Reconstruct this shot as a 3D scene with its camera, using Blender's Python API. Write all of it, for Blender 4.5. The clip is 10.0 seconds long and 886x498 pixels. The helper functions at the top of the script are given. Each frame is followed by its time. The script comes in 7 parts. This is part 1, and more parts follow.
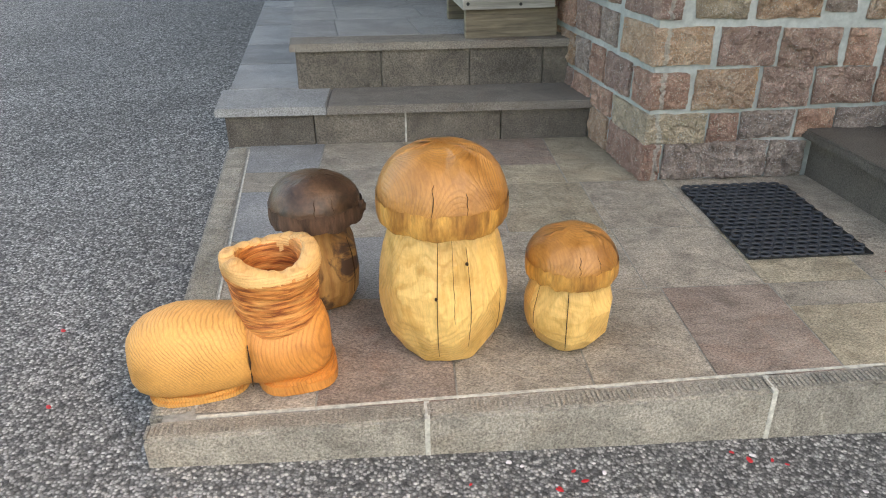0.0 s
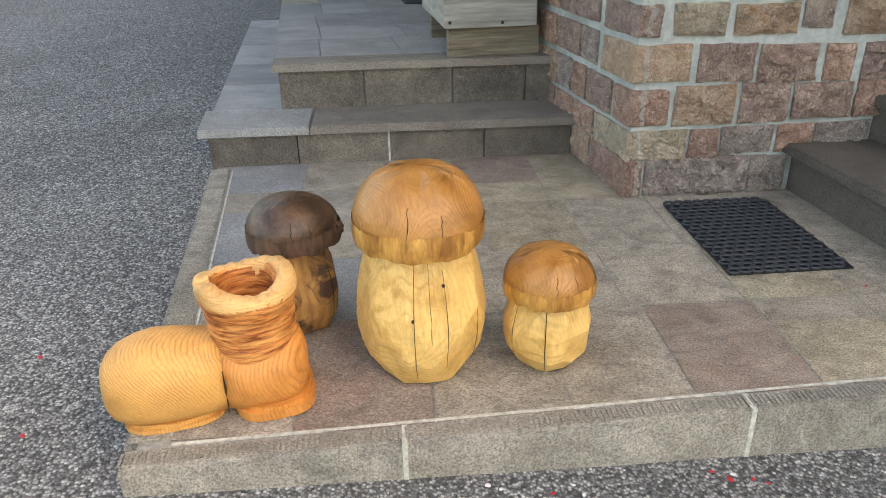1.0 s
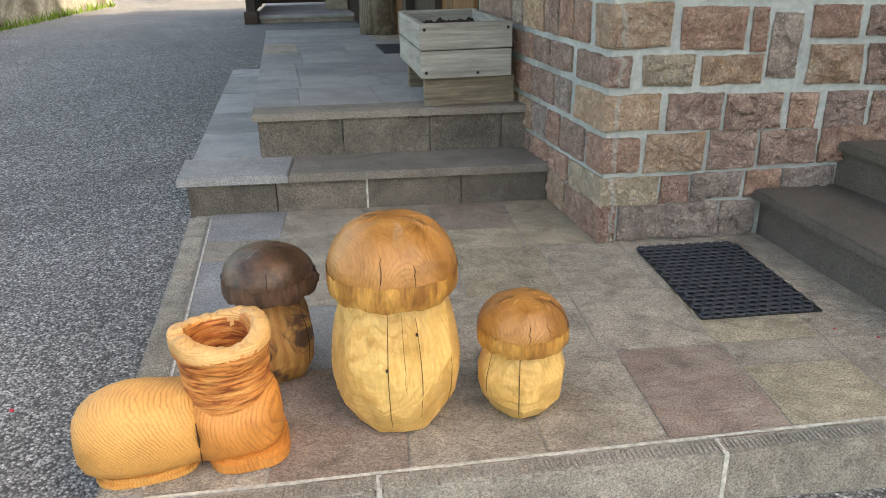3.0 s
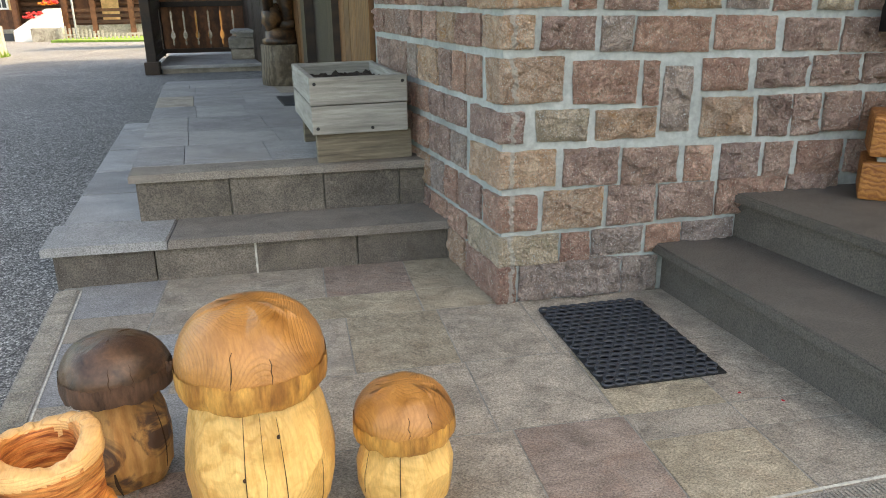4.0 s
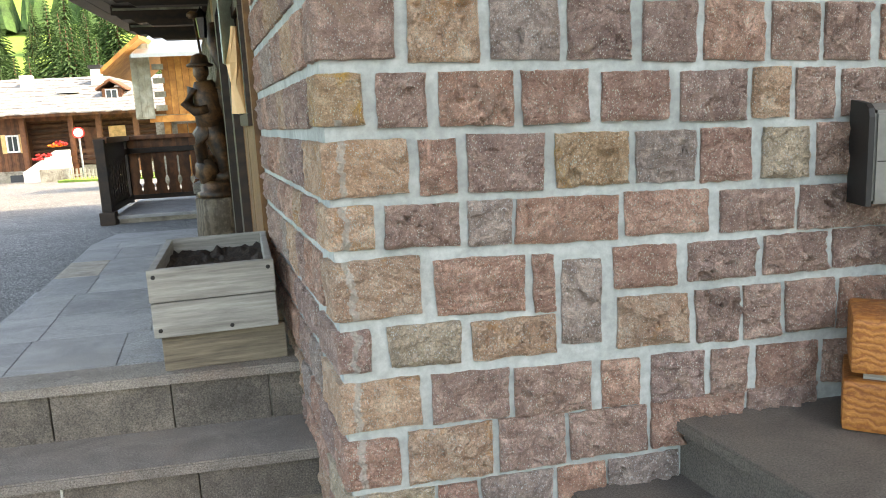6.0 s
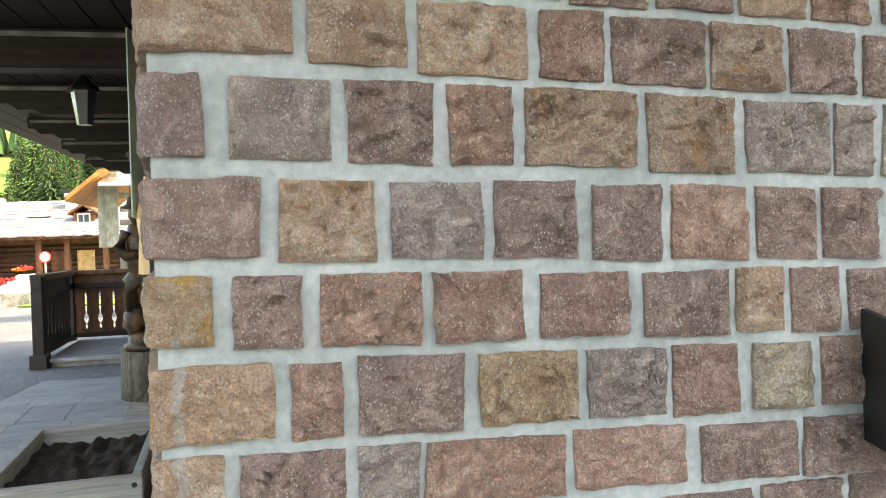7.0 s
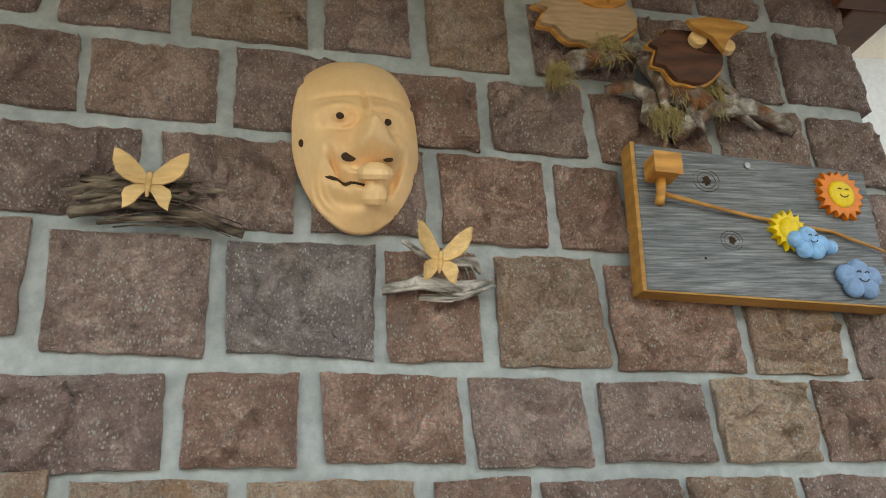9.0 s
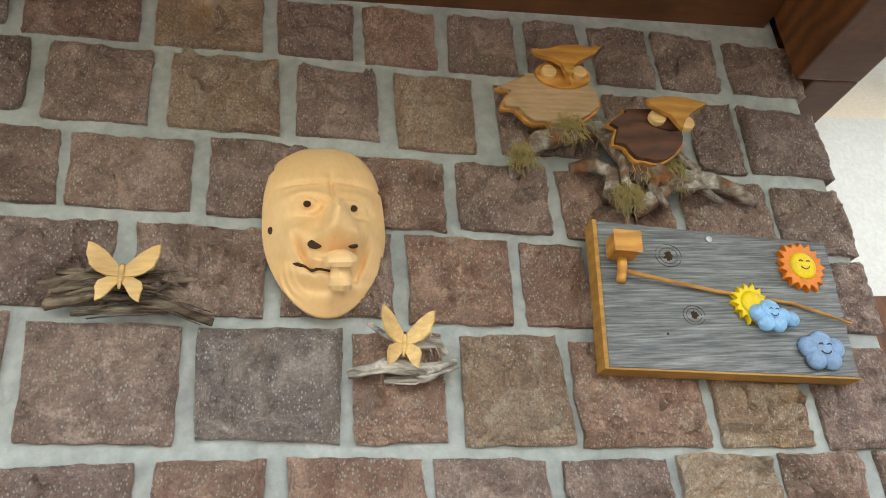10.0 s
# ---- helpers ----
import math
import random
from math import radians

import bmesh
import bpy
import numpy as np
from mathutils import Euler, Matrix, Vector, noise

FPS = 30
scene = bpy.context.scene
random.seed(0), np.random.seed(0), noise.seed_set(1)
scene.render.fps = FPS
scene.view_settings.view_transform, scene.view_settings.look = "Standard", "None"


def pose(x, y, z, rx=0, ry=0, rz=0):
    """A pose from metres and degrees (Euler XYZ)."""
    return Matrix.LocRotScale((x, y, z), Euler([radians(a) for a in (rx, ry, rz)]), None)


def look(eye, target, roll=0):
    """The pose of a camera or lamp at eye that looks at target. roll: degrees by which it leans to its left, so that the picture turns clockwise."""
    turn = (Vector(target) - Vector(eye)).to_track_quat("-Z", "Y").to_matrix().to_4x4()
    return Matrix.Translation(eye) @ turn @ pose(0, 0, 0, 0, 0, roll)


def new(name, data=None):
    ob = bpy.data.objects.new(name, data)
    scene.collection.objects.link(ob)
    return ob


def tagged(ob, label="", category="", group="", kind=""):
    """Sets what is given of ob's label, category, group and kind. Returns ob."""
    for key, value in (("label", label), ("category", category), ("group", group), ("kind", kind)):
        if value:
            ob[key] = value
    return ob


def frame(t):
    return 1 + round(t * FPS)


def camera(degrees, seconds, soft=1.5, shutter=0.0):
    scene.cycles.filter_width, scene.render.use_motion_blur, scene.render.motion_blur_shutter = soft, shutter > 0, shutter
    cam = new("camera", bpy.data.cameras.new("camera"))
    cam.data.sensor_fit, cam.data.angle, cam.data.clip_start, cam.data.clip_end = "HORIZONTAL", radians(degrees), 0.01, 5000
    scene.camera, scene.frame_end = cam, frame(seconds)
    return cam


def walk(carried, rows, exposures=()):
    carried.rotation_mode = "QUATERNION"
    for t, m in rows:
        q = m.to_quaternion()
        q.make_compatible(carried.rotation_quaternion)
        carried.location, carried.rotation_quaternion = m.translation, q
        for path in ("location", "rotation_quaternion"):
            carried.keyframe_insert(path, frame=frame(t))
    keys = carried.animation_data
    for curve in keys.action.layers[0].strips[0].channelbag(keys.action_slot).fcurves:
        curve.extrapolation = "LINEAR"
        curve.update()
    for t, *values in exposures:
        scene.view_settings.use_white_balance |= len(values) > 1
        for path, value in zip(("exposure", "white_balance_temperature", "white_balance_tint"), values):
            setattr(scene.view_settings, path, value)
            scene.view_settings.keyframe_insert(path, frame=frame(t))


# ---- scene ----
cam = camera(61.4, 10.0, soft=1.0)
PATH = [
    (0, (-0.949, -2.779, 1.108), (-0.857, -0.992, 0.215), -0.7),
    (0.5, (-0.932, -2.774, 1.118), (-0.838, -0.98, 0.24), -1.0),
    (1, (-0.906, -2.769, 1.121), (-0.796, -0.966, 0.262), -1.2),
    (1.5, (-0.886, -2.762, 1.123), (-0.775, -0.947, 0.292), -1.8),
    (2, (-0.892, -2.777, 1.132), (-0.758, -0.951, 0.329), -1.5),
    (3.3, (-0.871, -2.788, 1.16), (-0.686, -0.934, 0.433), -0.8),
    (3.5, (-0.846, -2.762, 1.169), (-0.612, -0.904, 0.467), -1.0),
    (4, (-0.728, -2.606, 1.157), (-0.367, -0.749, 0.506), -0.9),
    (4.5, (-0.562, -2.399, 1.209), (-0.122, -0.55, 0.587), -2.9),
    (5, (-0.382, -2.273, 1.23), (0.016, -0.382, 0.714), -0.7),
    (5.2, (-0.28, -2.21, 1.238), (0.038, -0.3, 0.736), -0.7),
    (6.3, (0.033, -1.806, 1.343), (0.413, 0.134, 1.042), -4.6),
    (6.5, (0.087, -1.701, 1.385), (0.526, 0.231, 1.112), -4.8),
    (7, (0.251, -1.452, 1.464), (0.654, 0.507, 1.443), -2.0),
    (7.5, (0.375, -1.267, 1.541), (0.734, 0.696, 1.677), -1.1),
    (8, (0.466, -1.097, 1.661), (0.907, 0.816, 2.043), -2.6),
    (8.5, (0.519, -1.045, 1.783), (0.985, 0.805, 2.383), -3.1),
    (9, (0.562, -1.063, 1.842), (0.975, 0.748, 2.583), -4.3),
    (9.5, (0.595, -1.111, 1.875), (0.993, 0.657, 2.72), -5.5),
    (10, (0.626, -1.133, 1.885), (1.01, 0.641, 2.725), -5.1),
]
walk(cam, [(t, look(eye, target, roll)) for t, eye, target, roll in PATH], exposures=[(0.0, 2.45, 9600, 10), (3.5, 2.4, 9500, 10), (5.0, 2.85, 9300, 10), (6.5, 2.95, 9100, 10), (7.5, 3.0, 9100, 10), (8.0, 2.5, 9100, 10), (8.5, 2.4, 9100, 10), (9.0, 2.65, 9100, 10), (10.0, 3.1, 9200, 10)])

# ---- light ----
SUN_AZ, SUN_EL = 108.0, 46.0        # degrees: azimuth from +y towards +x, elevation
world = bpy.data.worlds.new("world")
scene.world = world
world.use_nodes = True
wn = world.node_tree
sky = wn.nodes.new("ShaderNodeTexSky")
sky.sky_type, sky.sun_disc = "NISHITA", False
sky.sun_elevation, sky.sun_rotation = radians(SUN_EL), radians(SUN_AZ)
sky.air_density, sky.dust_density, sky.ozone_density = 1.0, 2.5, 1.0
wn.nodes["Background"].inputs[1].default_value = 0.15
wn.links.new(sky.outputs[0], wn.nodes["Background"].inputs[0])
sun = new("sun", bpy.data.lights.new("sun", "SUN"))
sun.data.energy, sun.data.angle, sun.data.color = 1.25, radians(0.6), (1.0, 0.94, 0.85)
_to = Vector((math.sin(radians(SUN_AZ)) * math.cos(radians(SUN_EL)), math.cos(radians(SUN_AZ)) * math.cos(radians(SUN_EL)), math.sin(radians(SUN_EL))))
sun.matrix_world = look(_to * 30, (0, 0, 0))


# ---- materials ----
def ramp_node(nt, stops, interp="LINEAR"):
    r = nt.nodes.new("ShaderNodeValToRGB")
    r.color_ramp.interpolation = interp
    while len(r.color_ramp.elements) < len(stops):
        r.color_ramp.elements.new(0.5)
    for e, (p, c) in zip(r.color_ramp.elements, stops):
        e.position, e.color = p, (*c, 1)
    return r


def noise_node(nt, vec, scale, detail=4.0, rough=0.55, distort=0.0):
    n = nt.nodes.new("ShaderNodeTexNoise")
    n.inputs["Scale"].default_value, n.inputs["Detail"].default_value = scale, detail
    n.inputs["Roughness"].default_value, n.inputs["Distortion"].default_value = rough, distort
    nt.links.new(vec, n.inputs["Vector"])
    return n.outputs["Fac"]


def mixer(nt, kind, fac, a, b):
    m = nt.nodes.new("ShaderNodeMix")
    m.data_type, m.blend_type = "RGBA", kind
    for sock, v in ((m.inputs[0], fac), (m.inputs[6], a), (m.inputs[7], b)):
        if isinstance(v, (int, float)):
            sock.default_value = v
        elif isinstance(v, tuple):
            sock.default_value = (*v, 1)
        else:
            nt.links.new(v, sock)
    return m.outputs[2]


def surface(name, stops, scale=6.0, stretch=(1, 1, 1), rough=0.85, bump=0.3, bump_scale=60.0, speck=None, speck_scale=180.0, speck_at=0.66,
            stain=None, stain_scale=2.5, stain_at=0.55, vary=0.0, fine=0.25, metal=0.0, shift=0.0, depth=0.004, turn=(0, 0, 0), hewn=0.0):
    """A rough natural surface: a broad noise through a ramp, fine grain, specks, stains, relief, and a random tone for each object."""
    m = bpy.data.materials.new(name)
    m.use_nodes = True
    nt = m.node_tree
    b = nt.nodes["Principled BSDF"]
    tc, mp = nt.nodes.new("ShaderNodeTexCoord"), nt.nodes.new("ShaderNodeMapping")
    mp.inputs["Scale"].default_value = stretch
    mp.inputs["Rotation"].default_value = [radians(a) for a in turn]
    nt.links.new(tc.outputs["Object"], mp.inputs["Vector"])
    vec = mp.outputs["Vector"]
    info = nt.nodes.new("ShaderNodeObjectInfo")
    if shift:
        sh = nt.nodes.new("ShaderNodeVectorMath")
        sh.operation = "SCALE"
        sh.inputs[0].default_value = (7.3, 3.1, 5.7)
        nt.links.new(info.outputs["Random"], sh.inputs["Scale"])
        ad = nt.nodes.new("ShaderNodeVectorMath")
        nt.links.new(vec, ad.inputs[0]), nt.links.new(sh.outputs[0], ad.inputs[1])
        vec = ad.outputs[0]
    big = noise_node(nt, vec, scale, 5.0, 0.6, 0.4)
    r = ramp_node(nt, stops)
    nt.links.new(big, r.inputs[0])
    col = r.outputs[0]
    grain = noise_node(nt, vec, bump_scale, 6.0, 0.65)
    g = ramp_node(nt, [(0.36, (1 - fine,) * 3), (0.64, (1 + fine,) * 3)])
    nt.links.new(grain, g.inputs[0])
    col = mixer(nt, "MULTIPLY", 1.0, col, g.outputs[0])
    if vary:
        v = ramp_node(nt, [(0.0, (1 - vary, 1 - vary * 0.9, 1 - vary * 0.8)), (0.35, (1 - vary * 0.2, 1 - vary * 0.3, 1 - vary * 0.45)),
                           (0.7, (1 + vary * 0.5, 1 + vary * 0.35, 1 + vary * 0.2)), (1.0, (1 + vary * 0.8,) * 3)])
        nt.links.new(info.outputs["Random"], v.inputs[0])
        col = mixer(nt, "MULTIPLY", 1.0, col, v.outputs[0])
    if stain:
        s = ramp_node(nt, [(stain_at, (0, 0, 0)), (stain_at + 0.14, (1, 1, 1))])
        nt.links.new(noise_node(nt, vec, stain_scale, 5.0, 0.65, 0.8), s.inputs[0])
        col = mixer(nt, "MIX", s.outputs[0], col, stain)
    if speck:
        s = ramp_node(nt, [(speck_at, (0, 0, 0)), (speck_at + 0.06, (1, 1, 1))])
        nt.links.new(noise_node(nt, vec, speck_scale, 2.0, 0.5), s.inputs[0])
        col = mixer(nt, "MIX", s.outputs[0], col, speck)
    nt.links.new(col, b.inputs["Base Color"])
    b.inputs["Roughness"].default_value, b.inputs["Metallic"].default_value = rough, metal
    bp = nt.nodes.new("ShaderNodeBump")
    bp.inputs["Strength"].default_value, bp.inputs["Distance"].default_value = bump, depth
    relief = grain
    if hewn:
        hw = nt.nodes.new("ShaderNodeMath")
        hw.operation = "MULTIPLY_ADD"
        hw.inputs[1].default_value = hewn
        nt.links.new(noise_node(nt, vec, bump_scale * 0.3, 6.0, 0.6, 1.2), hw.inputs[0])
        nt.links.new(grain, hw.inputs[2])
        relief = hw.outputs[0]
    nt.links.new(relief, bp.inputs["Height"])
    nt.links.new(bp.outputs[0], b.inputs["Normal"])
    return m


def timber(name, light, dark, axis="Z", rings=14.0, distort=3.0, rough=0.6, bump=0.25, vary=0.12, blotch=None, blotch_at=0.6, soft=0.5, centre=(0, 0, 0)):
    """Sawn or carved wood: growth rings round an axis, or bands along one, with fibres and a few darker places."""
    m = bpy.data.materials.new(name)
    m.use_nodes = True
    nt = m.node_tree
    b = nt.nodes["Principled BSDF"]
    tc, mp = nt.nodes.new("ShaderNodeTexCoord"), nt.nodes.new("ShaderNodeMapping")
    mp.inputs["Location"].default_value = [-c for c in centre]
    nt.links.new(tc.outputs["Object"], mp.inputs["Vector"])
    info = nt.nodes.new("ShaderNodeObjectInfo")
    sh = nt.nodes.new("ShaderNodeVectorMath")
    sh.operation = "SCALE"
    sh.inputs[0].default_value = (0.21, 0.17, 1.3) if axis == "Z" else (1.3, 0.21, 0.17) if axis == "X" else (0.2, 1.3, 0.17)
    nt.links.new(info.outputs["Random"], sh.inputs["Scale"])
    ad = nt.nodes.new("ShaderNodeVectorMath")
    nt.links.new(mp.outputs[0], ad.inputs[0]), nt.links.new(sh.outputs[0], ad.inputs[1])
    w = nt.nodes.new("ShaderNodeTexWave")
    w.wave_type, w.rings_direction = "RINGS", axis
    w.inputs["Scale"].default_value, w.inputs["Distortion"].default_value = rings, distort
    w.inputs["Detail"].default_value, w.inputs["Detail Scale"].default_value, w.inputs["Detail Roughness"].default_value = 3.0, 1.4, 0.6
    nt.links.new(ad.outputs[0], w.inputs["Vector"])
    r = ramp_node(nt, [(0.0, dark), (soft, tuple((a + c) / 2 for a, c in zip(light, dark))), (1.0, light)])
    nt.links.new(w.outputs["Fac"], r.inputs[0])
    st = nt.nodes.new("ShaderNodeMapping")
    st.inputs["Scale"].default_value = (1, 1, 0.06) if axis == "Z" else (0.06, 1, 1) if axis == "X" else (1, 0.06, 1)
    nt.links.new(ad.outputs[0], st.inputs["Vector"])
    fibre = noise_node(nt, st.outputs[0], 150.0, 5.0, 0.7)
    f = ramp_node(nt, [(0.3, (0.72, 0.68, 0.62)), (0.7, (1.15, 1.13, 1.1))])
    nt.links.new(fibre, f.inputs[0])
    col = mixer(nt, "MULTIPLY", 0.8, r.outputs[0], f.outputs[0])
    tone = ramp_node(nt, [(0.36, (0.74, 0.66, 0.55)), (0.64, (1.14, 1.12, 1.08))])
    nt.links.new(noise_node(nt, mp.outputs[0], 5.0, 4.0, 0.6, 0.5), tone.inputs[0])
    col = mixer(nt, "MULTIPLY", 0.9, col, tone.outputs[0])
    v = ramp_node(nt, [(0.0, (1 - vary,) * 3), (1.0, (1 + vary,) * 3)])
    nt.links.new(info.outputs["Random"], v.inputs[0])
    col = mixer(nt, "MULTIPLY", 1.0, col, v.outputs[0])
    if blotch:
        s = ramp_node(nt, [(blotch_at, (0, 0, 0)), (blotch_at + 0.1, (1, 1, 1))])
        nt.links.new(noise_node(nt, mp.outputs[0], 9.0, 5.0, 0.6, 1.0), s.inputs[0])
        col = mixer(nt, "MIX", s.outputs[0], col, blotch)
    nt.links.new(col, b.inputs["Base Color"])
    b.inputs["Roughness"].default_value = rough
    h = nt.nodes.new("ShaderNodeMath")
    nt.links.new(w.outputs["Fac"], h.inputs[0]), nt.links.new(fibre, h.inputs[1])
    bp = nt.nodes.new("ShaderNodeBump")
    bp.inputs["Strength"].default_value, bp.inputs["Distance"].default_value = bump, 0.003
    nt.links.new(h.outputs[0], bp.inputs["Height"])
    nt.links.new(bp.outputs[0], b.inputs["Normal"])
    return m


def plain(name, col, rough=0.6, metal=0.0, vary=0.12, scale=40.0, bump=0.1):
    return surface(name, [(0.3, tuple(c * (1 - vary) for c in col)), (0.7, tuple(min(1, c * (1 + vary)) for c in col))], scale=scale, rough=rough,
                   metal=metal, bump=bump, fine=0.08, bump_scale=scale * 4)


def glass(name, tint=(0.8, 0.85, 0.88)):
    m = bpy.data.materials.new(name)
    m.use_nodes = True
    b = m.node_tree.nodes["Principled BSDF"]
    b.inputs["Base Color"].default_value, b.inputs["Roughness"].default_value = (*tint, 1), 0.05
    b.inputs["Transmission Weight"].default_value = 0.9
    return m


def cells_node(nt, vec, scale, jitter=1.0, out="Distance"):
    n = nt.nodes.new("ShaderNodeTexVoronoi")
    n.inputs["Scale"].default_value, n.inputs["Randomness"].default_value = scale, jitter
    nt.links.new(vec, n.inputs["Vector"])
    return n.outputs[out]


def arith(nt, op, a, b, clamp=False):
    m = nt.nodes.new("ShaderNodeMath")
    m.operation, m.use_clamp = op, clamp
    for sock, v in ((m.inputs[0], a), (m.inputs[1], b)):
        if isinstance(v, (int, float)):
            sock.default_value = v
        else:
            nt.links.new(v, sock)
    return m.outputs[0]


def porphyry(name, lo, mid, hi, stain=None):
    """Split porphyry: a fine purple-brown ground, pale and dark crystals of a few millimetres, rusty veins, and a broken relief."""
    m = bpy.data.materials.new(name)
    m.use_nodes = True
    nt = m.node_tree
    b = nt.nodes["Principled BSDF"]
    tc, info = nt.nodes.new("ShaderNodeTexCoord"), nt.nodes.new("ShaderNodeObjectInfo")
    sh = nt.nodes.new("ShaderNodeVectorMath")
    sh.operation = "SCALE"
    sh.inputs[0].default_value = (7.3, 3.1, 5.7)
    nt.links.new(info.outputs["Random"], sh.inputs["Scale"])
    ad = nt.nodes.new("ShaderNodeVectorMath")
    nt.links.new(tc.outputs["Object"], ad.inputs[0]), nt.links.new(sh.outputs[0], ad.inputs[1])
    vec = ad.outputs[0]
    r = ramp_node(nt, [(0.34, tuple(c * 1.02 for c in lo)), (0.5, mid), (0.62, tuple(min(0.74, c * 1.14) for c in hi))])
    nt.links.new(noise_node(nt, vec, 15.0, 9.0, 0.72, 0.9), r.inputs[0])
    col = r.outputs[0]
    grain = noise_node(nt, vec, 210.0, 4.0, 0.7)
    g = ramp_node(nt, [(0.34, (0.76, 0.76, 0.77)), (0.66, (1.22, 1.21, 1.20))])
    nt.links.new(grain, g.inputs[0])
    col = mixer(nt, "MULTIPLY", 1.0, col, g.outputs[0])
    tint = ramp_node(nt, [(0.0, (0.90, 0.88, 0.91)), (0.25, (1.06, 1.0, 0.96)), (0.5, (0.98, 0.95, 0.95)), (0.75, (1.14, 1.07, 1.0)), (1.0, (1.18, 1.16, 1.14))])
    nt.links.new(info.outputs["Random"], tint.inputs[0])
    col = mixer(nt, "MULTIPLY", 1.0, col, tint.outputs[0])
    if stain:
        k = ramp_node(nt, [(0.56, (0, 0, 0)), (0.68, (1, 1, 1))])
        nt.links.new(noise_node(nt, vec, 7.0, 6.0, 0.66, 1.2), k.inputs[0])
        col = mixer(nt, "MIX", arith(nt, "MULTIPLY", k.outputs[0], 0.85), col, stain)
    # pale feldspar crystals, thick in some places and thin in others
    st = nt.nodes.new("ShaderNodeMapping")
    st.inputs["Scale"].default_value = (1.0, 1.0, 0.62)
    nt.links.new(vec, st.inputs["Vector"])
    thick = arith(nt, "MULTIPLY", noise_node(nt, vec, 22.0, 4.0, 0.7), 0.60)
    pale = arith(nt, "MULTIPLY", arith(nt, "SUBTRACT", thick, cells_node(nt, st.outputs[0], 175.0)), 8.0, True)
    col = mixer(nt, "MIX", arith(nt, "MULTIPLY", pale, 0.85), col, tuple(min(0.72, c * 1.25 + 0.16) for c in hi))
    dark = arith(nt, "MULTIPLY", arith(nt, "SUBTRACT", 0.20, cells_node(nt, vec, 150.0)), 8.0, True)
    col = mixer(nt, "MIX", arith(nt, "MULTIPLY", dark, 0.5), col, tuple(c * 0.42 for c in lo))
    # lime that ran down over the lower corner stones
    xyz = nt.nodes.new("ShaderNodeSeparateXYZ")
    nt.links.new(tc.outputs["Object"], xyz.inputs[0])
    run = nt.nodes.new("ShaderNodeMapping")
    run.inputs["Scale"].default_value = (0.2, 0.2, 1)
    nt.links.new(tc.outputs["Object"], run.inputs["Vector"])
    off = arith(nt, "ABSOLUTE", arith(nt, "ADD", arith(nt, "SUBTRACT", xyz.outputs[0], 0.085), arith(nt, "MULTIPLY", noise_node(nt, run.outputs[0], 9.0, 4.0, 0.7), 0.09)), 0.0)
    lime = arith(nt, "MULTIPLY", arith(nt, "SUBTRACT", arith(nt, "MULTIPLY", noise_node(nt, tc.outputs["Object"], 34.0, 4.0, 0.75), 0.022), off), 260.0, True)
    lime = arith(nt, "MULTIPLY", lime, arith(nt, "LESS_THAN", xyz.outputs[2], 1.30))
    col = mixer(nt, "MIX", arith(nt, "MULTIPLY", lime, 0.6), col, (0.70, 0.68, 0.63))
    nt.links.new(col, b.inputs["Base Color"])
    b.inputs["Roughness"].default_value = 0.86
    chip = noise_node(nt, vec, 34.0, 7.0, 0.66, 0.9)
    h = arith(nt, "ADD", arith(nt, "MULTIPLY", chip, 2.4), arith(nt, "MULTIPLY", noise_node(nt, vec, 95.0, 4.0, 0.65), 0.9))
    h = arith(nt, "ADD", h, arith(nt, "MULTIPLY", grain, 0.35))
    h = arith(nt, "ADD", h, arith(nt, "MULTIPLY", cells_node(nt, st.outputs[0], 90.0), 0.5))
    bp = nt.nodes.new("ShaderNodeBump")
    bp.inputs["Strength"].default_value, bp.inputs["Distance"].default_value = 1.0, 0.022
    nt.links.new(h, bp.inputs["Height"])
    nt.links.new(bp.outputs[0], b.inputs["Normal"])
    return m


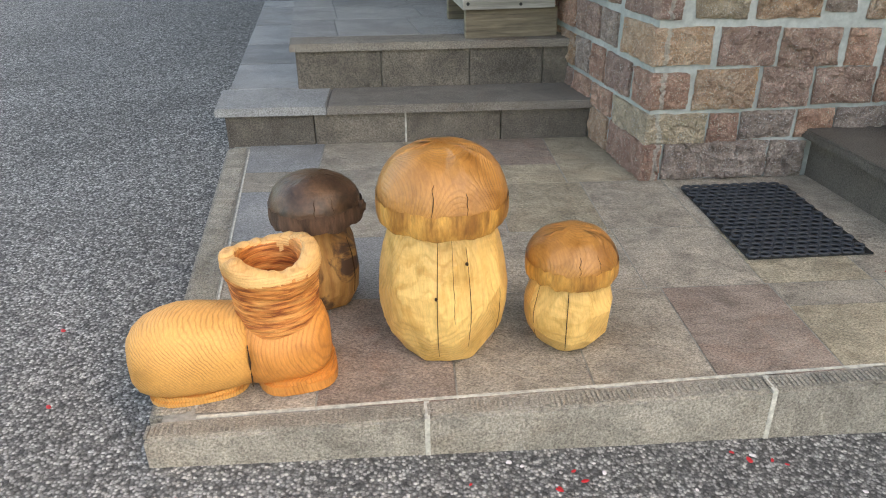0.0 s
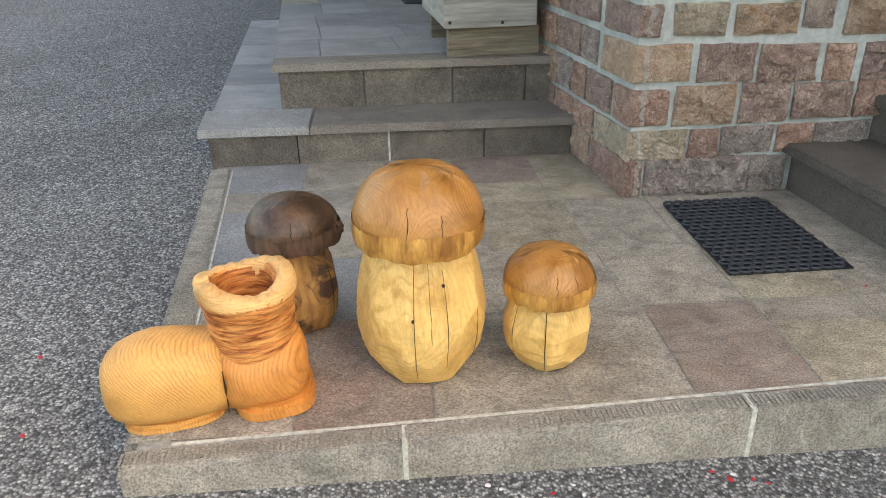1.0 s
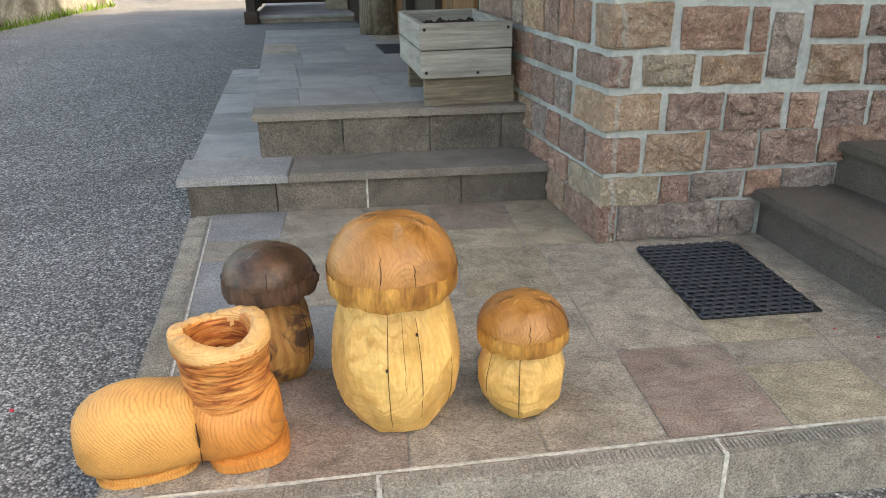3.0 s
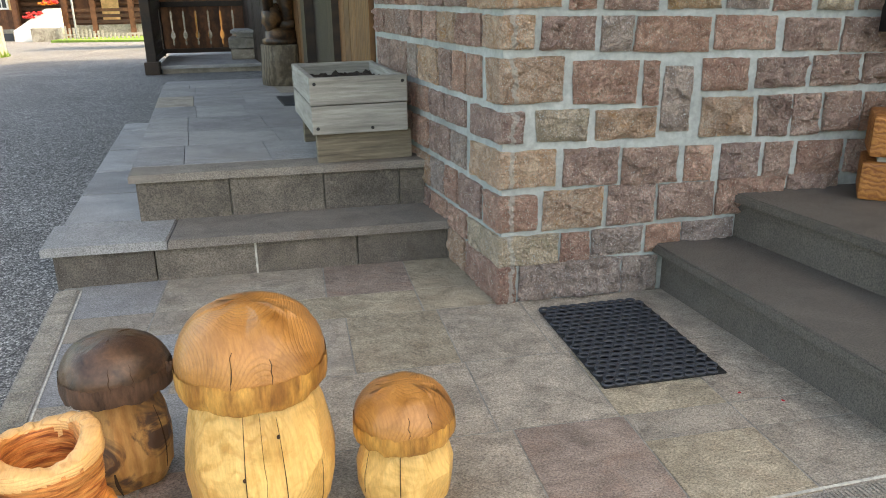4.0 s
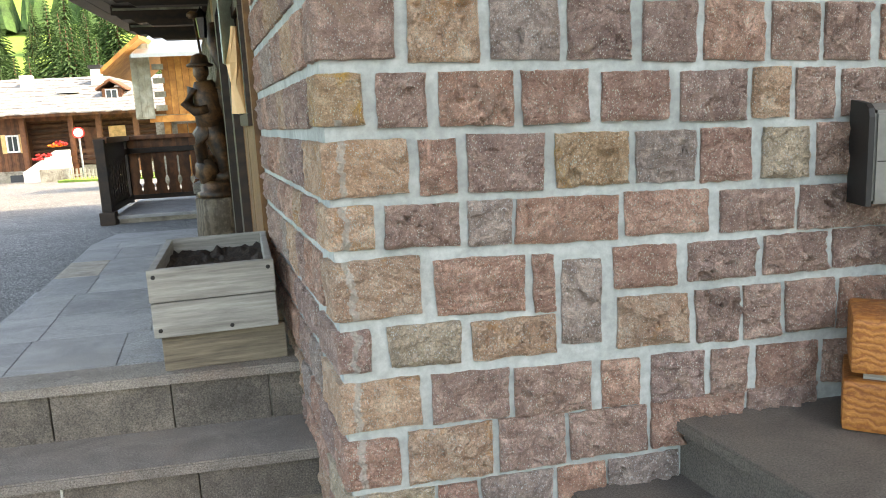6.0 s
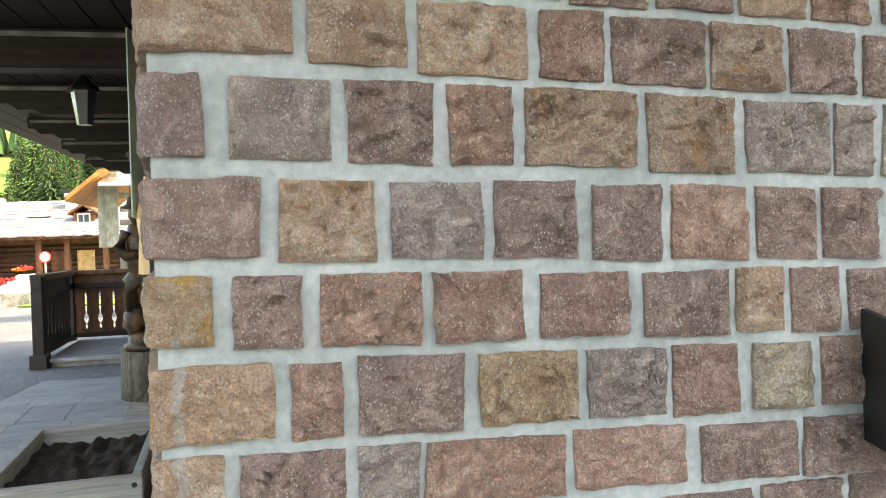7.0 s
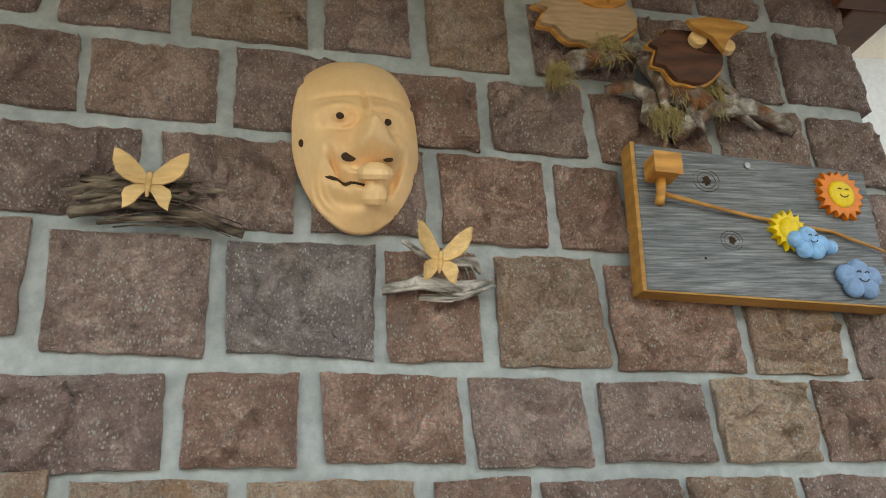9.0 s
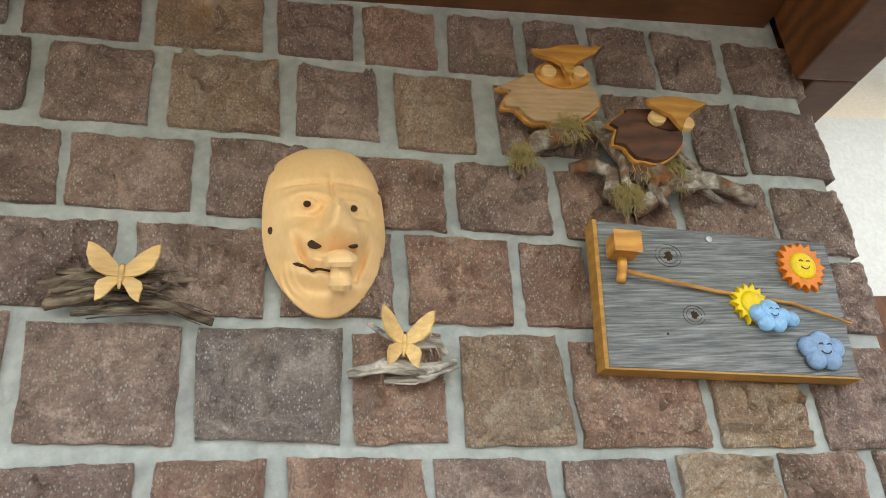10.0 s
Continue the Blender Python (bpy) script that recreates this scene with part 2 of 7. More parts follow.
def growth_wood(name, light, dark, ring=0.006, axis=(0, 0, 0), tilt=(0, 0, 0), line=0.5, distort=1.5, rough=0.55, blotch=None, blotch_at=0.60, tone=0.22, relief=0.5, squash=(1, 1, 1)):
    """Carved solid wood: growth rings round a tilted pith, cut by the carved surface into contour lines, with soft warm patches."""
    m = bpy.data.materials.new(name)
    m.use_nodes = True
    nt = m.node_tree
    b = nt.nodes["Principled BSDF"]
    tc = nt.nodes.new("ShaderNodeTexCoord")
    mv, mp = nt.nodes.new("ShaderNodeMapping"), nt.nodes.new("ShaderNodeMapping")
    mv.inputs["Location"].default_value = [-c for c in axis]
    mp.inputs["Rotation"].default_value = [radians(a) for a in tilt]
    mp.inputs["Scale"].default_value = squash
    nt.links.new(tc.outputs["Object"], mv.inputs["Vector"]), nt.links.new(mv.outputs[0], mp.inputs["Vector"])
    w = nt.nodes.new("ShaderNodeTexWave")
    w.wave_type, w.rings_direction = "RINGS", "Z"
    w.inputs["Scale"].default_value, w.inputs["Distortion"].default_value = 2 * math.pi / (20 * ring), distort
    w.inputs["Detail"].default_value, w.inputs["Detail Scale"].default_value, w.inputs["Detail Roughness"].default_value = 3.0, 0.22, 0.62
    nt.links.new(mp.outputs[0], w.inputs["Vector"])
    late = ramp_node(nt, [(0.0, (1, 1, 1)), (0.30, (0.25, 0.25, 0.25)), (0.55, (0, 0, 0))])
    nt.links.new(w.outputs["Fac"], late.inputs[0])
    # the lines show in some places and are smoothed away in others
    show = ramp_node(nt, [(0.38, (0.25, 0.25, 0.25)), (0.62, (1, 1, 1))])
    nt.links.new(noise_node(nt, tc.outputs["Object"], 11.0, 3.0, 0.6), show.inputs[0])
    lines = arith(nt, "MULTIPLY", arith(nt, "MULTIPLY", late.outputs[0], show.outputs[0]), line)
    col = mixer(nt, "MIX", lines, light, dark)
    t = ramp_node(nt, [(0.32, (1 - tone, 1 - tone * 1.25, 1 - tone * 1.7)), (0.5, (1, 1, 1)), (0.68, (1 + tone * 0.4, 1 + tone * 0.5, 1 + tone * 0.65))])
    nt.links.new(noise_node(nt, tc.outputs["Object"], 9.0, 5.0, 0.6, 0.7), t.inputs[0])
    col = mixer(nt, "MULTIPLY", 1.0, col, t.outputs[0])
    fib = nt.nodes.new("ShaderNodeMapping")
    fib.inputs["Scale"].default_value = (1, 1, 0.08)
    nt.links.new(mp.outputs[0], fib.inputs["Vector"])
    fibre = noise_node(nt, fib.outputs[0], 240.0, 5.0, 0.7)
    f = ramp_node(nt, [(0.32, (0.84, 0.81, 0.77)), (0.68, (1.09, 1.08, 1.06))])
    nt.links.new(fibre, f.inputs[0])
    col = mixer(nt, "MULTIPLY", 1.0, col, f.outputs[0])
    if blotch:
        k = ramp_node(nt, [(blotch_at - 0.04, (0, 0, 0)), (blotch_at + 0.12, (1, 1, 1))])
        nt.links.new(noise_node(nt, tc.outputs["Object"], 14.0, 6.0, 0.65, 1.2), k.inputs[0])
        col = mixer(nt, "MIX", arith(nt, "MULTIPLY", k.outputs[0], 0.5), col, blotch)
    nt.links.new(col, b.inputs["Base Color"])
    b.inputs["Roughness"].default_value = rough
    h = arith(nt, "SUBTRACT", arith(nt, "MULTIPLY", fibre, 0.25), arith(nt, "MULTIPLY", lines, 1.2))
    h = arith(nt, "ADD", h, arith(nt, "MULTIPLY", noise_node(nt, tc.outputs["Object"], 30.0, 4.0, 0.6), 1.2))
    bp = nt.nodes.new("ShaderNodeBump")
    bp.inputs["Strength"].default_value, bp.inputs["Distance"].default_value = relief, 0.004
    nt.links.new(h, bp.inputs["Height"])
    nt.links.new(bp.outputs[0], b.inputs["Normal"])
    return m


def paving(name, lo, hi, stain, scale=8.0, grit=170.0, rivet=1.0, vary=0.1, pale=(0.42, 0.40, 0.37), slant=25, gloss=0.78):
    """Riven paving: broad tone, cloudy wear, flaky layers, pale and dark grit."""
    m = bpy.data.materials.new(name)
    m.use_nodes = True
    nt = m.node_tree
    b = nt.nodes["Principled BSDF"]
    tc, info, mp = nt.nodes.new("ShaderNodeTexCoord"), nt.nodes.new("ShaderNodeObjectInfo"), nt.nodes.new("ShaderNodeMapping")
    mp.inputs["Rotation"].default_value = (0, 0, radians(slant))
    mp.inputs["Scale"].default_value = (1, 1.25, 1)
    nt.links.new(tc.outputs["Object"], mp.inputs["Vector"])
    sh = nt.nodes.new("ShaderNodeVectorMath")
    sh.operation = "SCALE"
    sh.inputs[0].default_value = (7.3, 3.1, 5.7)
    nt.links.new(info.outputs["Random"], sh.inputs["Scale"])
    ad = nt.nodes.new("ShaderNodeVectorMath")
    nt.links.new(mp.outputs[0], ad.inputs[0]), nt.links.new(sh.outputs[0], ad.inputs[1])
    vec = ad.outputs[0]
    mean = tuple((a + c) / 2 for a, c in zip(lo, hi))
    r = ramp_node(nt, [(0.32, lo), (0.5, mean), (0.68, hi)])
    nt.links.new(noise_node(nt, vec, scale, 9.0, 0.68, 0.7), r.inputs[0])
    col = r.outputs[0]
    k = ramp_node(nt, [(0.52, (0, 0, 0)), (0.70, (1, 1, 1))])
    nt.links.new(noise_node(nt, vec, scale * 0.55, 6.0, 0.68, 1.2), k.inputs[0])
    col = mixer(nt, "MIX", arith(nt, "MULTIPLY", k.outputs[0], 0.55), col, stain)
    grain = noise_node(nt, vec, grit, 5.0, 0.74)
    g = ramp_node(nt, [(0.36, (0.48, 0.47, 0.46)), (0.64, (1.55, 1.55, 1.55))])
    nt.links.new(grain, g.inputs[0])
    col = mixer(nt, "MULTIPLY", 1.0, col, g.outputs[0])
    v = ramp_node(nt, [(0.0, (1 - vary, 1 - vary, 1 - vary * 0.9)), (0.5, (1, 0.99, 0.98)), (1.0, (1 + vary, 1 + vary, 1 + vary))])
    nt.links.new(info.outputs["Random"], v.inputs[0])
    col = mixer(nt, "MULTIPLY", 1.0, col, v.outputs[0])
    spot = arith(nt, "MULTIPLY", arith(nt, "SUBTRACT", arith(nt, "MULTIPLY", noise_node(nt, vec, 14.0, 3.0, 0.6), 0.44), cells_node(nt, vec, 120.0)), 9.0, True)
    col = mixer(nt, "MIX", arith(nt, "MULTIPLY", spot, 0.55), col, pale)
    nt.links.new(col, b.inputs["Base Color"])
    b.inputs["Roughness"].default_value = gloss
    layer = noise_node(nt, vec, scale * 2.2, 8.0, 0.62, 1.4)
    h = arith(nt, "ADD", arith(nt, "MULTIPLY", layer, 3.0 * rivet), arith(nt, "MULTIPLY", grain, 0.7))
    bp = nt.nodes.new("ShaderNodeBump")
    bp.inputs["Strength"].default_value, bp.inputs["Distance"].default_value = 0.9, 0.006
    nt.links.new(h, bp.inputs["Height"])
    nt.links.new(bp.outputs[0], b.inputs["Normal"])
    return m


def asphalt(name):
    """Worn asphalt: grey chippings of several millimetres bedded in dark bitumen."""
    m = bpy.data.materials.new(name)
    m.use_nodes = True
    nt = m.node_tree
    b = nt.nodes["Principled BSDF"]
    tc = nt.nodes.new("ShaderNodeTexCoord")
    vec = tc.outputs["Object"]
    chip = cells_node(nt, vec, 125.0, 1.0, "Color")
    sep = nt.nodes.new("ShaderNodeSeparateColor")
    nt.links.new(chip, sep.inputs[0])
    r = ramp_node(nt, [(0.0, (0.05, 0.051, 0.053)), (0.35, (0.125, 0.126, 0.128)), (0.75, (0.26, 0.26, 0.262)), (1.0, (0.40, 0.397, 0.393))])
    nt.links.new(sep.outputs[0], r.inputs[0])
    gap = arith(nt, "MULTIPLY", arith(nt, "SUBTRACT", cells_node(nt, vec, 125.0), 0.42), 4.0, True)
    col = mixer(nt, "MIX", arith(nt, "MULTIPLY", gap, 0.7), r.outputs[0], (0.03, 0.031, 0.033))
    w = ramp_node(nt, [(0.35, (1.02, 1.0, 0.97)), (0.65, (1.42, 1.40, 1.36))])
    nt.links.new(noise_node(nt, vec, 1.1, 7.0, 0.66, 0.5), w.inputs[0])
    col = mixer(nt, "MULTIPLY", 1.0, col, w.outputs[0])
    c = ramp_node(nt, [(0.36, (0.62, 0.62, 0.63)), (0.64, (1.34, 1.34, 1.34))])
    nt.links.new(noise_node(nt, vec, 42.0, 4.0, 0.7), c.inputs[0])
    col = mixer(nt, "MULTIPLY", 1.0, col, c.outputs[0])
    nt.links.new(col, b.inputs["Base Color"])
    b.inputs["Roughness"].default_value = 0.85
    h = arith(nt, "SUBTRACT", arith(nt, "MULTIPLY", sep.outputs[1], 0.5), cells_node(nt, vec, 125.0))
    bp = nt.nodes.new("ShaderNodeBump")
    bp.inputs["Strength"].default_value, bp.inputs["Distance"].default_value = 0.9, 0.006
    nt.links.new(h, bp.inputs["Height"])
    nt.links.new(bp.outputs[0], b.inputs["Normal"])
    return m


STONE = {
    "p": porphyry("stone_purple", (0.325, 0.218, 0.190), (0.455, 0.318, 0.276), (0.580, 0.428, 0.374), (0.50, 0.335, 0.260)),
    "r": porphyry("stone_red", (0.375, 0.218, 0.172), (0.520, 0.325, 0.260), (0.640, 0.440, 0.362), (0.45, 0.30, 0.24)),
    "t": porphyry("stone_tan", (0.445, 0.295, 0.212), (0.600, 0.415, 0.302), (0.695, 0.515, 0.400), (0.62, 0.330, 0.150)),
    "o": porphyry("stone_ochre", (0.430, 0.295, 0.190), (0.585, 0.410, 0.265), (0.690, 0.510, 0.360), (0.74, 0.400, 0.050)),
    "g": porphyry("stone_grey", (0.325, 0.262, 0.235), (0.455, 0.376, 0.338), (0.590, 0.500, 0.452), (0.48, 0.36, 0.31)),
    "n": porphyry("stone_green_grey", (0.395, 0.335, 0.255), (0.525, 0.450, 0.355), (0.630, 0.550, 0.440), (0.42, 0.37, 0.24)),
}
MORTAR = surface("mortar", [(0.35, (0.315, 0.340, 0.330)), (0.65, (0.445, 0.470, 0.458))], scale=4.0, rough=0.95, bump=0.6, bump_scale=40.0, fine=0.14,
                 stain=(0.26, 0.275, 0.262), stain_scale=2.2, stain_at=0.55)
ASPHALT = asphalt("asphalt")
TILES = {
    "g": paving("flag_grey", (0.215, 0.186, 0.155), (0.480, 0.418, 0.347), (0.30, 0.24, 0.188)),
    "r": paving("flag_red", (0.185, 0.142, 0.120), (0.385, 0.300, 0.252), (0.31, 0.185, 0.138)),
    "y": paving("flag_yellow", (0.23, 0.192, 0.140), (0.475, 0.405, 0.302), (0.31, 0.235, 0.165), pale=(0.44, 0.40, 0.34)),
    "b": paving("flag_blue_grey", (0.235, 0.237, 0.242), (0.385, 0.383, 0.383), (0.25, 0.236, 0.222), scale=3.0, rivet=0.5, vary=0.14),
}
KERB = paving("kerb_stone", (0.20, 0.183, 0.158), (0.43, 0.392, 0.340), (0.24, 0.197, 0.155), scale=7.0, pale=(0.42, 0.41, 0.38), slant=0)
STEP_SLAB = paving("step_slab", (0.160, 0.138, 0.120), (0.275, 0.242, 0.212), (0.25, 0.182, 0.145), scale=4.0, rivet=0.5, slant=0)
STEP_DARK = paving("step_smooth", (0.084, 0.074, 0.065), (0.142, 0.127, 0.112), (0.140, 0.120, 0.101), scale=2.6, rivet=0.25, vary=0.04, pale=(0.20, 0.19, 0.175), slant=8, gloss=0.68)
# Darker than the flags: the risers' shade is in this colour, with their dirt.
RISER = paving("riser_stone", (0.090, 0.077, 0.065), (0.205, 0.174, 0.145), (0.075, 0.060, 0.048), scale=6.0, vary=0.18, pale=(0.30, 0.28, 0.25), slant=0)
JOINT_PALE = surface("pale_mortar_joint", [(0.3, (0.46, 0.44, 0.39)), (0.7, (0.58, 0.56, 0.50))], scale=12.0, rough=0.95, bump=0.4)
JOINT = surface("joint_grout", [(0.3, (0.26, 0.25, 0.23)), (0.7, (0.36, 0.35, 0.32))], scale=12.0, rough=0.95, bump=0.4)
# Darker copy of the rubber: the shade between the links is in its colour.
RUBBER_SHADED = plain("rubber_in_shade", (0.010, 0.011, 0.013), rough=0.7, scale=60.0)
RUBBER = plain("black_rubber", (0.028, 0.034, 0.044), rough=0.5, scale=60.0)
def carved_pine(c):
    return growth_wood("carved_pine", (0.82, 0.515, 0.185), (0.54, 0.25, 0.055), ring=0.0060, axis=c, tilt=(9, 6, 0), line=0.42, distort=7.0, rough=0.45, blotch=(0.60, 0.29, 0.07), blotch_at=0.545, tone=0.30)


def oiled_cap(c):
    return growth_wood("oiled_cap", (0.46, 0.205, 0.056), (0.20, 0.076, 0.020), ring=0.0042, axis=c, tilt=(62, 14, 0), line=0.26, distort=6.0, rough=0.36, blotch=(0.29, 0.115, 0.032), blotch_at=0.55, tone=0.40, squash=(1, 1, 0.6))


def cap_rim(c):
    return surface("cap_rim_wood", [(0.36, (0.29, 0.115, 0.026)), (0.5, (0.47, 0.215, 0.048)), (0.64, (0.62, 0.32, 0.082))], scale=26.0, stretch=(1, 1, 0.25), rough=0.5, bump=0.6,
                   bump_scale=110.0, fine=0.22, stain=(0.15, 0.06, 0.018), stain_scale=34.0, stain_at=0.60)


LARCH = growth_wood("carved_larch", (0.72, 0.365, 0.110), (0.30, 0.10, 0.022), ring=0.0068, axis=(-1.66, -1.20, 0.0), tilt=(74, 0, 12), line=0.5, distort=11.0, rough=0.55, blotch=(0.58, 0.27, 0.08), tone=0.16)
LARCH_HEEL = growth_wood("carved_larch_heel", (0.68, 0.275, 0.070), (0.34, 0.10, 0.022), ring=0.0075, axis=(-1.60, -1.10, 0.05), tilt=(6, 10, 0), line=0.6, distort=3.0, rough=0.55, blotch=(0.46, 0.15, 0.04), blotch_at=0.57, tone=0.22)
LARCH_RED = surface("larch_shaft", [(0.38, (0.26, 0.062, 0.014)), (0.48, (0.56, 0.185, 0.045)), (0.62, (0.72, 0.32, 0.10))], scale=95.0, stretch=(0.13, 0.13, 1), rough=0.6, bump=0.9, bump_scale=150.0, fine=0.25, depth=0.004, hewn=0.3,
                    stain=(0.42, 0.125, 0.034), stain_scale=22.0, stain_at=0.60)
LARCH_PALE = growth_wood("larch_rim", (0.78, 0.45, 0.185), (0.52, 0.22, 0.062), ring=0.006, axis=(-1.275, -1.0, -0.6), tilt=(82, 0, 0), line=0.6, distort=2.0, rough=0.55, tone=0.18)
CAP_DARK = surface("dark_cap", [(0.36, (0.030, 0.015, 0.009)), (0.64, (0.12, 0.062, 0.034))], scale=15.0, rough=0.4, bump=0.4, bump_scale=80.0, fine=0.2, hewn=1.0)
BARK = surface("bark", [(0.3, (0.06, 0.032, 0.02)), (0.7, (0.15, 0.08, 0.05))], scale=14.0, stretch=(1, 1, 0.3), rough=0.9, bump=0.9, bump_scale=50.0, depth=0.01, fine=0.4)
CRACK = plain("crack_dark", (0.05, 0.022, 0.008), rough=0.9)
GREY_WOOD = surface("weathered_board", [(0.34, (0.23, 0.217, 0.196)), (0.66, (0.39, 0.376, 0.345))], scale=34.0, stretch=(0.07, 0.07, 1), rough=0.85, bump=0.6, bump_scale=120.0, fine=0.16, vary=0.07, shift=1.0, stain=(0.17, 0.155, 0.135), stain_scale=5.0, stain_at=0.64)
FOOT_WOOD = surface("brown_plank", [(0.34, (0.115, 0.092, 0.066)), (0.66, (0.235, 0.195, 0.142))], scale=40.0, stretch=(0.07, 0.07, 1), rough=0.85, bump=0.6, bump_scale=120.0, fine=0.2, vary=0.07, shift=1.0)
BLUE_GREY = surface("silvered_board", [(0.34, (0.130, 0.138, 0.147)), (0.5, (0.21, 0.218, 0.225)), (0.66, (0.31, 0.317, 0.320))], scale=210.0, stretch=(0.05, 1, 1), rough=0.9, bump=0.9, bump_scale=300.0, fine=0.35, stain=(0.11, 0.12, 0.13), stain_scale=26.0, stain_at=0.60, turn=(0, -5, 0))
RAW_EDGE = timber("sawn_edge", (0.56, 0.30, 0.085), (0.50, 0.255, 0.07), axis="X", rings=12.0, distort=3.0, rough=0.7)
DARK_WOOD = timber("dark_stained_wood", (0.036, 0.018, 0.010), (0.016, 0.008, 0.005), axis="X", rings=8.0, distort=4.0, rough=0.6, vary=0.2)
RAIL_WOOD = timber("brown_rail_wood", (0.20, 0.075, 0.028), (0.105, 0.04, 0.016), axis="Z", rings=8.0, distort=4.0, rough=0.6, vary=0.2)
WALL_WOOD = timber("honey_boards", (0.22, 0.105, 0.038), (0.13, 0.06, 0.022), axis="Z", rings=9.0, distort=4.0, rough=0.6, vary=0.2)
BEAM_WOOD = timber("soffit_wood", (0.20, 0.075, 0.028), (0.11, 0.04, 0.016), axis="X", rings=7.0, distort=4.0, rough=0.5, vary=0.15)
BLOCK_WOOD = timber("sawn_block", (0.40, 0.165, 0.042), (0.25, 0.085, 0.020), axis="X", rings=16.0, distort=9.0, rough=0.6, bump=0.35, soft=0.3)
STUMP = timber("stump_bark", (0.21, 0.185, 0.155), (0.11, 0.095, 0.08), axis="Z", rings=10.0, distort=6.0, rough=0.9, bump=0.8)
LIME = surface("lime_carving", [(0.36, (0.87, 0.53, 0.25)), (0.64, (0.93, 0.61, 0.32))], scale=10.0, stretch=(1, 1, 0.4), rough=0.5, bump=0.06, bump_scale=150.0, fine=0.03)
PALE = timber("pale_ply", (0.86, 0.60, 0.30), (0.82, 0.55, 0.26), axis="X", rings=12.0, distort=4.0, rough=0.6, bump=0.03, vary=0.05)
DRIFT = surface("driftwood", [(0.38, (0.10, 0.075, 0.055)), (0.56, (0.58, 0.52, 0.46))], scale=44.0, stretch=(0.25, 1, 1), rough=0.9, bump=0.8, bump_scale=70.0, fine=0.4, depth=0.006)
DRIFT_DARK = surface("brown_driftwood", [(0.40, (0.045, 0.028, 0.018)), (0.60, (0.27, 0.20, 0.145))], scale=60.0, stretch=(0.2, 1, 1), rough=0.9, bump=0.8, bump_scale=90.0, fine=0.4, depth=0.006)
ROOT = surface("root_wood", [(0.38, (0.20, 0.075, 0.028)), (0.48, (0.20, 0.145, 0.11)), (0.62, (0.50, 0.45, 0.40))], scale=20.0, rough=0.85, bump=0.8, bump_scale=60.0, fine=0.35, depth=0.006)
MOSS = plain("dry_lichen", (0.36, 0.275, 0.115), rough=0.95)
OWL_DARK = timber("dark_bark_board", (0.13, 0.05, 0.028), (0.07, 0.028, 0.018), axis="X", rings=10.0, distort=4.0, rough=0.55)
OWL_PALE = timber("greyed_board", (0.47, 0.32, 0.20), (0.43, 0.285, 0.17), axis="X", rings=26.0, distort=4.0, rough=0.7)
OWL_ORANGE = timber("orange_pine", (0.66, 0.33, 0.085), (0.50, 0.22, 0.05), axis="X", rings=14.0, distort=3.0, rough=0.55)
STATUE = surface("dark_carving", [(0.36, (0.014, 0.010, 0.007)), (0.5, (0.055, 0.028, 0.013)), (0.64, (0.15, 0.075, 0.03))], scale=9.0, rough=0.5, bump=0.3, bump_scale=40.0)
SOIL = surface("potting_soil", [(0.3, (0.018, 0.012, 0.009)), (0.7, (0.055, 0.038, 0.027))], scale=25.0, rough=1.0, bump=1.0, bump_scale=120.0, fine=0.5, depth=0.01)
PLASTER = surface("white_plaster", [(0.3, (0.74, 0.74, 0.71)), (0.7, (0.82, 0.82, 0.79))], scale=2.0, rough=0.9, bump=0.25, bump_scale=90.0, fine=0.06)
BOX_GREY = plain("grey_painted_metal", (0.17, 0.165, 0.15), rough=0.45, scale=12.0)
BANNER = plain("pale_green_cloth", (0.52, 0.66, 0.60), rough=0.8, scale=20.0)
BLACK = plain("black_paint", (0.012, 0.011, 0.011), rough=0.6)
BLUE_PAINT = surface("blue_panel_paint", [(0.3, (0.04, 0.11, 0.23)), (0.7, (0.06, 0.15, 0.29))], scale=3.0, rough=0.5, bump=0.05)
RED_PETAL = plain("red_petal", (0.55, 0.015, 0.025), rough=0.6)
WHITE_PETAL = plain("white_petal", (0.75, 0.70, 0.72), rough=0.6)
GRASS = surface("meadow_grass", [(0.3, (0.10, 0.19, 0.025)), (0.7, (0.19, 0.30, 0.05))], scale=0.5, rough=0.95, bump=0.6, bump_scale=12.0, fine=0.3)
LEAF = surface("conifer_needles", [(0.3, (0.018, 0.05, 0.016)), (0.7, (0.05, 0.11, 0.03))], scale=0.6, rough=0.9, bump=0.4, bump_scale=4.0, vary=0.25, fine=0.3)
SHINGLE = surface("weathered_shingle", [(0.3, (0.14, 0.14, 0.142)), (0.7, (0.27, 0.27, 0.272))], scale=2.0, rough=0.9, bump=0.4, bump_scale=14.0, vary=0.18, fine=0.2)
LOG = timber("old_log_wall", (0.13, 0.06, 0.03), (0.06, 0.028, 0.016), axis="X", rings=3.0, distort=4.0, rough=0.8, vary=0.25)
OLD_BOARD = timber("brown_house_board", (0.20, 0.085, 0.04), (0.11, 0.045, 0.022), axis="Z", rings=3.0, distort=4.0, rough=0.7, vary=0.15)
GOLD_WOOD = timber("golden_larch_boards", (0.55, 0.28, 0.075), (0.38, 0.17, 0.045), axis="Z", rings=3.0, distort=4.0, rough=0.65, vary=0.15)
GREY_BOARD = timber("grey_shutter_board", (0.33, 0.36, 0.33), (0.22, 0.24, 0.22), axis="Z", rings=4.0, distort=4.0, rough=0.8, vary=0.1)
WHITE = plain("white_paint", (0.80, 0.80, 0.78), rough=0.5, scale=8.0)
RED = plain("red_paint", (0.55, 0.02, 0.02), rough=0.45)
SIGN_BLACK = plain("sign_black", (0.02, 0.02, 0.02), rough=0.5)
